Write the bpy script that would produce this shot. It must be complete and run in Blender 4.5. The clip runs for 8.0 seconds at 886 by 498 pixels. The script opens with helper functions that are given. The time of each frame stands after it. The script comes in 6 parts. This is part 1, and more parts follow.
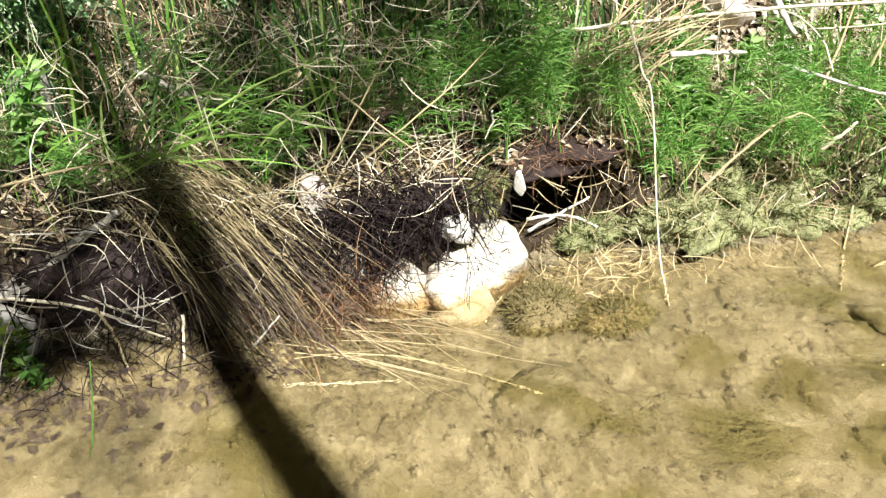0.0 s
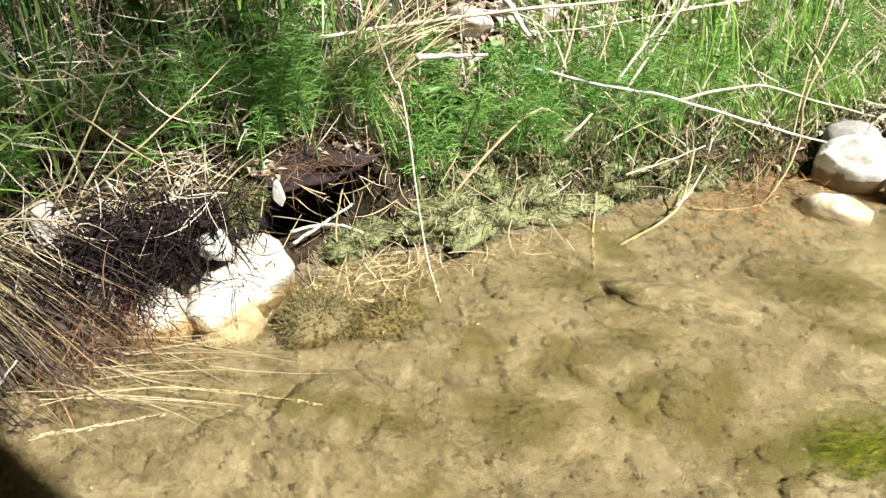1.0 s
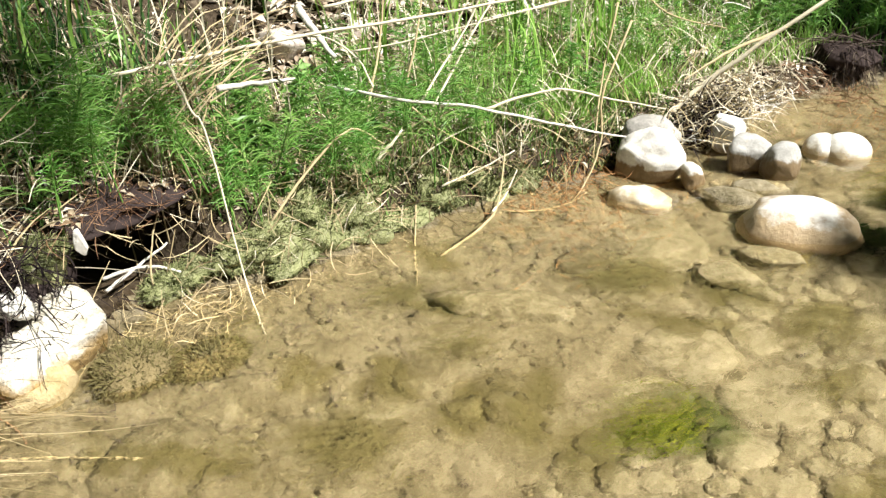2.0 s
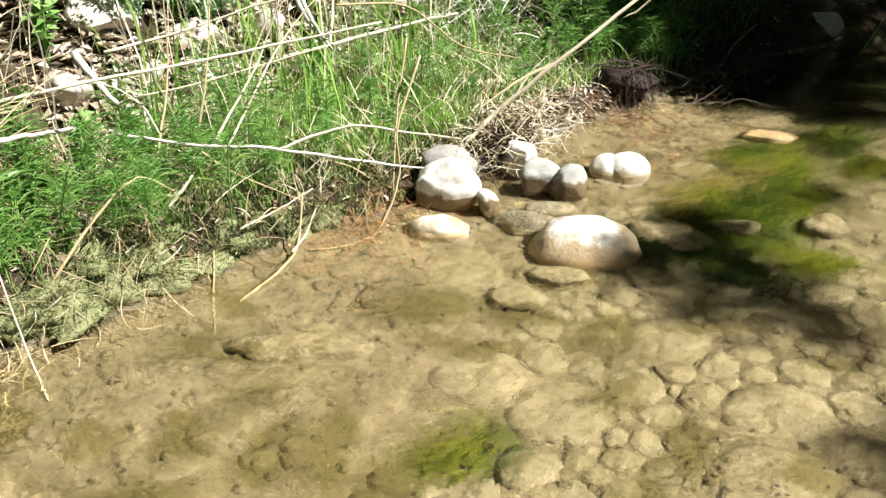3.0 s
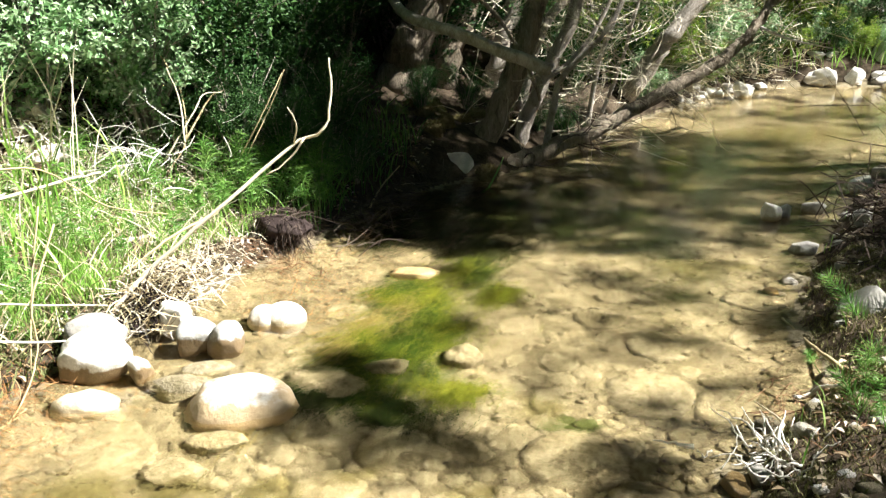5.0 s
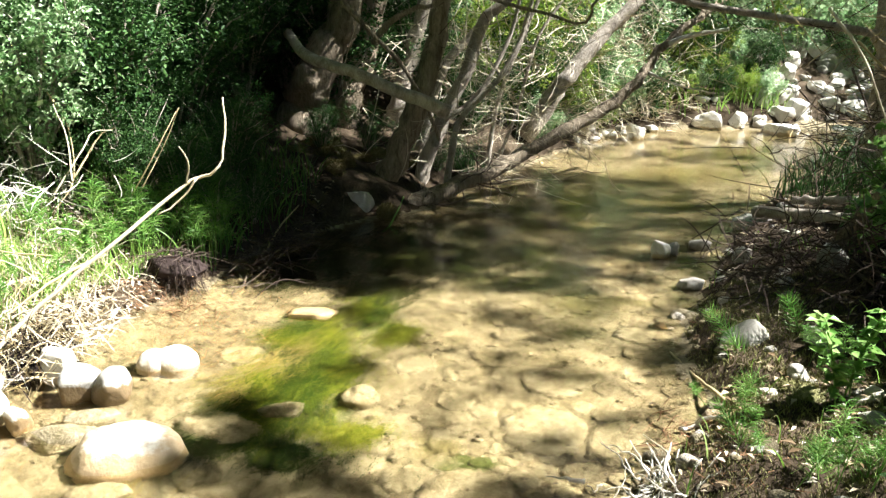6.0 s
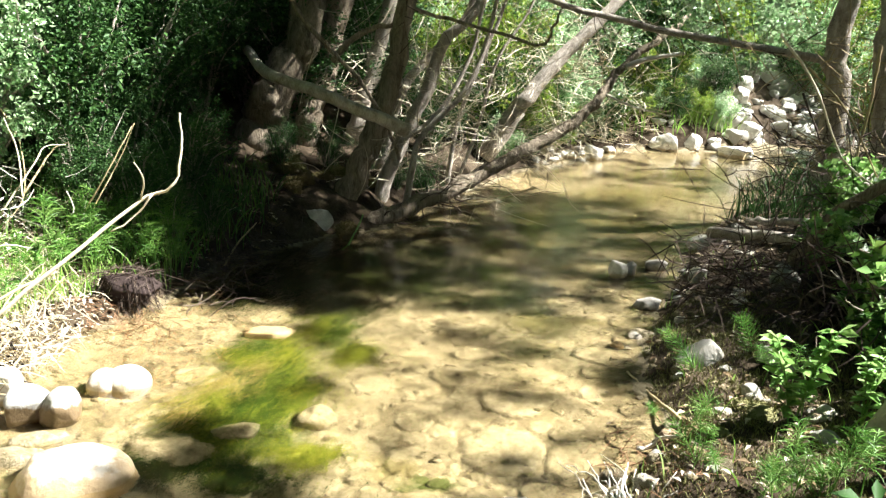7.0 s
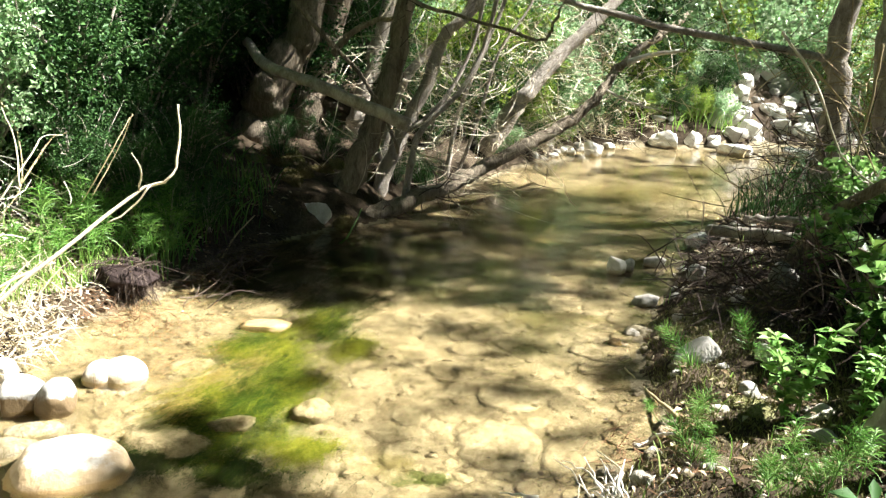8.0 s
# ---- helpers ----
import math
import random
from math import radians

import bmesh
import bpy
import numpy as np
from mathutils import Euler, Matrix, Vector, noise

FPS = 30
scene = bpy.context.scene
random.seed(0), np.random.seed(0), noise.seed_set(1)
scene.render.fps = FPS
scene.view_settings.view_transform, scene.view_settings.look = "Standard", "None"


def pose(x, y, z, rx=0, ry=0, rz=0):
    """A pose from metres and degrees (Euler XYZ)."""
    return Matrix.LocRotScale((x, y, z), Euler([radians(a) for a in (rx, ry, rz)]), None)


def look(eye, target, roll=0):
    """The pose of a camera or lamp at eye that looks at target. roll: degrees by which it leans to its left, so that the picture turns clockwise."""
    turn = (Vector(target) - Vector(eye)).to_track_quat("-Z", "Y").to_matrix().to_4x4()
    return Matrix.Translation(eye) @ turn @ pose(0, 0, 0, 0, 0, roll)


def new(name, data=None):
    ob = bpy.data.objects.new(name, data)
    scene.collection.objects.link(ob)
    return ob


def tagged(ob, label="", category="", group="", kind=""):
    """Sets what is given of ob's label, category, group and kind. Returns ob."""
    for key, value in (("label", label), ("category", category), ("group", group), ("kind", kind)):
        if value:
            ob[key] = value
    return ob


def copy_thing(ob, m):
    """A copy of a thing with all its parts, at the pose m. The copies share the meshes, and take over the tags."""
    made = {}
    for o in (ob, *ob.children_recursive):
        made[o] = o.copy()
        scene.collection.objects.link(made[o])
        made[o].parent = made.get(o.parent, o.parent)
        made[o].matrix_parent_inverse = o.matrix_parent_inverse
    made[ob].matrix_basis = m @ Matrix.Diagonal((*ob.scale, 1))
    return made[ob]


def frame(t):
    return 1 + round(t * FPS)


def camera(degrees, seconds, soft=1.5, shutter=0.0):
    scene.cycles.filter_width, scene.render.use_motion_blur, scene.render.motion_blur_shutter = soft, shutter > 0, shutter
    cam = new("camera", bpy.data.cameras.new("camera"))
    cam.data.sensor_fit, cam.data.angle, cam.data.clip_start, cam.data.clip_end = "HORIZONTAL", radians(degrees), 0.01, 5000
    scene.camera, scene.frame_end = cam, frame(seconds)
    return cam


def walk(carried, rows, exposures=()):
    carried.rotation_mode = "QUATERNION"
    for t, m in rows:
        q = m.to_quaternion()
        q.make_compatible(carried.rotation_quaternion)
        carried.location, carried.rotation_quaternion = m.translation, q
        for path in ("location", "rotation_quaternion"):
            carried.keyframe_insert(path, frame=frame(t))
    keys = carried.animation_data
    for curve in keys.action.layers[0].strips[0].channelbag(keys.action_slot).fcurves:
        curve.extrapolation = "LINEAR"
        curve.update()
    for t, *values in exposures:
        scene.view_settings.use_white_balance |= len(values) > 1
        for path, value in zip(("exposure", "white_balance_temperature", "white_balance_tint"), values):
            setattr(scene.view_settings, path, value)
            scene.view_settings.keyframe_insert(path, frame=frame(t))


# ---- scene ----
# The camera, hand-held: it turns from the near bank to look up the stream.
cam = camera(55.76, 8.0, soft=1.35)
PATH = [
    (0, -0.466, -0.304, 1.436, 71.00, -28.77, -4.76),
    (0.5, -0.503, -0.342, 1.378, 62.86, -27.97, -3.56),
    (1, -0.475, -0.267, 1.348, 53.69, -27.77, -2.26),
    (1.2, -0.480, -0.264, 1.351, 51.10, -27.65, -2.10),
    (2.3, -0.326, -0.108, 1.410, 40.07, -27.78, -3.73),
    (2.5, -0.297, -0.085, 1.417, 37.68, -27.57, -3.49),
    (3, -0.230, -0.045, 1.431, 31.72, -26.67, -2.67),
    (3.5, -0.185, -0.024, 1.455, 26.02, -25.41, -1.76),
    (4, -0.138, -0.017, 1.488, 20.24, -23.74, -1.09),
    (4.5, -0.097, -0.011, 1.558, 14.46, -21.45, -0.35),
    (5, -0.053, -0.008, 1.587, 9.38, -18.87, 0.29),
    (5.2, -0.035, 0.003, 1.583, 7.79, -18.09, 0.46),
    (6.3, -0.001, -0.013, 1.603, 1.56, -15.70, 2.29),
    (6.5, -0.001, -0.004, 1.601, 0.94, -15.39, 2.55),
    (7, -0.000, 0.000, 1.600, 0.00, -14.81, 2.85),
    (7.5, -0.000, 0.010, 1.596, -0.23, -15.00, 3.05),
    (8, 0.000, 0.012, 1.594, -0.14, -15.14, 3.48),
]


def aim(x, y, z, yaw, pitch, roll):
    a, b = radians(yaw), radians(pitch)
    return look((x, y, z), (x - math.sin(a) * math.cos(b), y + math.cos(a) * math.cos(b), z + math.sin(b)), roll)


walk(cam, [(t, aim(*row)) for t, *row in PATH],
     exposures=[(0, 1.42), (1.2, 1.24), (2.5, 1.22), (3.0, 1.21), (3.5, 1.43), (4.5, 1.92), (5.2, 2.07), (6.5, 2.37), (8.0, 2.4)])

# Sky and sun: a clear midday, the sun over the far side of the right bank.
SUN_TURN, SUN_HEIGHT = radians(11.5), radians(52)
SUN = Vector((math.cos(SUN_TURN) * math.cos(SUN_HEIGHT), math.sin(SUN_TURN) * math.cos(SUN_HEIGHT), math.sin(SUN_HEIGHT)))
world = bpy.data.worlds.new("sky")
scene.world = world
world.use_nodes = True
sky = world.node_tree.nodes.new("ShaderNodeTexSky")
sky.sky_type, sky.sun_disc, sky.air_density = "NISHITA", False, 0.18
sky.dust_density, sky.altitude = 0.2, 1500
sky.sun_elevation, sky.sun_rotation = SUN_HEIGHT, math.pi / 2 - SUN_TURN
world.node_tree.links.new(sky.outputs[0], world.node_tree.nodes["Background"].inputs[0])
world.node_tree.nodes["Background"].inputs[1].default_value = 0.05
sun = new("sun", bpy.data.lights.new("sun", "SUN"))
sun.data.energy, sun.data.angle, sun.data.color = 5.0, radians(0.53), (1.0, 0.985, 0.95)
sun.matrix_world = look(SUN * 40, (0, 0, 0))


# ---- materials ----
def surface(name, colours, scale=6.0, fine=60.0, rough=0.8, bump=0.3, island=0.0, by_object=0.0, glow=0.0, stretch=(1, 1, 1), wet=None, distort=0.6, gloss=0.35, films=(), grain=0.4):
    """A mottled surface: a ramp over two sizes of noise. island, by_object: how much each piece differs; glow: the share of light that leaves let through;
    wet: (height, colour) of the damp, stained zone next to the water; grain: the weight of the fine noise; films: (colour, strength, patches) of algae that coats the bed, each patch x, y, half sizes and turn."""
    m = bpy.data.materials.new(name)
    m.use_nodes = True
    t = m.node_tree
    link, n = t.links.new, t.nodes
    out, shade = n["Material Output"], n["Principled BSDF"]
    where = n.new("ShaderNodeTexCoord")
    size = n.new("ShaderNodeMapping")
    size.inputs["Scale"].default_value = stretch
    geo = n.new("ShaderNodeNewGeometry")
    link((geo if not by_object else where).outputs["Position" if not by_object else "Object"], size.inputs[0])
    big, small = n.new("ShaderNodeTexNoise"), n.new("ShaderNodeTexNoise")
    for tex, s, d in ((big, scale, 5), (small, fine, 6)):
        tex.inputs["Scale"].default_value, tex.inputs["Detail"].default_value, tex.inputs["Distortion"].default_value = s, d, distort
        tex.inputs["Roughness"].default_value = 0.62
        link(size.outputs[0], tex.inputs["Vector"])

    def calc(op, a, b):
        node = n.new("ShaderNodeMath")
        node.operation = op
        for i, v in ((0, a), (1, b)):
            if isinstance(v, (int, float)):
                node.inputs[i].default_value = v
            else:
                link(v, node.inputs[i])
        return node.outputs[0]

    value = calc("ADD", calc("MULTIPLY", big.outputs[0], 1 - grain), calc("MULTIPLY", small.outputs[0], grain))
    if island:
        value = calc("ADD", calc("MULTIPLY", value, 1 - island), calc("MULTIPLY", geo.outputs["Random Per Island"], island))
    if by_object:
        info = n.new("ShaderNodeObjectInfo")
        value = calc("ADD", value, calc("MULTIPLY", calc("SUBTRACT", info.outputs["Random"], 0.5), by_object))
    ramp = n.new("ShaderNodeValToRGB")
    spread = 0.26 if not island else 0.26 + 0.24 * island
    for i, c in enumerate(colours):
        at = 0.5 - spread + 2 * spread * i / max(1, len(colours) - 1)
        e = ramp.color_ramp.elements[i] if i < 2 else ramp.color_ramp.elements.new(at)
        e.position, e.color = at, (*c, 1)
    link(value, ramp.inputs[0])
    colour = ramp.outputs[0]
    if films:
        drift, off, moved = n.new("ShaderNodeTexNoise"), n.new("ShaderNodeVectorMath"), n.new("ShaderNodeVectorMath")
        drift.inputs["Scale"].default_value, drift.inputs["Detail"].default_value, drift.inputs["Roughness"].default_value = 6.0, 4, 0.65
        off.operation, off.inputs[1].default_value = "MULTIPLY_ADD", (0.34, 0.34, 0)
        off.inputs[2].default_value = (-0.17, -0.17, 0)
        link(geo.outputs["Position"], drift.inputs["Vector"])
        link(drift.outputs["Color"], off.inputs[0])
        link(geo.outputs["Position"], moved.inputs[0])
        link(off.outputs[0], moved.inputs[1])
    for tone, strength, patches in films:
        cover = 0.0
        for x, y, rx, ry, turn in patches:
            local, far, edge = n.new("ShaderNodeMapping"), n.new("ShaderNodeVectorMath"), n.new("ShaderNodeMapRange")
            local.vector_type, far.operation, edge.interpolation_type = "TEXTURE", "LENGTH", "SMOOTHSTEP"
            local.inputs["Location"].default_value, local.inputs["Rotation"].default_value, local.inputs["Scale"].default_value = (x, y, 0), (0, 0, turn), (rx, ry, 1000)
            edge.inputs["From Min"].default_value, edge.inputs["From Max"].default_value = 1.3, 0.45
            link(moved.outputs[0], local.inputs[0])
            link(local.outputs[0], far.inputs[0])
            link(far.outputs["Value"], edge.inputs["Value"])
            cover = calc("MAXIMUM", edge.outputs[0], cover)
        coat = n.new("ShaderNodeMix")
        coat.data_type = "RGBA"
        link(calc("MULTIPLY", cover, calc("MULTIPLY", calc("ADD", calc("MULTIPLY", small.outputs[0], 0.5), 0.7), strength)), coat.inputs[0])
        link(colour, coat.inputs[6])
        coat.inputs[7].default_value = (*tone, 1)
        colour = coat.outputs[2]
    if wet:
        height = n.new("ShaderNodeSeparateXYZ")
        link(geo.outputs["Position"], height.inputs[0])
        edge = n.new("ShaderNodeMapRange")
        edge.inputs["From Min"].default_value, edge.inputs["From Max"].default_value = wet[0] + wet[2], wet[0] - wet[2]
        link(calc("ADD", height.outputs["Z"], calc("MULTIPLY", calc("SUBTRACT", big.outputs[0], 0.5), 0.12)), edge.inputs["Value"])
        stain = n.new("ShaderNodeMix")
        stain.data_type, stain.blend_type = "RGBA", "MULTIPLY"
        link(edge.outputs[0], stain.inputs[0])
        link(colour, stain.inputs[6])
        stain.inputs[7].default_value = (*wet[1], 1)
        colour = stain.outputs[2]
        damp = n.new("ShaderNodeMapRange")
        damp.inputs["To Min"].default_value, damp.inputs["To Max"].default_value = rough, 0.35
        link(edge.outputs[0], damp.inputs["Value"])
        link(damp.outputs[0], shade.inputs["Roughness"])
    else:
        shade.inputs["Roughness"].default_value = rough
    link(colour, shade.inputs["Base Color"])
    shade.inputs["Specular IOR Level"].default_value = gloss
    if bump:
        lump = n.new("ShaderNodeBump")
        lump.inputs["Strength"].default_value, lump.inputs["Distance"].default_value = bump, 0.012
        link(calc("ADD", big.outputs[0], small.outputs[0]), lump.inputs["Height"])
        link(lump.outputs[0], shade.inputs["Normal"])
    if glow:
        thin, mix = n.new("ShaderNodeBsdfTranslucent"), n.new("ShaderNodeMixShader")
        link(colour, thin.inputs[0])
        mix.inputs[0].default_value = glow
        link(shade.outputs[0], mix.inputs[1])
        link(thin.outputs[0], mix.inputs[2])
        link(mix.outputs[0], out.inputs[0])
    return m


SOIL = surface("soil", [(0.008, 0.006, 0.004), (0.03, 0.022, 0.014), (0.08, 0.06, 0.04), (0.19, 0.155, 0.108)], 5, 45, 0.92, 0.8, wet=(0.02, (0.9, 0.78, 0.55), 0.02), gloss=0.06)
# The patches of algae on the bed: olive-brown in the near shallows, green in the middle of the stream. The last five
# olive patches darken the far bed.
OLIVE_PATCHES = [(-1.45, 1.3, 0.1, 0.2, 0.3), (-1.6, 1.2, 0.1, 0.17, 0.0), (-1.25, 1.28, 0.12, 0.16, 0.2), (-1.98, 1.5, 0.11, 0.06, 0.4), (-1.58, 2.06, 0.13, 0.12, 0.2), (-1.36, 1.9, 0.22, 0.06, 0.3), (-0.98, 2.22, 0.12, 0.1, 0.0), (-1.28, 2.14, 0.14, 0.06, 0.3), (-1.75, 0.9, 0.16, 0.12, 0.3), (-1.85, 1.15, 0.1, 0.12, 0.2), (-0.6, 1.8, 0.08, 0.1, 0.0), (-2.08, 1.0, 0.1, 0.08, 0.0), (-2.05, 0.55, 0.3, 0.06, 0.5), (-1.65, 0.45, 0.1, 0.12, 0.0), (-0.85, 1.9, 0.07, 0.1, 0.0), (-0.15, 2.9, 0.12, 0.08, 0.0), (0.2, 5.0, 0.4, 0.12, 0.1), (0.75, 4.65, 0.3, 0.1, -0.2), (-2.2, 1.75, 0.12, 0.06, 0.5), (-0.62, 1.45, 0.09, 0.12, 0.3), (-0.3, 1.75, 0.08, 0.1, 0.0), (-0.72, 2.35, 0.14, 0.07, 0.2), (-0.35, 2.3, 0.1, 0.06, 0.0), (-0.05, 2.15, 0.07, 0.1, 0.0), (-0.8, 1.2, 0.1, 0.12, 0.2), (-2.2, -0.25, 0.3, 0.15, 0.2), (-1.75, 0.1, 0.25, 0.1, 0.4), (1.1, 7.4, 0.9, 0.45, 0.5), (1.9, 8.8, 1.0, 0.5, 0.6), (0.6, 6.6, 0.6, 0.25, 0.3), (2.8, 10.4, 1.1, 0.4, 0.5), (3.6, 11.6, 1.0, 0.2, 0.3)]
GREEN_PATCHES = [(-1.12, 1.5, 0.13, 0.16, 0.2), (-0.88, 4.14, 0.18, 0.1, 0.0), (-0.75, 3.88, 0.14, 0.24, 0.2), (-0.7, 3.55, 0.26, 0.14, 0.3), (-0.88, 3.38, 0.22, 0.12, 0.5), (-1.02, 3.14, 0.16, 0.14, 0.4), (-0.62, 3.1, 0.12, 0.14, 0.6), (-0.42, 2.99, 0.14, 0.04, -0.2), (-0.62, 4.65, 0.14, 0.2, 0.0), (-0.4, 4.1, 0.12, 0.1, 0.0), (0.0, 2.76, 0.1, 0.05, 0.0), (-0.5, 5.4, 0.25, 0.3, 0.0), (-0.95, 3.7, 0.14, 0.08, 0.3)]
FILMS = [((0.085, 0.068, 0.014), 0.8, OLIVE_PATCHES), ((0.044, 0.056, 0.003), 1.0, GREEN_PATCHES)]
SILT = surface("silt", [(0.022, 0.017, 0.006), (0.085, 0.067, 0.028), (0.172, 0.138, 0.077), (0.25, 0.206, 0.128), (0.38, 0.328, 0.23)], 4.5, 30, 0.85, 1.2, distort=1.6, films=FILMS, grain=0.42)
LIME = surface("limestone", [(0.3, 0.27, 0.22), (0.54, 0.51, 0.45), (0.7, 0.68, 0.62), (0.78, 0.77, 0.72)], 9, 70, 0.88, 0.28, by_object=0.1, wet=(0.03, (0.68, 0.58, 0.42), 0.012), distort=0.2)
WET_LIME = surface("limestone with a wet foot", [(0.26, 0.24, 0.2), (0.5, 0.47, 0.42), (0.68, 0.66, 0.6), (0.76, 0.75, 0.7)], 9, 70, 0.85, 0.3, by_object=0.1, wet=(0.055, (0.36, 0.26, 0.15), 0.006), distort=0.2)
STAINED = surface("stained limestone", [(0.16, 0.125, 0.07), (0.44, 0.39, 0.29), (0.64, 0.6, 0.51), (0.75, 0.72, 0.65)], 12, 60, 0.88, 1.0, by_object=0.06, wet=(0.075, (0.66, 0.48, 0.24), 0.022))
GREY = surface("grey rock", [(0.2, 0.19, 0.17), (0.36, 0.34, 0.3), (0.5, 0.48, 0.43)], 11, 80, 0.85, 0.5, by_object=0.16, wet=(0.02, (0.55, 0.48, 0.36), 0.02))
FLANKED = surface("limestone with tan flanks", [(0.34, 0.3, 0.24), (0.54, 0.5, 0.44), (0.68, 0.66, 0.6), (0.76, 0.75, 0.7)], 9, 70, 0.88, 0.35, by_object=0.05, wet=(0.06, (0.6, 0.47, 0.31), 0.012), distort=0.2)
# Greyer than WET_LIME for part shade on the tops; the foot is wet.
SHADED_WET_GREY = surface("shade-greyed rock with a wet foot", [(0.2, 0.19, 0.17), (0.36, 0.35, 0.32), (0.5, 0.49, 0.45)], 9, 70, 0.85, 0.3, by_object=0.1, wet=(0.06, (0.4, 0.29, 0.17), 0.006), distort=0.2)
SLOPE_STONE = surface("pinkish limestone", [(0.16, 0.12, 0.09), (0.38, 0.31, 0.26), (0.58, 0.52, 0.46), (0.7, 0.66, 0.6)], 9, 60, 0.9, 0.5, by_object=0.1)
BEDROCK = surface("silted stone", [(0.04, 0.032, 0.01), (0.12, 0.096, 0.044), (0.22, 0.182, 0.108), (0.32, 0.273, 0.18), (0.44, 0.39, 0.29)], 7, 34, 0.8, 0.9, by_object=0.05, distort=1.8, films=FILMS, grain=0.38)
OCHRE = surface("ochre stone", [(0.16, 0.11, 0.045), (0.32, 0.235, 0.105), (0.46, 0.36, 0.19), (0.56, 0.47, 0.3)], 12, 90, 0.8, 0.8, by_object=0.05)
MOSSY = surface("mossy stone", [(0.1, 0.078, 0.032), (0.17, 0.13, 0.055), (0.26, 0.2, 0.095)], 14, 120, 0.9, 0.9, by_object=0.15)
BARK = surface("bark", [(0.035, 0.026, 0.017), (0.16, 0.128, 0.09), (0.34, 0.285, 0.215), (0.52, 0.46, 0.37)], 18, 90, 0.95, 1.6, stretch=(1, 1, 0.25), gloss=0.06)
PALE_BARK = surface("weathered bark", [(0.06, 0.048, 0.036), (0.26, 0.222, 0.178), (0.48, 0.43, 0.365), (0.62, 0.575, 0.5)], 15, 110, 0.9, 1.0, stretch=(1, 1, 0.5))
WHITE_WOOD = surface("bleached wood", [(0.4, 0.36, 0.3), (0.6, 0.56, 0.49), (0.72, 0.69, 0.62)], 20, 150, 0.75, 0.4)
PALE = surface("pale reed", [(0.42, 0.36, 0.25), (0.62, 0.55, 0.4), (0.7, 0.64, 0.5)], 25, 160, 0.6, 0.2)
SEDGE = surface("sedge straw", [(0.04, 0.03, 0.02), (0.16, 0.125, 0.065), (0.3, 0.245, 0.13), (0.46, 0.38, 0.23)], 12, 120, 0.6, 0.2, island=0.7, gloss=0.1)
STRAW = surface("straw", [(0.22, 0.16, 0.085), (0.4, 0.32, 0.18), (0.55, 0.46, 0.29)], 12, 120, 0.7, 0.2, island=0.5, gloss=0.06)
DARK_TWIG = surface("dark twig", [(0.03, 0.022, 0.018), (0.08, 0.06, 0.05), (0.16, 0.13, 0.1)], 18, 120, 0.9, 0.4, island=0.3, gloss=0.06)
# Near-black: the deep shade of the banks is put into the root colour.
SHADED_ROOT = surface("roots", [(0.005, 0.004, 0.004), (0.014, 0.01, 0.01), (0.055, 0.04, 0.036)], 18, 120, 0.85, 0.3, island=0.5, gloss=0.06)
REDROOT = surface("red roots", [(0.1, 0.05, 0.03), (0.2, 0.11, 0.06), (0.32, 0.2, 0.12)], 18, 120, 0.8, 0.3, island=0.5, gloss=0.06)
GRASS = surface("grass", [(0.08, 0.2, 0.03), (0.21, 0.41, 0.06), (0.34, 0.56, 0.12), (0.52, 0.6, 0.25)], 2.5, 40, 0.5, 0, island=0.6, glow=0.35)
HORSETAIL = surface("horsetail", [(0.03, 0.1, 0.017), (0.085, 0.23, 0.035), (0.19, 0.37, 0.075), (0.37, 0.47, 0.17)], 3, 40, 0.45, 0, island=0.3, glow=0.35)
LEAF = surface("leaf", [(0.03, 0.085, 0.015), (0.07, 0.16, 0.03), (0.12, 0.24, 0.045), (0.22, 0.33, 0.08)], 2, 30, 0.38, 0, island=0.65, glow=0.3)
# Leaf green paled towards white: the glare of the sun is in the colour.
SUN_LEAF = surface("sun-paled leaf", [(0.08, 0.2, 0.065), (0.25, 0.43, 0.19), (0.45, 0.6, 0.35), (0.62, 0.72, 0.53)], 2, 30, 0.22, 0, island=0.65, glow=0.3, gloss=0.55)
GREEN_ALGAE = surface("deep green algae", [(0.006, 0.016, 0.002), (0.018, 0.04, 0.004), (0.05, 0.075, 0.008)], 3, 40, 0.7, 0, island=0.5, gloss=0.06)
OCHRE_ALGAE = surface("ochre algae", [(0.1, 0.075, 0.018), (0.2, 0.15, 0.04), (0.32, 0.25, 0.09)], 3, 40, 0.7, 0, island=0.5, glow=0.1)
ORANGE_ROOT = surface("orange rootlets", [(0.16, 0.07, 0.025), (0.32, 0.15, 0.05), (0.46, 0.25, 0.1)], 14, 90, 0.8, 0.2, island=0.6)
# Weed so dark that it carries the shade of the pool under the trees.
SHADE_ALGAE = surface("shade-dark algae", [(0.008, 0.012, 0.004), (0.025, 0.03, 0.008), (0.06, 0.06, 0.018)], 3, 40, 0.7, 0, island=0.5, gloss=0.06)
PALE_LITTER = surface("pale dead leaf", [(0.2, 0.14, 0.09), (0.42, 0.34, 0.25), (0.62, 0.55, 0.45), (0.72, 0.68, 0.6)], 4, 50, 0.8, 0, island=0.75, glow=0.1)
# The trees' shade is put into this green; rushes and dock share it.
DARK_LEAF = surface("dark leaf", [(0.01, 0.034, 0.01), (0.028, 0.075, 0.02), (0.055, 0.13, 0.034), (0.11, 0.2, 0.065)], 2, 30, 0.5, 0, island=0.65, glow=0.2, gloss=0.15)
HERB_LEAF = surface("fresh green leaf", [(0.07, 0.17, 0.035), (0.15, 0.31, 0.07), (0.27, 0.45, 0.13), (0.42, 0.56, 0.24)], 2, 30, 0.4, 0, island=0.6, glow=0.35)
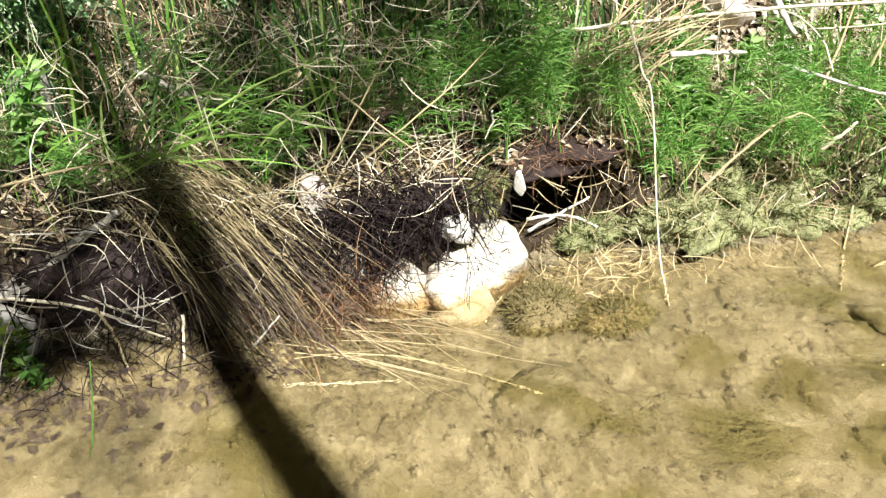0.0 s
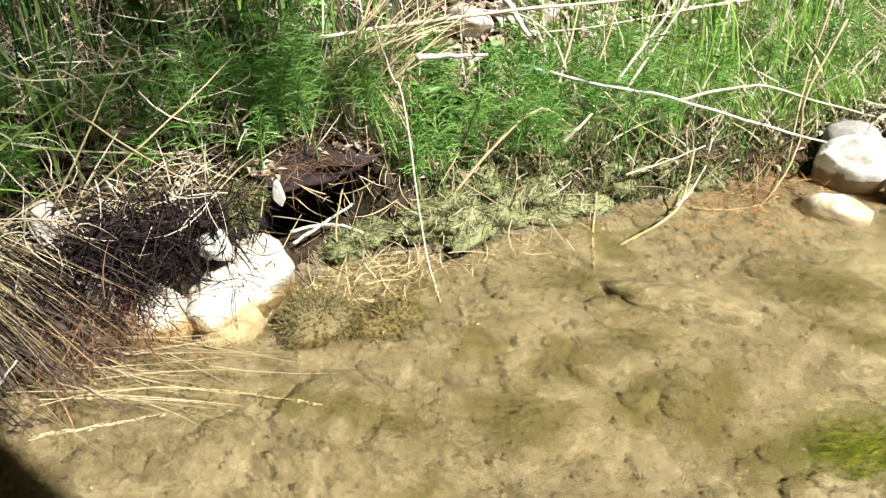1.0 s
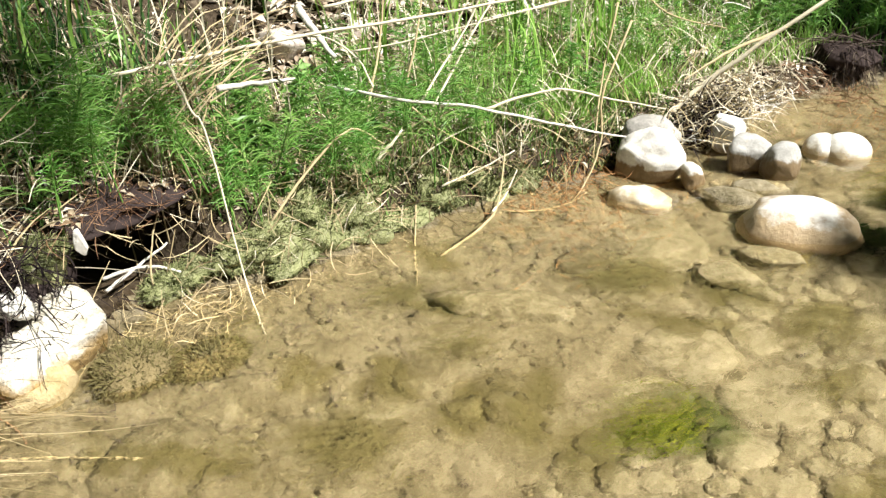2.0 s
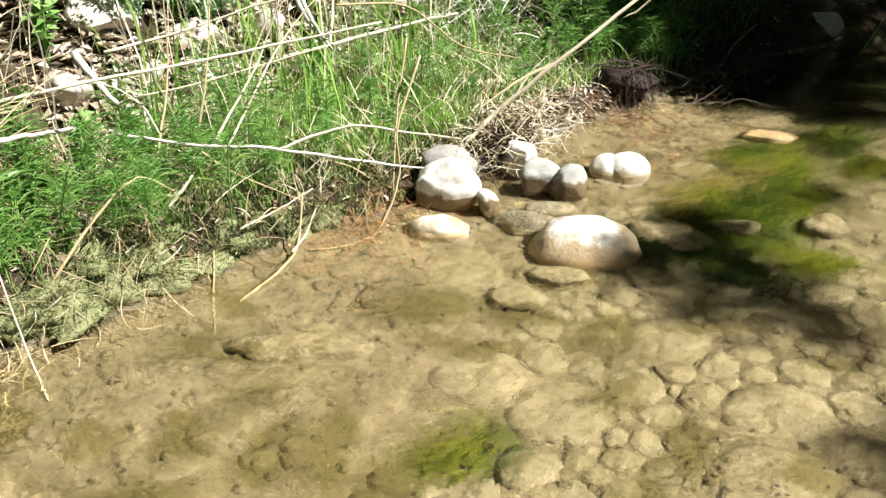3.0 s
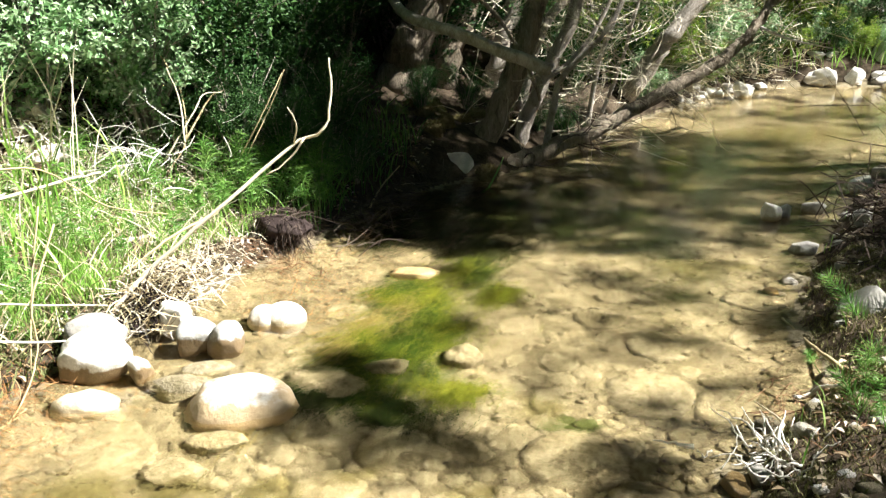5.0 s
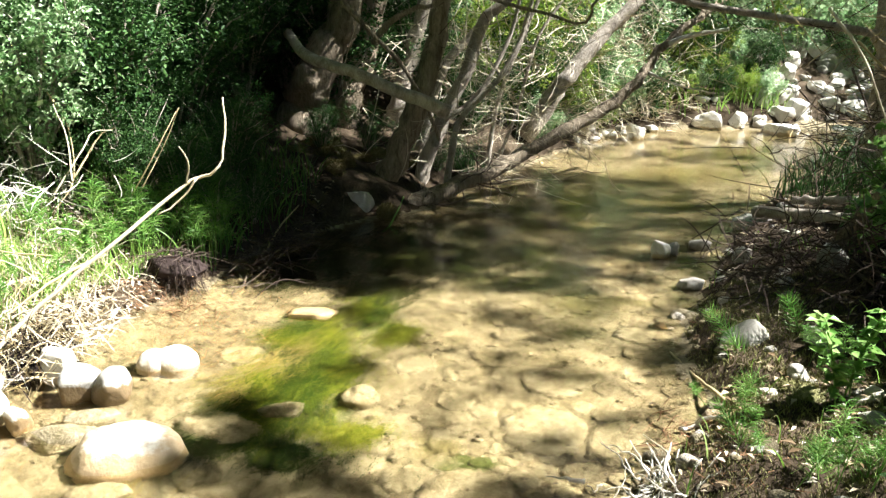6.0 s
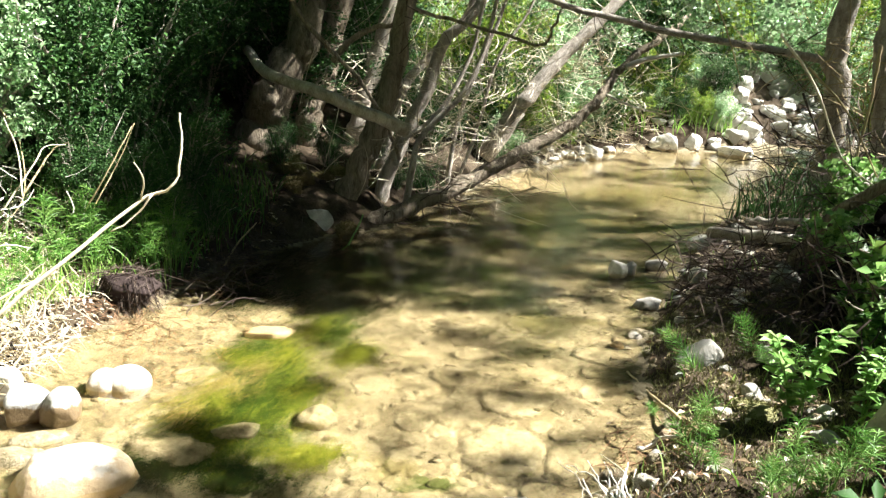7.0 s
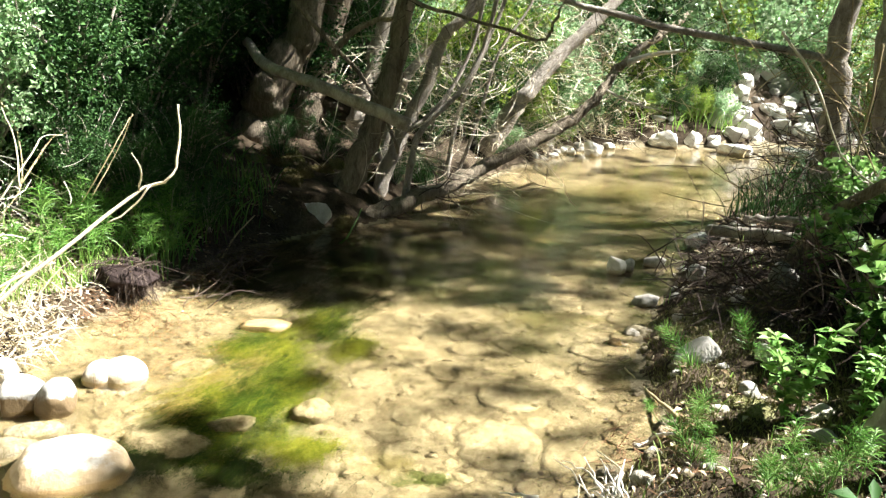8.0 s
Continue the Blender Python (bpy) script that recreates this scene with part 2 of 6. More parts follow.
BRIGHT_LEAF = surface("bright leaf", [(0.09, 0.17, 0.02), (0.17, 0.28, 0.035), (0.28, 0.38, 0.06), (0.4, 0.42, 0.09)], 2, 30, 0.45, 0, island=0.65, glow=0.4)
DEAD_LEAF = surface("dead leaf", [(0.08, 0.05, 0.027), (0.22, 0.155, 0.09), (0.42, 0.34, 0.23), (0.62, 0.56, 0.45)], 4, 50, 0.8, 0, island=0.8, glow=0.1, gloss=0.06)
ALGAE = surface("algae", [(0.03, 0.045, 0.003), (0.08, 0.1, 0.008), (0.15, 0.16, 0.015), (0.27, 0.25, 0.05)], 3, 40, 0.7, 0, island=0.5, glow=0.1, gloss=0.06)
BROWN_ALGAE = surface("brown algae", [(0.1, 0.084, 0.03), (0.145, 0.122, 0.05), (0.2, 0.17, 0.08)], 3, 40, 0.7, 0, island=0.5, glow=0.1, gloss=0.06)
CRUST = surface("pale mossy crust", [(0.04, 0.052, 0.014), (0.14, 0.165, 0.058), (0.28, 0.29, 0.135), (0.44, 0.43, 0.28)], 16, 120, 0.95, 1.0, island=0.25, gloss=0.06)
MOSS = surface("moss", [(0.04, 0.046, 0.014), (0.14, 0.14, 0.05), (0.27, 0.26, 0.12), (0.42, 0.39, 0.26)], 14, 110, 0.95, 1.0, island=0.2, gloss=0.06)


def water_material():
    m = bpy.data.materials.new("clear water")
    m.use_nodes = True
    t = m.node_tree
    n, link = t.nodes, t.links.new
    n.remove(n["Principled BSDF"])
    clear, gloss, mix, fresnel = n.new("ShaderNodeBsdfRefraction"), n.new("ShaderNodeBsdfGlossy"), n.new("ShaderNodeMixShader"), n.new("ShaderNodeFresnel")
    gloss.inputs["Roughness"].default_value = 0.02
    clear.inputs["Roughness"].default_value, clear.inputs["IOR"].default_value = 0.0, 1.33
    fresnel.inputs[0].default_value = 1.38
    where, size = n.new("ShaderNodeNewGeometry"), n.new("ShaderNodeMapping")
    size.inputs["Rotation"].default_value, size.inputs["Scale"].default_value = (0, 0, 0.3), (1.25, 0.9, 1)
    link(where.outputs["Position"], size.inputs[0])
    heights = []
    for s in (6.0, 34.0):
        tex = n.new("ShaderNodeTexNoise")
        tex.inputs["Scale"].default_value, tex.inputs["Detail"].default_value, tex.inputs["Distortion"].default_value = s, 2, 0.8
        link(size.outputs[0], tex.inputs["Vector"])
        heights.append(tex)
    clear.inputs[0].default_value = (0.86, 0.83, 0.71, 1)
    add = n.new("ShaderNodeMath")
    link(heights[0].outputs[0], add.inputs[0])
    link(heights[1].outputs[0], add.inputs[1])
    bump = n.new("ShaderNodeBump")
    bump.inputs["Strength"].default_value, bump.inputs["Distance"].default_value = 0.42, 0.014
    link(add.outputs[0], bump.inputs["Height"])
    link(bump.outputs[0], clear.inputs["Normal"])
    calm = n.new("ShaderNodeBump")
    calm.inputs["Strength"].default_value, calm.inputs["Distance"].default_value = 0.1, 0.014
    link(add.outputs[0], calm.inputs["Height"])
    link(calm.outputs[0], gloss.inputs["Normal"])
    link(calm.outputs[0], fresnel.inputs["Normal"])
    link(fresnel.outputs[0], mix.inputs[0])
    link(clear.outputs[0], mix.inputs[1])
    link(gloss.outputs[0], mix.inputs[2])
    link(mix.outputs[0], n["Material Output"].inputs[0])
    return m


WATER = water_material()


# ---- building blocks ----
rng = np.random.default_rng(11)


def mesh_of(name, verts, tris, material, smooth_faces=True):
    me = bpy.data.meshes.new(name)
    verts, tris = np.asarray(verts, np.float32).reshape(-1, 3), np.asarray(tris, np.int32).reshape(-1, 3)
    me.vertices.add(len(verts))
    me.vertices.foreach_set("co", verts.ravel())
    me.loops.add(len(tris) * 3)
    me.loops.foreach_set("vertex_index", tris.ravel())
    me.polygons.add(len(tris))
    me.polygons.foreach_set("loop_start", np.arange(0, len(tris) * 3, 3, dtype=np.int32))
    me.polygons.foreach_set("use_smooth", np.full(len(tris), smooth_faces))
    me.update(calc_edges=True)
    me.validate()
    me.materials.append(material)
    return me


def joined(pieces):
    """One pair of vertices and triangles out of several."""
    vs, fs, k = [], [], 0
    for v, f in pieces:
        vs.append(np.asarray(v, float).reshape(-1, 3))
        fs.append(np.asarray(f, int).reshape(-1, 3) + k)
        k += len(vs[-1])
    return np.concatenate(vs), np.concatenate(fs)


def part(name, shape, material, parent, label="", smooth_faces=True):
    ob = new(name, mesh_of(name, *shape, material, smooth_faces))
    ob.parent = parent
    return tagged(ob, label)


def thing(name, label, category, group="", at=(0, 0, 0), kind=""):
    ob = tagged(new(name), label, category, group, kind)
    ob.empty_display_size = 0.1
    ob.location = at
    return ob


def solid(name, shape, material, label, category, group="", kind="", at=(0, 0, 0), smooth_faces=True):
    ob = tagged(new(name, mesh_of(name, *shape, material, smooth_faces)), label, category, group, kind)
    ob.location = at
    return ob


def spread(protos, poses):
    """Puts the first thing of each kind at the first poses, and copies at the rest."""
    made = []
    for i, m in enumerate(poses):
        ob = protos[i % len(protos)]
        if i < len(protos):
            ob.matrix_basis = m
            made.append(ob)
        else:
            c = copy_thing(ob, m)
            c.matrix_basis = m
            made.append(c)
    return made


def placed(x, y, z, turn=0.0, size=1.0, tilt=0.0, tilt_to=0.0):
    return pose(x, y, z) @ pose(0, 0, 0, tilt * math.cos(tilt_to), tilt * math.sin(tilt_to), turn) @ Matrix.Scale(size, 4)


def curve_points(points, steps):
    """A smooth line through the points (Catmull-Rom)."""
    p = np.asarray(points, float)
    if len(p) < 3:
        p = np.stack([p[0], (p[0] + p[-1]) / 2, p[-1]])
    p = np.concatenate([[2 * p[0] - p[1]], p, [2 * p[-1] - p[-2]]])
    u = np.linspace(0, len(p) - 3 - 1e-6, steps)
    i = u.astype(int)
    s = (u - i)[:, None]
    a, b, c, d = p[i], p[i + 1], p[i + 2], p[i + 3]
    return 0.5 * (2 * b + (c - a) * s + (2 * a - 5 * b + 4 * c - d) * s * s + (3 * b - a - 3 * c + d) * s ** 3)


def tube(points, r0, r1, sides=6, steps=10, wobble=0.0, gnarl=0.0, ends=True):
    """A tapered, slightly crooked round stem through the points."""
    p = curve_points(points, steps)
    if wobble:
        w = rng.normal(0, wobble, p.shape)
        w[0] = w[-1] = 0
        p = p + w
    along = np.gradient(p, axis=0)
    along /= np.linalg.norm(along, axis=1, keepdims=True) + 1e-9
    ref = np.array([0.31, 0.17, 0.93]) if abs(along[:, 2]).mean() < 0.7 else np.array([0.9, 0.3, 0.1])
    a = np.cross(along, ref)
    a /= np.linalg.norm(a, axis=1, keepdims=True) + 1e-9
    b = np.cross(along, a)
    r = np.linspace(r0, r1, steps)[:, None]
    ang = np.linspace(0, 2 * math.pi, sides, endpoint=False)
    rough = 1 + gnarl * rng.normal(0, 1, (steps, sides)) if gnarl else np.ones((steps, sides))
    v = p[:, None] + (r * rough)[..., None] * (a[:, None] * np.cos(ang)[None, :, None] + b[:, None] * np.sin(ang)[None, :, None])
    i, j = np.meshgrid(np.arange(steps - 1), np.arange(sides), indexing="ij")
    k = (j + 1) % sides
    q = np.stack([i * sides + j, i * sides + k, (i + 1) * sides + k, (i + 1) * sides + j], -1).reshape(-1, 4)
    f = np.concatenate([q[:, [0, 1, 2]], q[:, [0, 2, 3]]])
    v = v.reshape(-1, 3)
    if ends:
        n = len(v)
        v = np.concatenate([v, [p[0], p[-1]]])
        c = np.arange(sides)
        d = (c + 1) % sides
        top = (steps - 1) * sides
        f = np.concatenate([f, np.stack([d, c, np.full(sides, n)], -1), np.stack([top + c, top + d, np.full(sides, n + 1)], -1)])
    return v, f


def strands(base, tip, sag, width, steps=5, flat=False):
    """Many thin bent ribbons from base to tip (N x 3 each), bowed by sag (N x 3); flat ones lie with their face up."""
    n = len(base)
    u = np.linspace(0, 1, steps)[None, :, None]
    p = base[:, None] * (1 - u) + tip[:, None] * u + sag[:, None] * (4 * u * (1 - u))
    d = tip - base
    side = np.cross(d, [0, 0, 1] + rng.normal(0, 0.15, (n, 3)) if flat else rng.normal(0, 1, (n, 3)))
    side /= np.linalg.norm(side, axis=1, keepdims=True) + 1e-9
    w = (np.asarray(width) * np.ones(n))[:, None, None] * np.array([0.8, 1, 0.85, 0.6, 0.12] if steps == 5 else np.linspace(1, 0.15, steps))[None, :, None]
    v = np.stack([p - side[:, None] * w / 2, p + side[:, None] * w / 2], 2).reshape(n, steps * 2, 3)
    k = np.arange(steps - 1) * 2
    f = np.concatenate([np.stack([k, k + 1, k + 3], -1), np.stack([k, k + 3, k + 2], -1)])
    f = (f[None] + (np.arange(n) * steps * 2)[:, None, None]).reshape(-1, 3)
    return v.reshape(-1, 3), f


def leaves(at, size, up=0.6, slim=0.5, along=None):
    """Many small leaves, each folded along its midrib, at the places given."""
    at = np.asarray(at, float)
    n = len(at)
    normal = rng.normal(0, 1, (n, 3)) * (1 - up) + np.array([0, 0, up])
    normal /= np.linalg.norm(normal, axis=1, keepdims=True) + 1e-9
    way = np.cross(normal, rng.normal(0, 1, (n, 3))) if along is None else along + rng.normal(0, 0.4, (n, 3))
    way /= np.linalg.norm(way, axis=1, keepdims=True) + 1e-9
    side = np.cross(normal, way)
    s = (size * rng.uniform(0.6, 1.25, n))[:, None]
    fold = normal * s * 0.12
    v = np.stack([at, at + way * s * 0.45 + side * s * slim / 2 + fold, at + way * s - normal * s * 0.15, at + way * s * 0.45 - side * s * slim / 2 + fold], 1)
    f = (np.array([[0, 1, 2], [0, 2, 3]])[None] + (np.arange(n) * 4)[:, None, None]).reshape(-1, 3)
    return v.reshape(-1, 3), f


def boulder_shape(detail=3, lumps=0.16, seed=0, facets=0, depth=0.8, square=0.0):
    """A unit stone: a ball, dented by uneven relief and cut by flat facets."""
    r = random.Random(seed * 31 + 5)
    cuts = []
    for _ in range(facets):
        c = Vector((r.gauss(0, 1), r.gauss(0, 1), r.gauss(0, 0.8))).normalized()
        cuts.append((c, r.uniform(depth - 0.12, depth + 0.12)))
    bm = bmesh.new()
    bmesh.ops.create_icosphere(bm, subdivisions=detail, radius=1)
    o = Vector((seed * 7.3, seed * 3.1, seed * 1.7))
    for v in bm.verts:
        c = v.co.copy()
        if square:
            c = c / max(abs(c.x), abs(c.y), abs(c.z)) * square + c * (1 - square)
        k = 1 + lumps * noise.noise(c * 0.9 + o) * 1.6 + lumps * 0.5 * noise.noise(c * 2.3 + o) + lumps * 0.2 * noise.noise(c * 5.5 + o)
        v.co = c * k
        for cut, d in cuts:
            over = v.co.dot(cut) - d
            if over > 0:
                v.co -= cut * over * 0.93
        v.co *= 1 + lumps * 0.12 * noise.noise(c * 9 + o)
    v = np.array([x.co[:] for x in bm.verts])
    f = np.array([[x.index for x in face.verts] for face in bm.faces])
    bm.free()
    return v, f


# ---- the lie of the land ----
def smooth(a, b, v):
    s = np.clip((v - a) / (b - a), 0, 1)
    return s * s * (3 - 2 * s)


def wavy(x, y, size, seed=0.0):
    """Gentle irregular relief between about -1 and 1, with features of the given size."""
    x, y, s = np.asarray(x, float) / size, np.asarray(y, float) / size, seed
    return (np.sin(1.7 * x + 2.3 * y + s) + np.sin(-2.9 * x + 1.3 * y + 2.1 * s + 1)
            + np.sin(3.7 * x + 3.1 * y + 0.7 * s + np.sin(2.2 * y + s)) + np.sin(5.3 * y - 4.1 * x + 1.3 * s)) / 4


def left_shore(y):
    return np.interp(y, [-60, -6, -2, -0.75, -0.33, 0.14, 0.4, 0.94, 1.4, 1.82, 2.25, 2.6, 3.3, 3.9, 4.5, 5.5, 5.9, 6.3, 6.6, 7.4, 8.2, 8.8, 9.6, 11.3, 12.2, 12.7, 14, 20, 60],
                     [-6, -4.2, -3.2, -2.95, -2.82, -2.66, -2.6, -2.76, -2.52, -2.42, -2.28, -2.1, -2.0, -1.86, -1.6, -1.45, -1.1, -0.85, -0.5, -0.25, 0.1, 0.4, 0.74, 1.67, 2.55, 4.3, 6.2, 11, 40]) + 0.03 * wavy(y, y * 0, 0.12, 3)


def right_shore(y):
    return np.interp(y, [-60, -3, -1, -0.3, 0.3, 0.8, 1.3, 1.9, 2.3, 2.6, 2.9, 3.2, 3.7, 4.1, 4.8, 5.4, 6.7, 8.0, 9.4, 10.6, 11.6, 12.6, 14, 20, 60],
                     [-4, -1.8, -1.3, -1.1, -0.8, -0.4, 0.05, 0.38, 0.5, 0.58, 0.78, 0.98, 1.0, 1.06, 1.32, 1.55, 2.1, 2.85, 3.6, 4.4, 5.2, 6.2, 7.6, 12.5, 42]) + 0.04 * wavy(y, y * 0, 0.15, 7)


def far_shore(x):
    """How far up the stream the west bank meets the water at each x."""
    return float(np.interp(x, [0.4, 0.74, 1.67, 2.55, 4.3], [8.8, 9.6, 11.3, 12.2, 12.7]))


def ground(x, y):
    """The height of bank and stream bed; the water stands at 0."""
    x, y = np.asarray(x, float), np.asarray(y, float)
    l, r = left_shore(y) - x, x - right_shore(y)
    inside = np.minimum(-l, -r)
    bed = -0.07 * smooth(0, 0.3, inside) - 0.06 * smooth(0.5, 1.6, inside) + 0.16 * smooth(11.8, 13.2, y)
    bed = bed - 0.18 * smooth(0.2, 0.9, inside) * smooth(4.6, 6.5, y) * (1 - smooth(9.8, 11.8, y))
    bed = bed + 0.018 * wavy(x, y, 0.22, 5) + 0.008 * wavy(x, y, 0.07, 9)
    cut = 1 - smooth(1.0, 1.7, y)
    low = smooth(1.0, 1.7, y) * (1 - smooth(4.3, 5.6, y))
    far = smooth(4.3, 5.6, y)
    lz = cut * (0.24 * smooth(-0.02, 0.16, l) + 0.16 * np.clip(l, 0, 1.6)) + low * (0.10 * smooth(-0.02, 0.15, l) + 0.10 * np.clip(l, 0, 1.3)) + far * (0.16 * smooth(-0.04, 0.4, l) + 0.24 * np.clip(l, 0, 2))
    lz = lz + np.clip(l - 1.3, 0, 3) * (0.75 * low + 0.35 * cut + 0.3 * far) + np.clip(l - 4.3, 0, 30) * 0.3
    rz = 0.09 * smooth(-0.02, 0.2, r) + 0.2 * np.clip(r, 0, 1.5) + 0.35 * np.clip(r - 1.5, 0, 40)
    hill = np.where(l > 0, lz, np.where(r > 0, rz, 0))
    on = smooth(-0.05, 0.2, np.maximum(l, r))
    z = np.where(np.maximum(l, r) > 0, hill, bed) + on * (0.03 * wavy(x, y, 0.3, 2) + 0.012 * wavy(x, y, 0.08, 4))
    hole = smooth(0.68, 0.8, y) * (1 - smooth(1.08, 1.2, y)) * (1 - smooth(0.42, 0.5, l)) * (l > -0.02)
    z = z - hole * np.maximum(z - 0.03, 0)
    z = z + 0.10 * np.clip(y - 12.8, 0, 60) * smooth(12.5, 14, y)
    return np.minimum(z, 9.0 + 0.5 * wavy(x, y, 9, 1))


def top(x, y):
    return float(ground(x, y))


def turf_top(x, y):
    """The height on which plants stand: the ground, or the sod that overhangs the undercut."""
    l = left_shore(y) - x
    return np.where((y > 0.7) & (y < 1.18) & (l > -0.05) & (l < 0.45), 0.335, ground(x, y))


# ---- ground: one sheet from the stream bed to the horizon ----
def build_ground():
    far = [14, 17, 21, 26, 33, 45, 65, 100, 160, 260]
    xs = np.concatenate([[-v for v in far[::-1]], np.arange(-11, -4.6, 0.35), np.arange(-4.6, -3.2, 0.05), np.arange(-3.2, 1.2, 0.03), np.arange(1.2, 2.6, 0.05), np.arange(2.6, 7, 0.16), np.arange(7, 12, 0.5), far])
    ys = np.concatenate([[-v for v in far[::-1]], np.arange(-11, -1.5, 0.5), np.arange(-1.5, 0, 0.05), np.arange(0, 7, 0.03), np.arange(7, 14, 0.14), np.arange(14, 17, 0.5), [v for v in far if v > 17]])
    gx, gy = np.meshgrid(xs, ys, indexing="ij")
    v = np.stack([gx, gy, ground(gx, gy)], -1).reshape(-1, 3)
    n, m = len(xs), len(ys)
    i, j = np.meshgrid(np.arange(n - 1), np.arange(m - 1), indexing="ij")
    a = (i * m + j).ravel()
    f = np.concatenate([np.stack([a, a + m, a + m + 1], -1), np.stack([a, a + m + 1, a + 1], -1)])
    ob = solid("ground", (v, f), SOIL, "brown earth banks and a shallow silted stream bed", "ground", kind="structure")
    ob.data.materials.append(SILT)
    c = v[f].mean(1)
    wet = (c[:, 0] > left_shore(c[:, 1]) - 0.02) & (c[:, 0] < right_shore(c[:, 1]) + 0.02) & (c[:, 1] < 13)
    ob.data.polygons.foreach_set("material_index", wet.astype(np.int32))
    return ob


GROUND = build_ground()


def build_water():
    ys = np.concatenate([np.arange(-40, -2, 2.0), np.arange(-2, 13.2, 0.1)])
    l, r = left_shore(ys) - 0.12, right_shore(ys) + 0.12
    cols = 12
    u = np.linspace(0, 1, cols)
    v = np.stack([l[:, None] * (1 - u) + r[:, None] * u, np.repeat(ys[:, None], cols, 1), np.zeros((len(ys), cols))], -1).reshape(-1, 3)
    i, j = np.meshgrid(np.arange(len(ys) - 1), np.arange(cols - 1), indexing="ij")
    a = (i * cols + j).ravel()
    f = np.concatenate([np.stack([a, a + 1, a + cols + 1], -1), np.stack([a, a + cols + 1, a + cols], -1)])
    ob = solid("water", (v, f), WATER, "clear shallow stream water with gentle ripples", "water", kind="structure")
    ob.visible_shadow = False


build_water()

# ---- boulders that stand out of the stream ----


def boulder(name, x, y, z, sx, sy, sz, turn, material, label, seed=0, rough=0.0, group="", lumps=0.13, deep=1.9, square=0.0, tilt=(0, 0)):
    """A stone with half sizes sx, sy, sz round the centre x, y, z."""
    rough = rough + (0.14 if name == "rock" and group == "rocks of the east bank" else 0.0)
    v, f = boulder_shape(4, lumps, seed, int(rough * 36), 0.88 - 0.3 * rough, square)
    v = v * [sx, sy, sz]
    v[:, 2] = np.where(v[:, 2] < 0, v[:, 2] * deep, v[:, 2])
    ob = solid(name, (v, f), material, label, "rock", group, at=(x, y, z))
    ob.rotation_euler = (radians(tilt[0]), radians(tilt[1]), radians(turn))
    if material in (MOSS, MOSSY, CRUST):
        face = f[(v[f].mean(1)[:, 2] > -0.2 * sz)]
        face = face[rng.integers(0, len(face), 1400)]
        w = rng.dirichlet((1, 1, 1), 1400)
        p = (v[face] * w[:, :, None]).sum(1)
        way = p / np.maximum(np.linalg.norm(p, axis=1, keepdims=True), 0.01) + rng.normal(0, 0.7, p.shape)
        tagged(part("algae_fur" if material == MOSSY else "moss_fur", strands(p, p + way * rng.uniform(0.006, 0.02, (1400, 1)), rng.normal(0, 0.003, p.shape), 0.004), BROWN_ALGAE if material == MOSSY else material, ob), kind="stuff")
    return ob


SB = "boulders in the shallows"
boulder("boulder", -1.95, 2.8, 0.05, 0.155, 0.125, 0.125, 24, WET_LIME, "blocky white limestone boulder with a brown wet foot", 1, 0.28, SB, 0.2, 1.3, 0.4, (8, 6))
boulder("boulder", -2.03, 2.92, 0.09, 0.12, 0.1, 0.11, 40, GREY, "rounded pale grey boulder leaning on a white one", 2, 0.25, SB, 0.22, 1.4, 0.3)
boulder("boulder", -1.76, 2.8, 0.02, 0.05, 0.05, 0.065, 60, WET_LIME, "small white stone wedged against a larger one", 71, 0.3, SB, 0.2, 1.4, 0.3)
boulder("boulder", -1.85, 2.55, -0.028, 0.13, 0.09, 0.07, 15, LIME, "low pale stone half under water", 3, 0.05, SB, 0.15)
boulder("boulder", -1.79, 3.2, 0.085, 0.08, 0.07, 0.075, 10, LIME, "small white stone on a grey one", 4, 0.25, SB, 0.2, 1.6, 0.1)
boulder("boulder", -1.65, 3.1, 0.035, 0.1, 0.085, 0.085, 30, SHADED_WET_GREY, "stone greyed for shade, wet at its foot, among boulders", 5, 0.2, SB, 0.2, 1.6, 0.15)
boulder("boulder", -1.515, 3.1, 0.03, 0.08, 0.075, 0.085, 80, SHADED_WET_GREY, "rounded stone with a wet brown foot", 6, 0.12, SB, 0.15, 1.6, 0.1)
boulder("boulder", -1.46, 3.42, -0.012, 0.085, 0.085, 0.082, 0, LIME, "pale lobe of a cleft white stone", 7, 0, SB, 0.06)
boulder("boulder", -1.375, 3.44, -0.012, 0.11, 0.095, 0.09, 15, LIME, "smooth white stone with a cleft, standing out of the water", 8, 0, SB, 0.06)
boulder("boulder", -1.56, 2.77, -0.04, 0.15, 0.11, 0.065, 15, BEDROCK, "flat brown stone awash between boulders", 9, 0.2, SB, 0.25)
boulder("boulder", -1.52, 2.91, -0.03, 0.11, 0.07, 0.05, 30, BEDROCK, "brown stone awash behind a flat one", 72, 0.2, SB, 0.25)
boulder("boulder", -1.27, 2.65, -0.03, 0.21, 0.155, 0.115, 20, FLANKED, "large smooth white boulder breaking the surface", 33, 0.03, SB, 0.1, 1.4, 0.15)
boulder("boulder", -1.02, 2.92, -0.1, 0.17, 0.14, 0.085, 20, BEDROCK, "dark silted boulder under water", 11, 0.2, SB, 0.25)
boulder("boulder", -1.27, 2.42, -0.06, 0.1, 0.07, 0.055, 20, BEDROCK, "small pale stone just awash", 12, 0.1, SB, 0.2)
boulder("boulder", -1.33, 2.24, -0.075, 0.13, 0.085, 0.055, 170, BEDROCK, "silted stone under water with weed round it", 13, 0.2, SB, 0.25)
boulder("boulder", -0.8, 3.1, -0.075, 0.1, 0.06, 0.06, 20, BEDROCK, "pale stone among dark green weed", 73, 0.2, SB, 0.25)
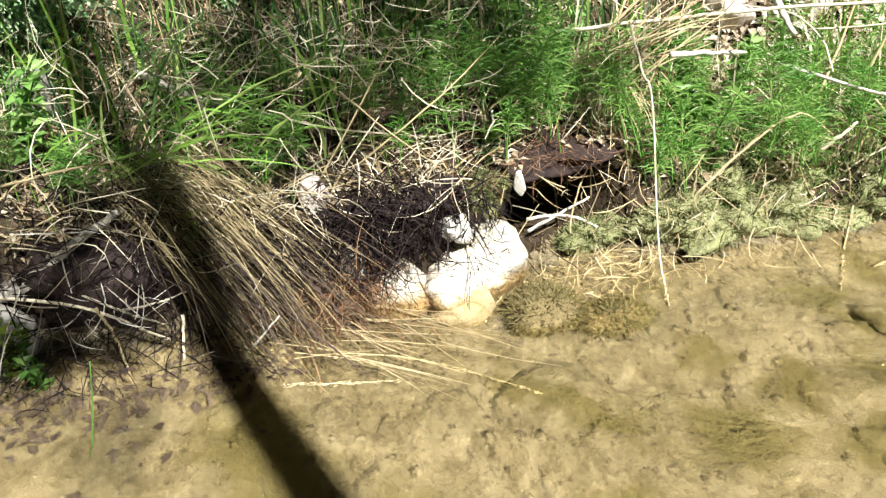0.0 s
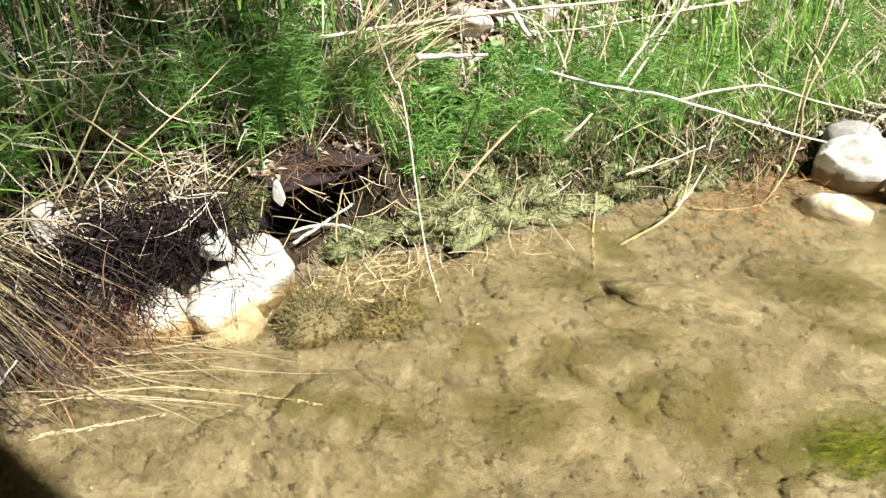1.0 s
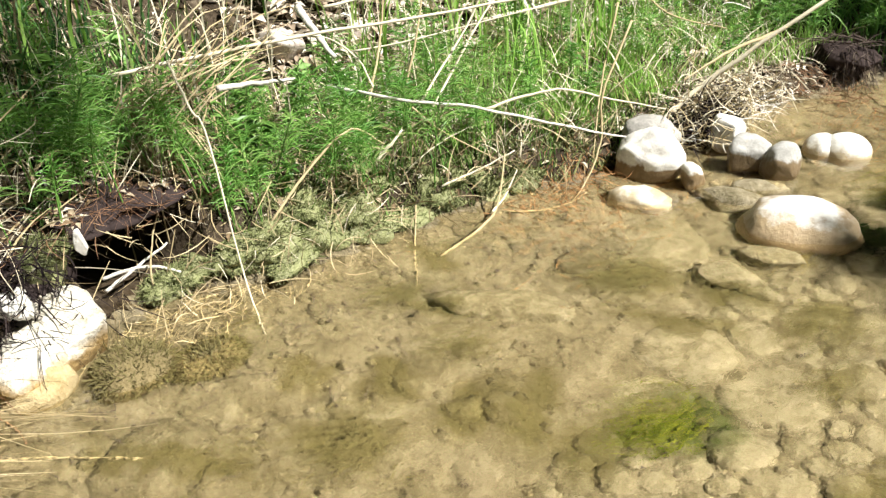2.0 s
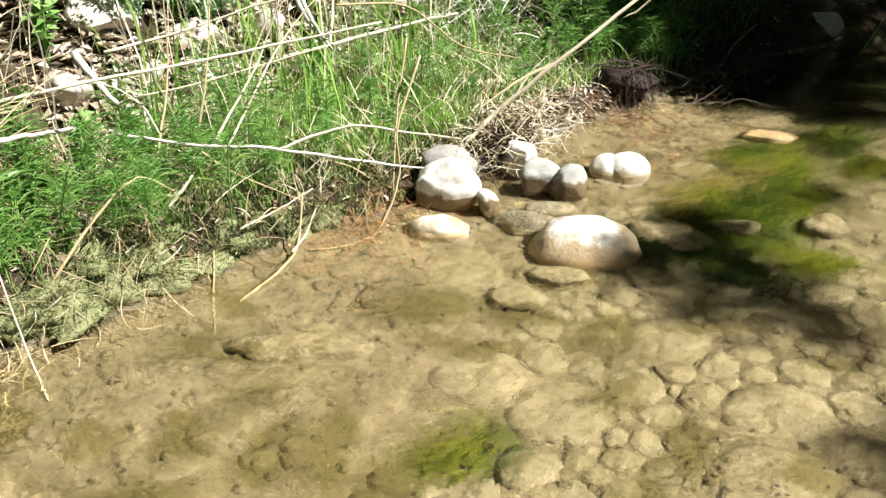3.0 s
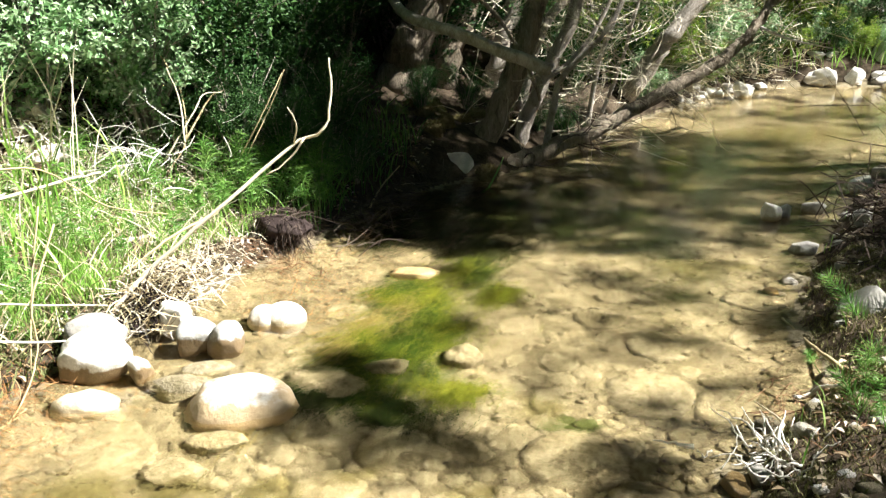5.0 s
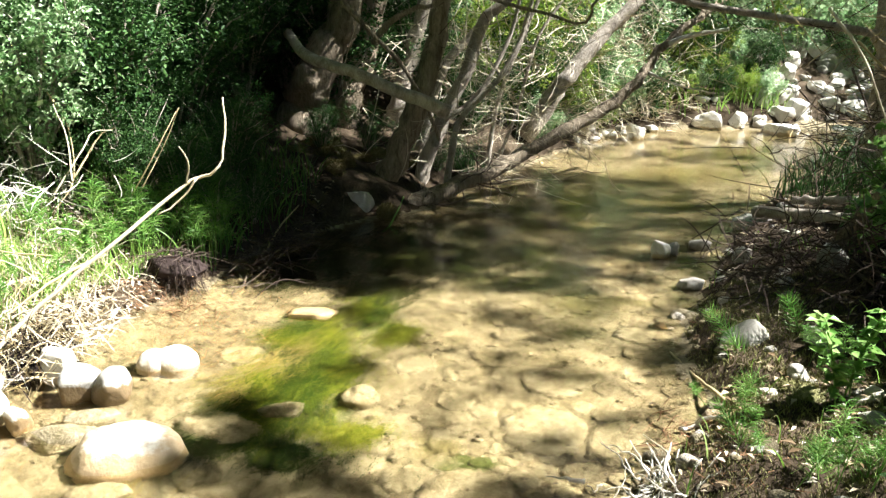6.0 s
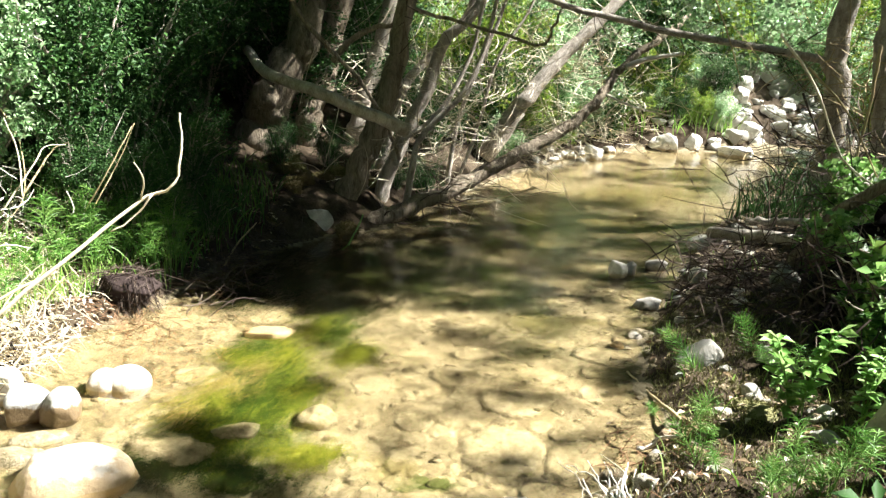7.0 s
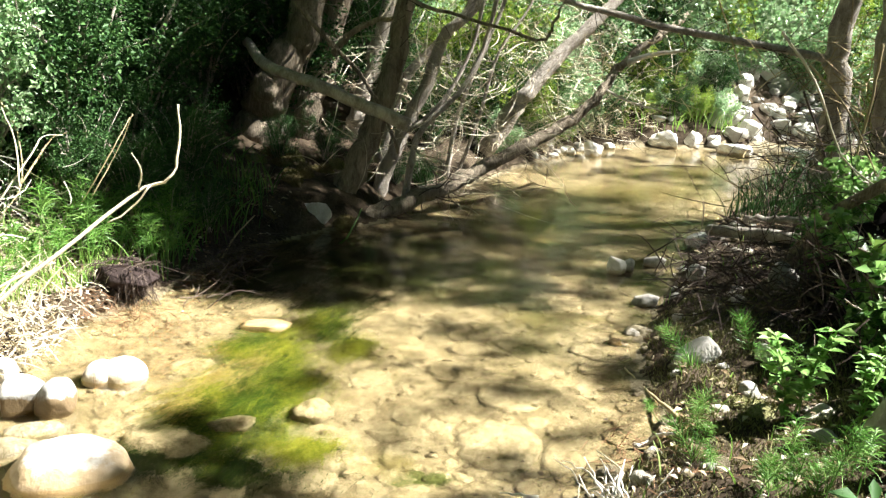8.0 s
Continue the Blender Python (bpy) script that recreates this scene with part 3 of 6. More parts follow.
boulder("boulder", -0.5, 3.28, -0.07, 0.1, 0.09, 0.06, 60, BEDROCK, "pale stone at the edge of the weed", 74, 0.2, SB, 0.25)
boulder("boulder", -0.9, 4.2, -0.064, 0.13, 0.09, 0.058, 10, FLANKED, "flat tan stone awash with green weed", 14, 0.15, SB, 0.25)
boulder("boulder", -1.83, 1.63, -0.085, 0.24, 0.1, 0.07, 30, BEDROCK, "long flat pale stone under shallow water", 15, 0.1, SB, 0.25)
boulder("boulder", -0.27, 2.22, -0.15, 0.11, 0.09, 0.09, 40, BEDROCK, "rounded stone on the stream bed", 16, 0.1, SB)
LB = "stones in the cut bank"
boulder("boulder", -2.67, 0.31, 0.04, 0.13, 0.15, 0.1, 10, STAINED, "white limestone block in the cut bank above the water", 17, 0.35, LB, 0.25, 1.6, 0.4)
boulder("boulder", -2.66, 0.57, 0.06, 0.15, 0.19, 0.095, 12, STAINED, "white limestone slab with a wet ochre foot", 18, 0.35, LB, 0.25, 1.6, 0.45)
boulder("boulder", -2.55, 0.46, 0.0, 0.1, 0.12, 0.075, 0, OCHRE, "ochre wet stone at the water's edge", 19, 0.2, LB, 0.2)
boulder("boulder", -2.44, 0.69, -0.03, 0.11, 0.13, 0.07, 10, MOSSY, "brown stone furred with algae at the surface", 20, 0, LB)
boulder("boulder", -2.33, 0.87, -0.06, 0.09, 0.11, 0.065, 0, MOSSY, "brown algae-covered stone under water", 21, 0, LB)
boulder("boulder", -2.67, 0.5, 0.215, 0.05, 0.055, 0.05, 30, LIME, "small white stone in the bank", 22, 0.15, LB, 0.25, 1.0)
boulder("boulder", -2.93, 0.12, 0.3, 0.045, 0.05, 0.1, 10, SLOPE_STONE, "upright pinkish stone in the bank", 23, 0.2, LB, 0.25, 1.0)
boulder("boulder", -2.72, 0.17, 0.17, 0.045, 0.05, 0.055, 0, GREY, "pinkish grey stone among roots", 24, 0.2, LB)
boulder("boulder", -2.67, 0.73, 0.32, 0.02, 0.018, 0.045, 0, LIME, "small white chip of stone in the bank", 25, 0.2, LB, 0.25, 1.0)
boulder("boulder", -3.95, -0.72, 0.52, 0.12, 0.1, 0.1, 0, GREY, "pale stone among the bank's weeds", 26, 0.2, LB)
boulder("boulder", -2.95, -0.9, 0.1, 0.1, 0.12, 0.1, 0, GREY, "mottled grey stone at the shaded waterline", 27, 0.2, LB)
RB = "rocks of the east bank"
boulder("rock", 1.24, 3.74, 0.11, 0.115, 0.1, 0.105, 20, GREY, "rounded pale grey rock on the mossy bank", 8, 0.22, RB, 0.2)
boulder("rock", 1.42, 3.76, 0.13, 0.055, 0.05, 0.05, 0, GREY, "small grey stone beside a larger rock", 31, 0.1, RB)
boulder("rock", 1.53, 3.6, 0.22, 0.07, 0.06, 0.055, 40, GREY, "dull grey stone in the shade of the bank", 32, 0.1, RB)
boulder("rock", 1.21, 5.58, 0.05, 0.075, 0.06, 0.07, 20, LIME, "angular pale rock standing in the shallows", 33, 0.35, RB)
boulder("rock", 1.32, 5.66, 0.03, 0.06, 0.05, 0.05, 70, GREY, "grey stone at the edge of the gravel", 34, 0.2, RB)
boulder("rock", 1.53, 5.8, 0.03, 0.1, 0.07, 0.045, 0, GREY, "flat bluish grey stone at the waterline", 35, 0.3, RB)
boulder("rock", 1.28, 4.92, 0.0, 0.1, 0.08, 0.06, 30, GREY, "dark wet stone in the shallows", 36, 0.1, RB)
boulder("rock", 1.13, 4.4, -0.01, 0.085, 0.07, 0.05, 0, BEDROCK, "tan stone half under water", 37, 0.1, RB)
boulder("rock", 2.04, 6.35, 0.07, 0.16, 0.12, 0.08, 10, LIME, "pale flat-topped rock at the water's edge", 38, 0.3, RB)
boulder("rock", 1.98, 4.65, 0.3, 0.09, 0.08, 0.08, 0, GREY, "grey rock among brushwood", 39, 0.2, RB)
boulder("rock", 1.3, 2.62, 0.14, 0.085, 0.07, 0.075, 30, LIME, "pale square stone among horsetails", 40, 0.35, RB, 0.2, 1.6, 0.6)
boulder("rock", 1.6, 2.68, 0.3, 0.1, 0.1, 0.15, 0, GREY, "tall smooth bluish grey stone on the bank", 41, 0.15, RB)
# The next two pale stones take the darker stained colour for dappled shade.
boulder("rock", 1.52, 2.98, 0.2, 0.11, 0.09, 0.06, 25, STAINED, "broken pale stone on the bank", 42, 0.4, RB)
boulder("rock", 1.18, 3.15, 0.12, 0.06, 0.05, 0.04, 0, STAINED, "small pale stone in moss", 43, 0.3, RB)
boulder("rock", 1.32, 3.25, 0.18, 0.06, 0.05, 0.04, 60, GREY, "small grey stone in moss", 44, 0.3, RB)
boulder("rock", 0.98, 2.72, 0.1, 0.06, 0.05, 0.05, 10, LIME, "white stone beside bleached roots", 45, 0.3, RB)
boulder("rock", 1.62, 5.1, 0.17, 0.07, 0.06, 0.05, 10, GREY, "grey stone under brushwood", 46, 0.3, RB)
boulder("rock", 0.63, 2.05, 0.06, 0.14, 0.1, 0.07, 10, LIME, "flat pale stone at the near water's edge", 47, 0.2, RB)
boulder("rock", -0.98, 6.36, 0.08, 0.12, 0.09, 0.11, 5, GREY, "blocky grey stone at the foot of the trees", 48, 0.3, "", 0.1, 1.4, 0.8)
boulder("rock", -0.74, 6.28, 0.03, 0.08, 0.08, 0.08, 40, MOSSY, "dark stone at the foot of the leaning log", 49, 0.3)
boulder("rock", -1.32, 6.0, 0.08, 0.09, 0.08, 0.11, 40, MOSSY, "mossy stone on the shaded bank", 50, 0.3)
FB = "white rocks of the far bar"
for i, (x, y, w, h) in enumerate([(1.62, 11.2, 0.12, 0.07), (1.95, 11.1, 0.16, 0.13), (2.3, 11.9, 0.13, 0.06), (3.2, 12.4, 0.24, 0.16), (3.65, 12.55, 0.17, 0.13), (4.2, 12.2, 0.34, 0.12), (5.1, 12.0, 0.3, 0.1), (5.5, 12.3, 0.22, 0.14)]):
    boulder("rock", x, y, h * 0.35 + max(0, top(x, y)), w, w * 0.75, h, i * 50, LIME, "sunlit white rock at the head of the pool", 60 + i, 0.3, FB, lumps=0.35, square=0.2)
for i in range(215):
    far_pile = i < 175
    x, y = (rng.uniform(4.0, 7.6), rng.uniform(12.7, 16.5)) if far_pile else (rng.choice([rng.normal(1.5, 0.3), rng.normal(3.4, 0.5)]), 0)
    if not far_pile:
        y = far_shore(x) + rng.uniform(-0.25, 0.5)
    s = rng.uniform(0.07, 0.24) if far_pile else rng.uniform(0.03, 0.13)
    boulder("rock", x, y, top(x, y) + s * (0.3 if far_pile else 0.05), s, s * rng.uniform(0.6, 0.9), s * (rng.uniform(0.5, 0.85) if far_pile else rng.uniform(0.25, 0.6)), rng.uniform(0, 180), LIME if rng.random() < (0.8 if far_pile else 0.35) else GREY,
            "sunlit white limestone rock of the gravel bar" if far_pile else "pale rock along the far bank", 80 + i, 0.35, FB, lumps=0.3)

PEBBLE_FORMS = [mesh_of("rock", boulder_shape(3, 0.3, 400 + i, 6, 0.78)[0] * [1, 0.8, 0.62], boulder_shape(3, 0.3, 400 + i, 6, 0.78)[1], m) for i, m in enumerate((STAINED, GREY, GREY, GREY, BEDROCK, BEDROCK))]
for k in range(90):
    y = rng.uniform(2.0, 3.8) if k < 30 else rng.uniform(4.2, 7.2)
    x = float(right_shore(y)) + (rng.uniform(-0.05, 0.75) if k < 30 else rng.uniform(-0.2, 0.55))
    s = rng.uniform(0.02, 0.065)
    ob = tagged(new("rock", PEBBLE_FORMS[k % 6]), "small angular stone on the damp margin of the stream", "rock", "small stones of the east bank")
    ob.matrix_basis = pose(x, y, top(x, y) - s * 0.05, 0, 0, rng.uniform(0, 360)) @ Matrix.Scale(s, 4)

# ---- left bank ----
KINDS = {"pale": (PALE, "pale dry reed stalk lying across the bank", "reed_stalk"), "straw": (STRAW, "brown dry plant stem on the bank", "dry_stem"),
         "white": (WHITE_WOOD, "bleached driftwood twig lying on the bank", "driftwood_twig"), "grey": (PALE_BARK, "weathered grey branch lying on the bank", "fallen_branch"),
         "green": (HORSETAIL, "green reed stem standing in the water", "reed"), "dark": (DARK_TWIG, "dark bare twig beside the pool", "twig")}


def stick(kind, r, *points):
    material, label, name = KINDS[kind]
    n = max(6, 4 * len(points))
    solid(name, tube(points, r * 1.1, r * 0.6, 7, n, wobble=r * 0.22, gnarl=0.06), material, label, "stick", "dry stalks and sticks")


stick('pale', 0.0049, (-3.69, -0.35, 0.64), (-3.41, -0.08, 0.56), (-3.09, 0.19, 0.49), (-3.15, 0.78, 0.29))
stick('straw', 0.0031, (-2.87, 0.2, 0.38), (-2.76, 0.36, 0.53), (-2.79, 0.57, 0.64), (-3.2, 0.95, 0.67))
stick('straw', 0.0028, (-2.93, 0.25, 0.64), (-2.76, 0.35, 0.54), (-2.77, 0.54, 0.35))
stick('straw', 0.0029, (-2.89, 0.13, 0.37), (-2.86, 0.28, 0.59), (-2.92, 0.42, 0.74), (-2.76, 0.51, 0.91))
stick('pale', 0.0031, (-3.18, 0.24, 0.88), (-3.16, 0.24, 0.72), (-3.13, 0.25, 0.43))
stick('pale', 0.0040, (-2.8, 1.2, 0.73), (-2.7, 1.19, 0.59), (-2.67, 1.21, 0.5), (-2.51, 1.15, 0.09), (-2.32, 1.07, -0.08))
stick('straw', 0.0051, (-2.6, 1.34, 0.15), (-2.59, 1.56, 0.31), (-2.58, 1.74, 0.38), (-2.53, 1.85, 0.3))
stick('straw', 0.0043, (-3.05, 1.13, 0.44), (-2.91, 1.12, 0.28), (-2.86, 1.1, 0.1))
stick('straw', 0.0035, (-2.7, 0.93, -0.01), (-2.75, 0.96, 0.11), (-2.8, 1.05, 0.25), (-2.76, 1.13, 0.34))
stick('white', 0.0064, (-2.81, 0.82, 0.06), (-2.82, 0.94, 0.09), (-2.82, 1.07, 0.13))
stick('white', 0.0064, (-2.86, 0.84, 0.08), (-2.82, 0.94, 0.09), (-2.75, 1.01, 0.08), (-2.68, 1.1, 0.02))
stick('white', 0.0045, (-3.19, 0.87, 0.38), (-3.19, 0.88, 0.23), (-3.13, 0.88, 0.18))
stick('grey', 0.0170, (-3.02, -0.86, 0.19), (-3.03, -0.75, 0.24), (-2.97, -0.61, 0.32))
stick('pale', 0.0060, (-3.02, -0.91, 0.19), (-2.88, -0.63, 0.14), (-2.74, -0.41, 0.04))
stick('pale', 0.0044, (-3.02, -0.76, 0.22), (-2.86, -0.54, 0.12), (-2.79, -0.42, 0.07))
stick('pale', 0.0037, (-2.85, -0.53, 0.12), (-2.84, -0.44, 0.12), (-2.83, -0.33, 0.14))
stick('white', 0.0040, (-2.57, -0.19, 0.05), (-2.54, -0.1, 0.15))
stick('pale', 0.0037, (-2.5, -0.18, -0.08), (-2.4, 0.01, -0.06), (-2.34, 0.18, -0.07))
stick('grey', 0.0171, (-4.15, -0.36, 0.53), (-3.85, -0.23, 0.5), (-3.53, -0.05, 0.46))
stick('grey', 0.0121, (-3.29, 0.85, 0.48), (-3.23, 1.03, 0.49), (-3.29, 1.36, 0.43))
stick('green', 0.0025, (-2.4, -0.67, -0.07), (-2.4, -0.62, 0.12), (-2.38, -0.59, 0.26))
stick('straw', 0.0049, (-2.81, -0.17, 0.26), (-2.74, -0.04, 0.24), (-2.7, 0.05, 0.17), (-2.61, 0.15, 0.03), (-2.57, 0.23, 0.01))
stick('straw', 0.0029, (-2.43, 0.2, -0.04), (-2.31, 0.33, -0.04), (-2.05, 0.55, -0.06))
stick('straw', 0.0044, (-3.07, -0.77, 0.5), (-3.02, -0.57, 0.53), (-2.98, -0.44, 0.54))
stick('straw', 0.0051, (-2.79, -0.59, 0.18), (-2.77, -0.56, 0.07), (-2.67, -0.54, -0.05))
stick('pale', 0.0051, (-2.73, -0.36, 0.12), (-2.7, -0.39, -0.04))
stick('white', 0.0064, (-2.9, 1.92, 0.44), (-2.53, 2.01, 0.42), (-2.37, 2.25, 0.35), (-2.12, 2.68, 0.17), (-1.91, 2.97, 0.07))
stick('pale', 0.0055, (-2.37, 2.25, 0.35), (-2.3, 2.4, 0.37), (-2.21, 2.53, 0.38), (-2.15, 2.74, 0.3), (-2, 3.01, 0.2))
stick('straw', 0.0035, (-2.5, 1.98, 0.41), (-2.45, 2.09, 0.29), (-2.3, 2.35, 0.08))
stick('pale', 0.0036, (-2.66, 1.94, 0.47), (-2.75, 1.96, 0.56), (-2.86, 1.91, 0.64), (-2.92, 1.75, 0.68))
stick('straw', 0.0046, (-2.15, 2.95, 0.57), (-2.14, 2.73, 0.32), (-2.11, 2.68, 0.15), (-2.08, 2.55, 0.04), (-2.05, 2.38, -0.02))
stick('straw', 0.0054, (-2.2, 2.16, -0.02), (-2.11, 2.25, -0.03), (-2.05, 2.37, -0.02), (-2.04, 2.47, 0))
stick('pale', 0.0070, (-3.15, 1.11, 0.64), (-2.83, 1.66, 0.69), (-2.55, 2.14, 0.71), (-2.19, 2.74, 0.75))
stick('white', 0.0148, (-3.1, 1.98, 0.72), (-2.94, 1.94, 0.63), (-2.88, 1.96, 0.55))
stick('straw', 0.0055, (-2.19, 1.75, -0.05), (-2.18, 1.94, -0), (-2.18, 2.07, 0.05), (-2.27, 2.24, 0.19))
stick('pale', 0.0042, (-2.17, 2.03, 0.05), (-2.2, 2.14, 0.06), (-2.22, 2.25, 0.13))
stick('pale', 0.0043, (-2.39, 2, 0.11), (-2.33, 2.16, 0.14), (-2.26, 2.29, 0.19))
stick('straw', 0.0033, (-2.43, 1.89, 0.06), (-2.29, 1.73, -0.03), (-2.12, 1.56, -0.07))
stick('straw', 0.0034, (-3.14, 1.08, 0.14), (-2.93, 1, 0.06), (-2.67, 0.87, -0))
stick('white', 0.0103, (-2.79, 1.36, 0.6), (-2.88, 1.57, 0.55), (-2.96, 1.81, 0.49))
stick('pale', 0.0068, (-2.55, 1.82, 0.24), (-2.51, 1.87, 0.3), (-2.5, 1.92, 0.34))
stick('pale', 0.0062, (-3.11, 2.12, 0.69), (-2.99, 2.46, 0.72), (-2.67, 2.77, 0.83))
stick('pale', 0.0040, (-3.01, 2.14, 0.51), (-2.83, 2.35, 0.54), (-2.51, 2.8, 0.62))
stick('white', 0.0121, (-2.88, 3.03, 0.85), (-2.78, 3.01, 0.68), (-2.73, 3.09, 0.51))
stick('pale', 0.0048, (-2.58, 2.1, 0.37), (-2.58, 2.43, 0.64), (-2.51, 2.53, 0.88))
stick('straw', 0.0049, (-2.8, 2.24, 0.34), (-2.81, 2.36, 0.59), (-2.9, 2.55, 0.91))
stick('straw', 0.0049, (-2.75, 1.98, 0.35), (-2.9, 2.24, 0.61), (-2.93, 2.32, 0.98))
stick('pale', 0.0046, (-2.59, 2.17, 0.32), (-2.64, 2.63, 0.65), (-2.55, 2.82, 0.83))
stick('straw', 0.0048, (-2.63, 3.02, 0.74), (-2.54, 3.46, 0.66), (-2.37, 3.69, 0.43), (-2.15, 3.89, 0.34))
stick('straw', 0.0081, (-1.9, 3.93, 0.35), (-2.03, 3.65, 0.29), (-2.1, 3.36, 0.22))
stick('straw', 0.0044, (-2.26, 3.02, 0.62), (-2.22, 2.85, 0.34), (-2.11, 2.62, 0.08))
stick('white', 0.0150, (-3.24, 3.41, 0.78), (-3.12, 3.38, 0.61), (-2.94, 3.33, 0.44))
stick('pale', 0.0101, (-3.05, 3.06, 0.45), (-2.85, 3.36, 0.49), (-2.66, 3.76, 0.52), (-2.52, 3.92, 0.54))
stick('pale', 0.0076, (-2.94, 3.33, 0.44), (-3.02, 3.55, 0.81), (-3.09, 3.79, 1.14))
stick('straw', 0.0045, (-2.66, 4.95, 1.03), (-2.52, 4.89, 0.83), (-2.42, 4.7, 0.56), (-2.48, 4.54, 0.38))
stick('straw', 0.0060, (-2.42, 4.7, 0.56), (-2.38, 5, 0.77), (-2.29, 5.03, 0.82))
stick('pale', 0.0044, (-2.64, 2.89, 1.05), (-2.7, 3.12, 1.16))
stick('straw', 0.0042, (-2.03, 4.71, 0.49), (-2.01, 5.08, 0.72), (-1.94, 5.17, 0.94))
stick('green', 0.0075, (-0.75, 5.96, -0.08), (-0.68, 6.1, 0.05), (-0.63, 6.32, 0.17))
stick('straw', 0.0070, (-1.45, 5.32, -0.01), (-1.41, 5.55, 0.1), (-1.31, 5.69, 0.22))
stick('straw', 0.004, (-2.03, 4.6, 0.5), (-1.91, 4.72, 0.76), (-1.89, 4.99, 0.94))
stick('pale', 0.005, (-2.32, 4.49, 0.59), (-2.43, 4.69, 0.8), (-2.51, 4.72, 0.99))
stick('pale', 0.0046, (-2.44, 4.45, 0.48), (-2.32, 4.65, 0.75), (-2.33, 4.8, 0.82), (-2.24, 4.87, 0.83))
stick('white', 0.0095, (0.81, 3.04, 0.01), (0.86, 3.04, 0.02), (0.9, 3.03, 0.07), (0.92, 2.89, 0.15))
stick('pale', 0.0049, (0.54, 2.67, 0), (0.67, 2.59, 0.13), (0.63, 2.85, 0.08))
stick('straw', 0.0087, (1, 3.15, 0.1), (0.99, 3.58, 0.01), (0.94, 3.86, -0))
stick('straw', 0.0060, (1.85, 6.23, 1.88), (1.97, 6.2, 1.62), (2.08, 6.16, 1.33))
stick('dark', 0.0100, (2.97, 7.21, 1.21), (3.11, 7.15, 0.91), (3.24, 7.09, 0.59))
stick('dark', 0.0080, (2.88, 8.1, 0.95), (3.09, 8.02, 0.76), (3.43, 7.89, 0.67))
stick('straw', 0.0080, (2.37, 5.73, 1.46), (2.63, 5.62, 1.18), (2.91, 5.48, 0.65))
stick('pale', 0.0090, (2.04, 5.43, 1.66), (2.26, 5.34, 1.37), (2.47, 5.25, 0.93), (2.72, 5.12, 0.73))
stick('straw', 0.0120, (3.01, 6.1, 1.63), (3, 6.1, 1.15), (2.96, 6.12, 0.61))


stick("white", 0.018, (-3.05, -0.95, 0.17), (-2.98, -0.78, 0.2), (-3.0, -0.6, 0.31), (-3.05, -0.45, 0.36))

# The bare branch that leans out over the water from the bank.
bare = thing("bare_branch", "bleached bare branch leaning out over the water", "branch")
part("stem", tube([(-2.1, 3.12, 0.06), (-1.99, 3.32, 0.22), (-1.69, 3.52, 0.5), (-1.41, 3.8, 0.76), (-1.28, 3.84, 0.82), (-1.25, 3.91, 1.0), (-1.27, 3.96, 1.15)], 0.012, 0.0042, 8, 30, 0.003, 0.06), PALE, bare)
part("twig", tube([(-1.41, 3.8, 0.76), (-1.38, 3.76, 0.87), (-1.4, 3.7, 0.95)], 0.005, 0.0025, 6, 9, 0.002), PALE, bare)
part("twig", tube([(-1.36, 3.81, 0.79), (-1.44, 3.78, 0.68), (-1.53, 3.72, 0.62)], 0.006, 0.003, 6, 9, 0.002), PALE, bare)

# The sheaf of sedge that hangs from the bank into the water.
n = 230
u = rng.random(n)
b = np.stack([rng.normal(-3.08, 0.07, n), -0.5 + 0.3 * u + rng.normal(0, 0.06, n), 0.42 + 0.1 * u + rng.normal(0, 0.025, n)], -1)
tip = np.stack([-2.72 + 0.4 * rng.random(n) ** 1.5, -0.22 + 0.42 * u + rng.normal(0, 0.08, n), 0.01 + 0.26 * rng.random(n) ** 2], -1)
sedge = thing("sedge_tuft", "sheaf of dry straw-coloured sedge hanging from the bank into the water", "sedge")
part("straw", strands(b, tip, np.stack([0.05 + 0 * u, 0 * u, rng.uniform(0.01, 0.1, n)], -1) + rng.normal(0, 0.012, (n, 3)), 0.0028), SEDGE, sedge)
# The lower strands are coloured dark for the shade under the sheaf.
part("dark_straw", strands(b * 0.6 + tip * 0.4 - [0.03, 0, 0.05], tip + rng.normal(0, 0.05, (n, 3)) * [1, 1, 0.2], rng.normal(0.02, 0.02, (n, 3)), 0.0042), DARK_TWIG, sedge)
n = 70
b2 = np.stack([rng.normal(-3.15, 0.12, n), rng.normal(-0.3, 0.2, n), rng.normal(0.46, 0.03, n)], -1)
part("green_grass", strands(b2, b2 + np.stack([rng.uniform(0.05, 0.35, n), rng.uniform(-0.1, 0.45, n), rng.uniform(-0.1, 0.3, n)], -1), np.stack([0 * b2[:, 0], 0 * b2[:, 0], rng.uniform(0.02, 0.12, n)], -1), 0.007), GRASS, sedge)


m = 46
u = rng.random(m)
b = np.stack([-2.62 + 0.2 * rng.random(m), -0.15 + 0.4 * u, 0.03 + 0.05 * rng.random(m)], -1)
tip = b + np.stack([rng.uniform(0.12, 0.4, m), rng.uniform(0.1, 0.4, m), -0.06 + 0.05 * rng.random(m)], -1)
part("trailing_straw", strands(b, tip, rng.normal(0, 0.015, (m, 3)), 0.0028), STRAW, sedge)

# The clump of dead reeds that arches over the bank.
n = 110
b = np.stack([rng.normal(-3.0, 0.07, n), rng.normal(1.22, 0.09, n), rng.normal(0.52, 0.05, n)], -1)
arch = rng.random(n) < 0.55
tip = np.where(arch[:, None], b + np.stack([rng.uniform(-0.15, 0.2, n), rng.uniform(0.1, 0.6, n), rng.uniform(0.0, 0.3, n)], -1), b + np.stack([rng.uniform(0.05, 0.35, n), rng.normal(0, 0.08, n), rng.uniform(-0.42, -0.1, n)], -1))
reeds = thing("dead_reed_clump", "arching clump of dead pale reeds on the bank", "reeds")
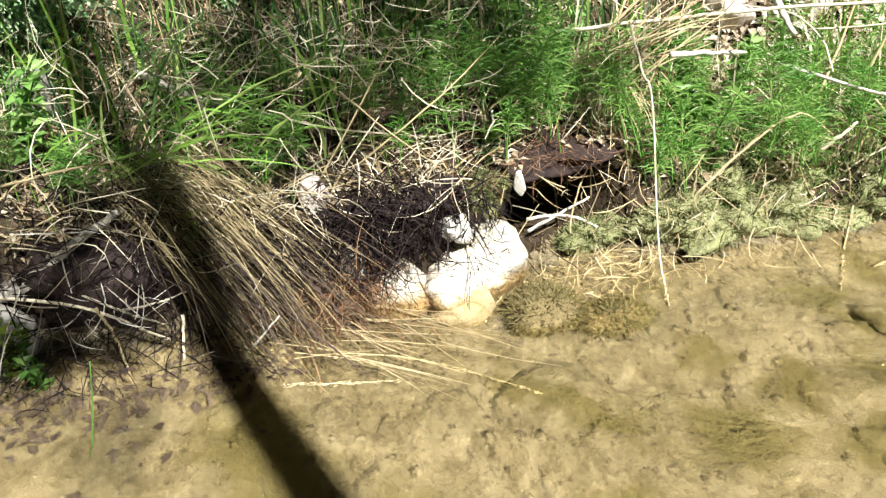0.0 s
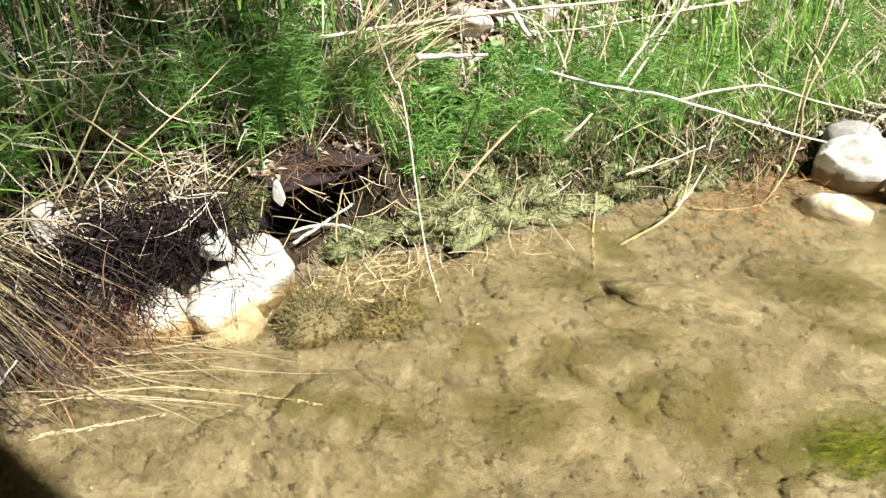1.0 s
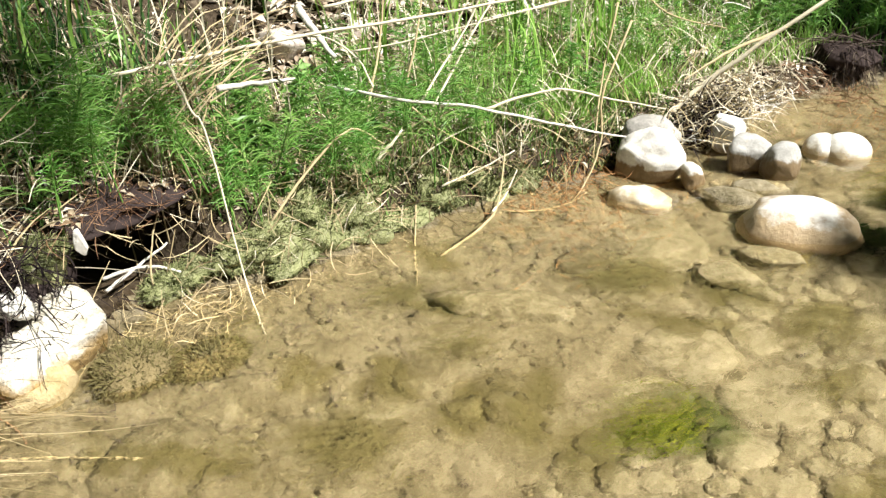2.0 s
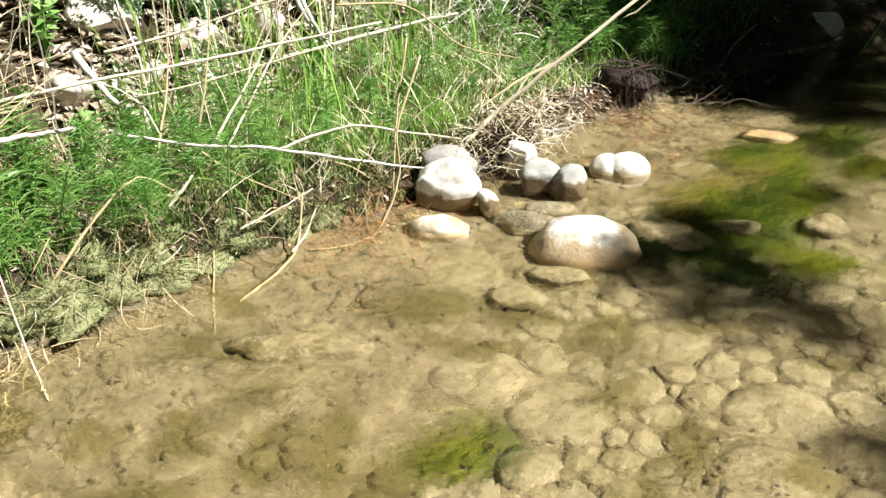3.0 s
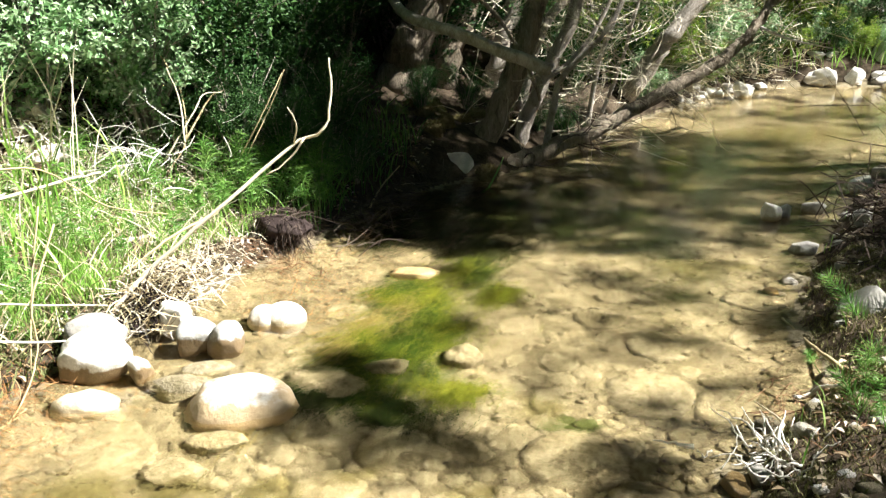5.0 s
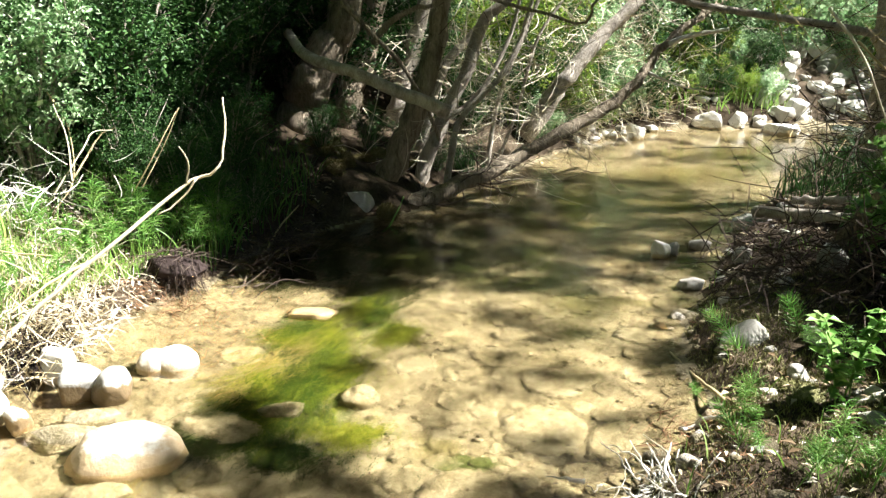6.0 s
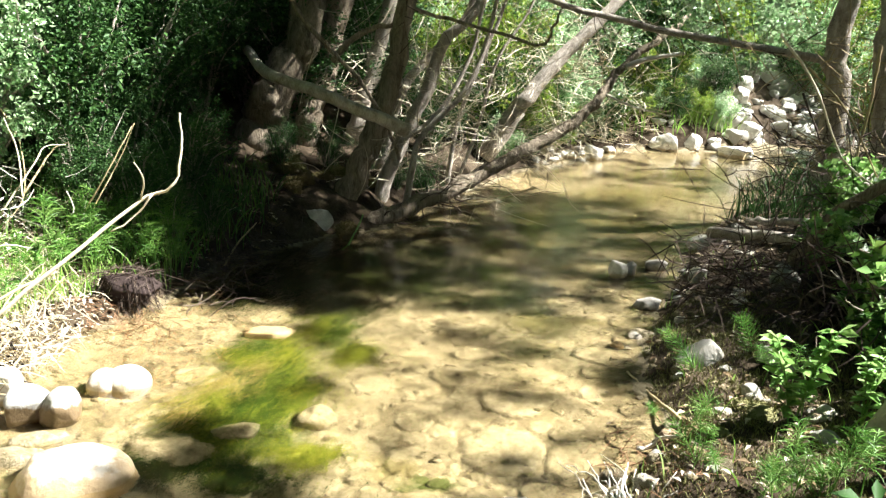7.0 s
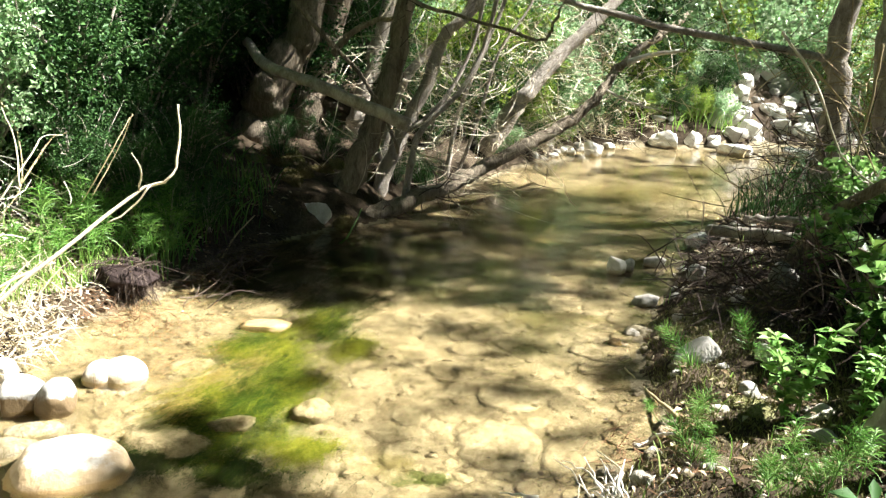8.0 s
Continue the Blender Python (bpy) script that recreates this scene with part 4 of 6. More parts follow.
part("reed_straw", strands(b, tip, np.stack([0.03 + 0 * b[:, 0], 0 * b[:, 0], rng.uniform(0.0, 0.1, n)], -1), 0.0055), STRAW, reeds)
low = rng.random((60, 3))
part("brown_sheath", strands(np.array([-3.02, 1.15, 0.3]) + low * [0.12, 0.2, 0.05], np.array([-3.04, 1.15, 0.6]) + low * [0.16, 0.2, 0.1], rng.normal(0, 0.02, (60, 3)), 0.012), DEAD_LEAF, reeds)


def on_bank(n, x0, x1, y0, y1, near=0.03, side="left"):
    p = np.stack([rng.uniform(x0, x1, n), rng.uniform(y0, y1, n)], -1)
    keep = (left_shore(p[:, 1]) - p[:, 0] > near) if side == "left" else (p[:, 0] - right_shore(p[:, 1]) > near)
    p = p[keep]
    return np.concatenate([p, turf_top(p[:, 0], p[:, 1])[:, None]], 1)


def litter(name, label, p, size, material, category="dead leaves"):
    return solid(name, leaves(p + np.stack([0 * p[:, 0], 0 * p[:, 0], rng.uniform(0.003, 0.02, len(p))], -1), size, 0.85, 0.45), material, label, category, kind="stuff")


def tangle(name, label, centre, spread_xyz, count, length, width, material, droop=0.0, category="roots"):
    c = np.asarray(centre) + np.clip(rng.normal(0, 1, (count, 3)), -2.2, 2.2) * spread_xyz
    d = rng.normal(0, 1, (count, 3)) * [1, 1, 0.7] + [0.3, 0, -droop]
    d /= np.linalg.norm(d, axis=1, keepdims=True)
    e = c + d * length * rng.uniform(0.4, 1.2, (count, 1))
    low = ground(e[:, 0], e[:, 1]) + 0.004
    e[:, 2] = np.maximum(e[:, 2], low)
    c[:, 2] = np.maximum(c[:, 2], ground(c[:, 0], c[:, 1]) + 0.004)
    return solid(name, strands(c, e, rng.normal(0, length * 0.08, (count, 3)), width), material, label, category, kind="stuff")


tangle("root_mat", "dark matted roots hanging from the cut bank", (-2.73, 0.3, 0.27), (0.07, 0.16, 0.07), 1500, 0.15, 0.0045, SHADED_ROOT, 0.5)
tangle("root_mat", "thin dark roots trailing over white stones", (-2.6, 0.45, 0.14), (0.05, 0.16, 0.025), 90, 0.16, 0.003, SHADED_ROOT, 0.6)
tangle("root_mat", "thin pinkish roots tangled under the sedge", (-2.66, 0.16, 0.12), (0.06, 0.06, 0.07), 260, 0.14, 0.003, REDROOT, 0.3)
tangle("dead_stems", "pale dry stems fallen over the dark bank face", (-2.85, 0.1, 0.4), (0.12, 0.55, 0.07), 260, 0.24, 0.0032, PALE, 0.3, "dead stems")
tangle("dead_stems", "bleached stems over the back of the cut bank", (-3.5, 0.0, 0.66), (0.3, 0.8, 0.06), 480, 0.3, 0.004, PALE, 0.0, "dead stems")
tangle("root_mat", "reddish matted roots above the undercut", (-2.82, 0.92, 0.35), (0.1, 0.18, 0.015), 300, 0.1, 0.0022, REDROOT, 0.2)
tangle("root_mat", "thin brown roots trailing into the water", (-2.66, 0.08, 0.08), (0.08, 0.12, 0.05), 320, 0.2, 0.0035, REDROOT, 0.8)
tangle("root_mat", "fine drowned roots lying on the stream bed", (-2.6, 1.05, -0.02), (0.1, 0.25, 0.012), 420, 0.16, 0.0035, STRAW, 0.3)
tangle("root_mat", "orange rootlets at the waterline", (-2.12, 2.5, 0.02), (0.08, 0.22, 0.012), 420, 0.09, 0.0022, ORANGE_ROOT, 0.3)
tangle("root_mat", "orange rootlets at the waterline below a clump", (-1.72, 4.15, 0.01), (0.16, 0.1, 0.01), 300, 0.1, 0.0035, REDROOT, 0.3)
tangle("dead_stems", "bleached dead stems behind the boulders", (-1.95, 3.35, 0.14), (0.1, 0.2, 0.05), 130, 0.17, 0.005, PALE, -0.2, "dead stems")
tangle("dead_stems", "bleached dead stems heaped on the lip of the low bank", (-2.0, 3.75, 0.14), (0.12, 0.28, 0.04), 320, 0.16, 0.0045, PALE, 0.4, "dead stems")
tangle("dead_stems", "white dead twigs at the foot of the low bank", (-1.88, 3.55, 0.06), (0.07, 0.22, 0.03), 130, 0.14, 0.006, WHITE_WOOD, 0.2, "dead stems")
litter("leaf_litter", "pale dead leaves along the lip of the low bank", on_bank(900, -2.25, -1.7, 2.9, 4.5, 0.0), 0.035, PALE_LITTER)
litter("leaf_litter", "pale dead leaves on the slope under the shrubs", on_bank(3200, -3.9, -2.2, 3.9, 5.3, 0.35), 0.06, PALE_LITTER)
tangle("dead_stems", "bleached stems heaped under the shrubs", (-2.95, 4.55, 0.5), (0.35, 0.3, 0.12), 260, 0.34, 0.006, WHITE_WOOD, 0.1, "dead stems")
tangle("dead_stems", "brown twiggy tangle behind the boulders", (-1.92, 3.38, 0.12), (0.1, 0.2, 0.06), 420, 0.15, 0.004, STRAW, 0.2, "dead stems")
# Dark strands take the place of shaded hollows.
tangle("root_mat", "roots darkened to read as shaded hollows behind the boulders", (-1.95, 3.3, 0.1), (0.06, 0.12, 0.05), 600, 0.12, 0.005, SHADED_ROOT, 0.4)
tangle("root_mat", "orange rootlets spreading over the shallow bed", (-1.95, 2.35, -0.03), (0.16, 0.3, 0.01), 400, 0.1, 0.002, ORANGE_ROOT, 0.0)
tangle("root_mat", "orange rootlets drowned beside the clump", (-1.4, 3.9, -0.03), (0.2, 0.35, 0.01), 420, 0.12, 0.002, ORANGE_ROOT, 0.0)
tangle("dead_stems", "dry brown stems at the foot of the bank", (-2.48, 1.6, 0.07), (0.1, 0.25, 0.03), 170, 0.14, 0.0035, STRAW, 0.2, "dead stems")
tangle("dead_stems", "thin dry stems along the lip of the bank", (-2.75, 1.6, 0.24), (0.14, 0.45, 0.05), 200, 0.18, 0.0035, STRAW, 0.5, "dead stems")
tangle("dead_stems", "pale fine roots and stems on the cut bank", (-2.6, 1.5, 0.1), (0.08, 0.25, 0.04), 170, 0.1, 0.003, PALE, 0.8, "dead stems")
tangle("dead_stems", "brown stems on the lip above the boulders", (-2.3, 2.4, 0.14), (0.12, 0.35, 0.04), 90, 0.17, 0.004, STRAW, 0.4, "dead stems")
# Twigs in the shade-dark root colour.
tangle("dead_stems", "drowned twigs darkened for shade at the waterline", (-2.8, -0.5, 0.05), (0.12, 0.35, 0.06), 420, 0.18, 0.004, SHADED_ROOT, 0.6, "dead stems")
tangle("dead_stems", "pale dead twigs in front of the shaded bank", (-2.86, -0.55, 0.2), (0.12, 0.3, 0.1), 120, 0.2, 0.004, WHITE_WOOD, 0.1, "dead stems")
tangle("dead_stems", "dark twigs and roots along the shaded waterline", (-1.35, 5.4, 0.06), (0.12, 0.45, 0.03), 500, 0.2, 0.006, DARK_TWIG, 0.3, "dead stems")
# Black in place of shade, since the sun reaches this bank.
tangle("root_mat", "roots and stems blackened for shade on the bank", (-3.05, -0.5, 0.25), (0.18, 0.35, 0.1), 1000, 0.2, 0.0045, SHADED_ROOT, 0.1)

# Two black masses in place of the shade in the bank's recesses.
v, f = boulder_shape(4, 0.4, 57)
solid("sod_bank", (v * [0.12, 0.36, 0.14], f), SHADED_ROOT, "dark mass standing in for the shaded hollow behind white stones", "sod", at=(-2.82, 0.35, 0.2))
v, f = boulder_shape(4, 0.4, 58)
solid("sod_bank", (v * [0.14, 0.4, 0.15], f), SHADED_ROOT, "black mass standing in for the shade under the sedge", "sod", at=(-3.02, -0.35, 0.13))

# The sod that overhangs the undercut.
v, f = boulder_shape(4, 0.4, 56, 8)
solid("sod_overhang", (v * [0.26, 0.29, 0.05], f), SHADED_ROOT, "overhanging lip of mossy sod above a dark undercut", "sod", at=(-2.93, 0.94, 0.3))
boulder("boulder", -2.7, 1.22, 0.03, 0.12, 0.17, 0.06, 0, CRUST, "pale mossy stone at the foot of the bank", 61, 0.1, LB, 0.6)
boulder("boulder", -2.58, 1.45, 0.02, 0.13, 0.22, 0.05, 20, CRUST, "low pale mossy stone at the foot of the bank", 62, 0.1, LB, 0.6)
boulder("boulder", -2.5, 1.82, 0.02, 0.09, 0.12, 0.05, 10, CRUST, "pale mossy sod at the water's edge", 63, 0.1, LB, 0.6)
boulder("boulder", -2.43, 2.05, 0.015, 0.08, 0.1, 0.045, 40, CRUST, "low pale mossy sod at the water's edge", 64, 0.1, LB, 0.6)
boulder("boulder", -2.56, 2.02, 0.06, 0.1, 0.12, 0.05, 70, CRUST, "pale mossy hump on the lip of the bank", 65, 0.1, LB, 0.6)
boulder("boulder", -2.36, 2.25, 0.03, 0.07, 0.09, 0.045, 20, CRUST, "pale mossy clod at the water's edge", 66, 0.1, LB, 0.6)

for i, (x, y, z, w, h) in enumerate([(-2.62, 1.32, 0.09, 0.1, 0.06), (-2.66, 1.5, 0.12, 0.09, 0.05), (-2.55, 1.62, 0.05, 0.1, 0.05), (-2.6, 1.78, 0.1, 0.08, 0.05), (-2.74, 1.02, 0.03, 0.09, 0.04), (-2.48, 2.14, 0.06, 0.07, 0.04), (-2.3, 2.38, 0.04, 0.07, 0.04), (-2.78, 0.66, 0.26, 0.05, 0.07)]):
    boulder("moss_cushion", x, y, z, w, w * 1.3, h, 50 * i, CRUST, "pale cream-green moss cushion on the cut bank", 210 + i, 0.1, "moss cushions of the cut bank", 0.6)

# The clump of sod with dark roots that stands at the water.
clump = thing("sod_clump", "dark clump of sod with hanging roots at the water's edge", "sod")
v, f = boulder_shape(4, 0.35, 55, 9, 0.72)
part("sod", (v * [0.17, 0.12, 0.1] + [-1.73, 4.4, 0.12], f), SHADED_ROOT, clump)
a, k = rng.uniform(0, 2 * math.pi, 360), rng.uniform(0.75, 1.12, 360)
b = np.stack([-1.73 + 0.15 * k * np.cos(a), 4.4 + 0.11 * k * np.sin(a), rng.uniform(0.06, 0.24, 360) - 0.1 * (k - 0.75)], -1)
part("root_fringe", strands(b, b + np.stack([0.05 * np.cos(a), 0.05 * np.sin(a) - 0.01, rng.uniform(-0.16, 0.0, 360)], -1) + rng.normal(0, 0.03, (360, 3)) * [1, 1, 0.3], rng.normal(0, 0.02, (360, 3)), 0.0035), DARK_TWIG, clump)
a = rng.uniform(0, 2 * math.pi, 140)
b = np.stack([-1.73 + 0.1 * np.cos(a), 4.4 + 0.08 * np.sin(a), np.full(140, 0.22)], -1)
part("dead_grass", strands(b, b + rng.normal(0, 1, (140, 3)) * [0.08, 0.06, 0.03], np.stack([0 * a, 0 * a, 0 * a + 0.006], -1), 0.004), DARK_TWIG, clump)


# ---- grass ----
def turf(name, label, p, height, width, material, lean=0.5, category="grass"):
    n = len(p)
    h = height * rng.uniform(0.45, 1.25, n)
    a = rng.uniform(0, 2 * math.pi, n)
    tip = p + np.stack([np.cos(a) * h * lean * rng.random(n), np.sin(a) * h * lean * rng.random(n), h], -1)
    return solid(name, strands(p - [0, 0, 0.01], tip, np.stack([-0.1 * np.cos(a) * h, -0.1 * np.sin(a) * h, 0.12 * h], -1), width * rng.uniform(0.6, 1.3, n)), material, label, category, kind="stuff")


def patchy(p, size, seed, level=0.0):
    return p[wavy(p[:, 0], p[:, 1], size, seed) + rng.normal(0, 0.25, len(p)) > level]


turf("grass", "lush bright green grass on the low bank", patchy(on_bank(9000, -3.3, -1.75, 2.6, 4.7, 0.2), 0.22, 3, -0.2), 0.11, 0.005, GRASS, 0.7)
turf("grass", "bright green grass tufts on the bank", patchy(on_bank(6000, -3.6, -2.1, 1.7, 3.6, 0.14), 0.2, 8, 0.3), 0.13, 0.005, GRASS, 0.7)
turf("grass", "short green grass on the lip of the bank", patchy(on_bank(5000, -2.8, -1.9, 1.2, 3.4, 0.03), 0.16, 27, 0.0), 0.06, 0.004, HORSETAIL, 0.9)
turf("grass", "thin green grass among dead stems", patchy(on_bank(1100, -4.4, -2.7, -1.2, 1.7, 0.15), 0.25, 5, 0.3), 0.16, 0.006, GRASS, 1.0)
turf("dry_grass", "dead straw-coloured grass on the bank", patchy(on_bank(4200, -4.6, -2.6, -1.2, 2.2, 0.12), 0.22, 6, 0.0), 0.13, 0.0055, STRAW, 2.6)
turf("dry_grass", "dead grass among the green", patchy(on_bank(2300, -3.6, -1.9, 1.9, 4.6, 0.08), 0.2, 1, 0.0), 0.16, 0.005, PALE, 2.0)
turf("dry_grass", "brown dead stems among the green", patchy(on_bank(1800, -3.6, -2.0, 1.7, 4.4, 0.06), 0.18, 19, 0.1), 0.16, 0.005, STRAW, 2.0)
turf("moss", "ochre-green moss over the foot of the low bank", patchy(on_bank(16000, -2.85, -1.85, 1.2, 3.3, 0.0), 0.2, 33, -0.35), 0.028, 0.009, CRUST, 1.5, "moss")
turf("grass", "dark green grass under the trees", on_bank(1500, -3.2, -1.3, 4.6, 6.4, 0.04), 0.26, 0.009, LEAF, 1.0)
# Dark blades stand in for the shade in gaps between the reeds.
turf("grass", "tall grass darkened for the shaded gaps at the back of the bank", patchy(on_bank(1300, -4.5, -3.4, -1.4, 1.9, 0.4), 0.3, 15, 0.0), 0.42, 0.009, DARK_LEAF, 0.7)
turf("dry_grass", "thin bleached stems over the cut bank", patchy(on_bank(1200, -4.2, -2.7, -1.2, 1.9, 0.12), 0.22, 44, 0.0), 0.2, 0.004, PALE, 2.2)
turf("reeds", "tall green reed blades on the bank", patchy(on_bank(150, -4.2, -3.1, -1.0, 2.0, 0.5), 0.3, 12, 0.0), 0.6, 0.014, GRASS, 0.35, "reeds")
turf("reeds", "tall reed blades on the low bank", patchy(on_bank(260, -3.6, -2.5, 2.2, 4.4, 0.3), 0.3, 14, 0.0), 0.5, 0.012, GRASS, 0.4, "reeds")
turf("reeds", "pale dead reed stalks standing on the bank", on_bank(130, -4.0, -2.7, 1.4, 4.4, 0.45), 0.9, 0.008, PALE, 0.5, "reeds")
turf("reeds", "dead reed stalks at the back of the bank", on_bank(120, -4.8, -3.4, -1.2, 1.6, 0.6), 0.7, 0.008, STRAW, 0.5, "reeds")


litter("leaf_litter", "dry brown leaves littering the west bank", on_bank(14000, -4.8, -1.2, -1.4, 6.5, 0.05), 0.045, DEAD_LEAF)
litter("leaf_litter", "pale dry leaves on the slope behind the grass", patchy(on_bank(9000, -4.8, -3.2, 2.2, 4.8, 1.0), 0.3, 41, -0.3), 0.1, PALE_LITTER)
litter("leaf_litter", "dry brown leaves thick on the cut bank", patchy(on_bank(2000, -4.4, -2.65, -1.2, 1.8, 0.08), 0.3, 21, -0.1), 0.06, DEAD_LEAF)
turf("grass", "rough green growth on the far slope", np.concatenate([on_bank(4500, 0.2, 4.6, 9.6, 14.5, 0.25)]), 0.3, 0.012, GRASS, 0.9)
litter("leaf_litter", "pale dead leaves on the near east bank", patchy(on_bank(420, 0.6, 2.1, 1.8, 3.3, 0.08, "right"), 0.2, 51, 0.1), 0.04, PALE_LITTER)
litter("leaf_litter", "dead leaves littering the east bank", on_bank(3600, 0.4, 4.2, 1.6, 8.5, 0.05, "right"), 0.045, DEAD_LEAF)


for i, (x, y, s) in enumerate([(-3.75, 2.35, 0.17), (-3.95, 2.75, 0.24), (-3.7, 3.15, 0.15), (-4.1, 3.35, 0.26), (-3.55, 3.55, 0.13), (-3.85, 3.8, 0.2), (-4.3, 2.3, 0.22), (-3.6, 2.75, 0.1), (-3.4, 2.2, 0.09), (-4.4, 3.9, 0.24), (-3.2, 4.5, 0.14), (-2.9, 4.75, 0.11), (-3.45, 4.75, 0.16)]):
    boulder("boulder", x, y, top(x, y) + s * 0.1, s, s * 0.75, s * 0.55, 40 * i, SLOPE_STONE, "pinkish pale limestone lump half buried in the slope", 170 + i, 0.5, "stones of the slope", 0.35, 1.2, 0.3)


c = np.stack([rng.normal(-2.66, 0.12, 400), rng.uniform(-1.0, -0.1, 400)], -1)
c = np.concatenate([c, (ground(c[:, 0], c[:, 1]) + 0.012)[:, None]], 1)
litter("leaf_litter", "brown rotting leaves and roots drowned at the shaded edge", c[c[:, 2] < -0.03], 0.05, DARK_TWIG)


n = 1100
c = np.stack([rng.uniform(-2.8, 1.3, n), rng.uniform(-0.6, 7.5, n)], -1)
c = c[(c[:, 0] > left_shore(c[:, 1]) + 0.05) & (c[:, 0] < right_shore(c[:, 1]) - 0.03)]
c = np.concatenate([c, (ground(c[:, 0], c[:, 1]) + 0.008)[:, None]], 1)
c[:, 2] = np.minimum(c[:, 2], -0.02)
litter("leaf_litter", "dark crumbs of rotting leaf on the stream bed", patchy(c, 0.3, 61, 0.0), 0.022, DARK_TWIG)
for x, y, rx, ry, count in [(-2.3, 1.2, 0.2, 0.35, 120), (-2.0, 2.0, 0.15, 0.35, 130), (-2.4, 0.4, 0.2, 0.4, 90), (-1.4, 3.8, 0.25, 0.4, 120), (1.0, 4.0, 0.15, 0.6, 120)]:
    q = np.stack([rng.normal(x, rx, count), rng.normal(y, ry, count)], -1)
    q = np.concatenate([q, (ground(q[:, 0], q[:, 1]) + 0.008)[:, None]], 1)
    d = rng.normal(0, 0.06, (count, 3)) * [1, 1, 0.03]
    solid("drowned_twigs", strands(q, q + d, rng.normal(0, 0.008, (count, 3)) * [1, 1, 0.2], 0.0028, flat=True), DARK_TWIG, "thin brown twigs and rootlets lying on the stream bed", "twigs", kind="stuff")


# ---- horsetails ----
def welded(shape, hub):
    """The strands drawn together into one point at the hub."""
    v, f = shape
    v = np.where(np.linalg.norm(v - hub, axis=1, keepdims=True) < 0.0035, hub, v)
    v, back = np.unique(np.round(v, 6), axis=0, return_inverse=True)
    f = back.ravel()[f]
    return v, f[(f[:, 0] != f[:, 1]) & (f[:, 1] != f[:, 2]) & (f[:, 0] != f[:, 2])]


def horsetail(h, seed):
    """A bare stem with whorls of thin branchlets towards its top."""
    r = np.random.default_rng(seed)
    lean = r.normal(0, 0.12, 2)
    ob = thing("horsetail", "bushy green horsetail growing on the bank", "horsetail", "horsetails on the banks")
    stem = part("stem", tube([(0, 0, -0.02), (lean[0] * h * 0.4, lean[1] * h * 0.4, h * 0.5), (lean[0] * h, lean[1] * h, h)], 0.003, 0.0015, 4, 6, ends=False), HORSETAIL, ob)
    k = 7
    for i in range(k):
        u = 0.5 + 0.5 * i / (k - 1)
        c = np.array([lean[0] * h * u, lean[1] * h * u, h * u])
        m = 12
        a = np.linspace(0, 2 * math.pi, m, endpoint=False) + r.uniform(0, 1)
        reach = h * 0.46 * (1.12 - u) ** 0.45 * r.uniform(0.75, 1.15, m)
        tip = c + np.stack([np.cos(a) * reach, np.sin(a) * reach, reach * r.uniform(-0.25, 0.55, m)], -1)
        part("whorl", welded(strands(np.repeat(c[None], m, 0), tip, np.stack([0 * a, 0 * a, 0.16 * reach], -1), 0.0034, 5), c), HORSETAIL, stem)
    return ob


HT = [horsetail(h, 20 + i) for i, h in enumerate((0.22, 0.28, 0.34, 0.18))]
spots = []
for x0, x1, y0, y1, n, near in [(-3.4, -2.75, 0.4, 1.4, 24, 0.06), (-3.3, -2.4, 1.2, 2.6, 60, 0.06), (-3.6, -2.7, -0.9, 0.4, 26, 0.2), (-3.2, -1.9, 2.4, 4.6, 46, 0.2), (-4.2, -3.3, 0.4, 2.0, 20, 0.3), (-2.4, -1.6, 4.4, 5.2, 26, 0.08), (-2.95, -2.55, 0.7, 2.2, 26, 0.02), (-3.05, -2.85, 0.7, 1.2, 10, 0.1)]:
    k = 0
    while k < n:
        x, y = rng.uniform(x0, x1), rng.uniform(y0, y1)
        if left_shore(y) - x > near:
            spots.append(placed(x, y, float(turf_top(x, y)), rng.uniform(0, 360), rng.uniform(0.8, 1.3), rng.uniform(0, 14), rng.uniform(0, 6.28)))
            k += 1
for x, y, s, tilt in [(1.04, 3.1, 1.0, -35), (0.98, 3.3, 0.9, -40), (0.9, 2.62, 1.0, -25), (0.95, 2.72, 0.9, 20), (1.15, 2.4, 1.0, 10), (1.25, 2.35, 0.9, -15), (1.05, 2.38, 1.0, 0), (1.42, 3.4, 0.9, 10), (1.5, 3.3, 0.8, -10), (1.22, 2.3, 1.1, 25), (1.35, 2.42, 1.0, 5), (1.1, 2.3, 1.2, -10), (1.18, 2.25, 1.2, 12), (0.95, 2.5, 1.0, -30), (1.02, 3.2, 1.1, -50), (1.3, 2.28, 1.1, 0), (1.0, 2.35, 1.0, -18), (1.48, 3.5, 1.0, 20)]:
    spots.append(placed(x, y, top(x, y), rng.uniform(0, 360), s * 0.72, tilt, 1.2))
spread(HT, spots)


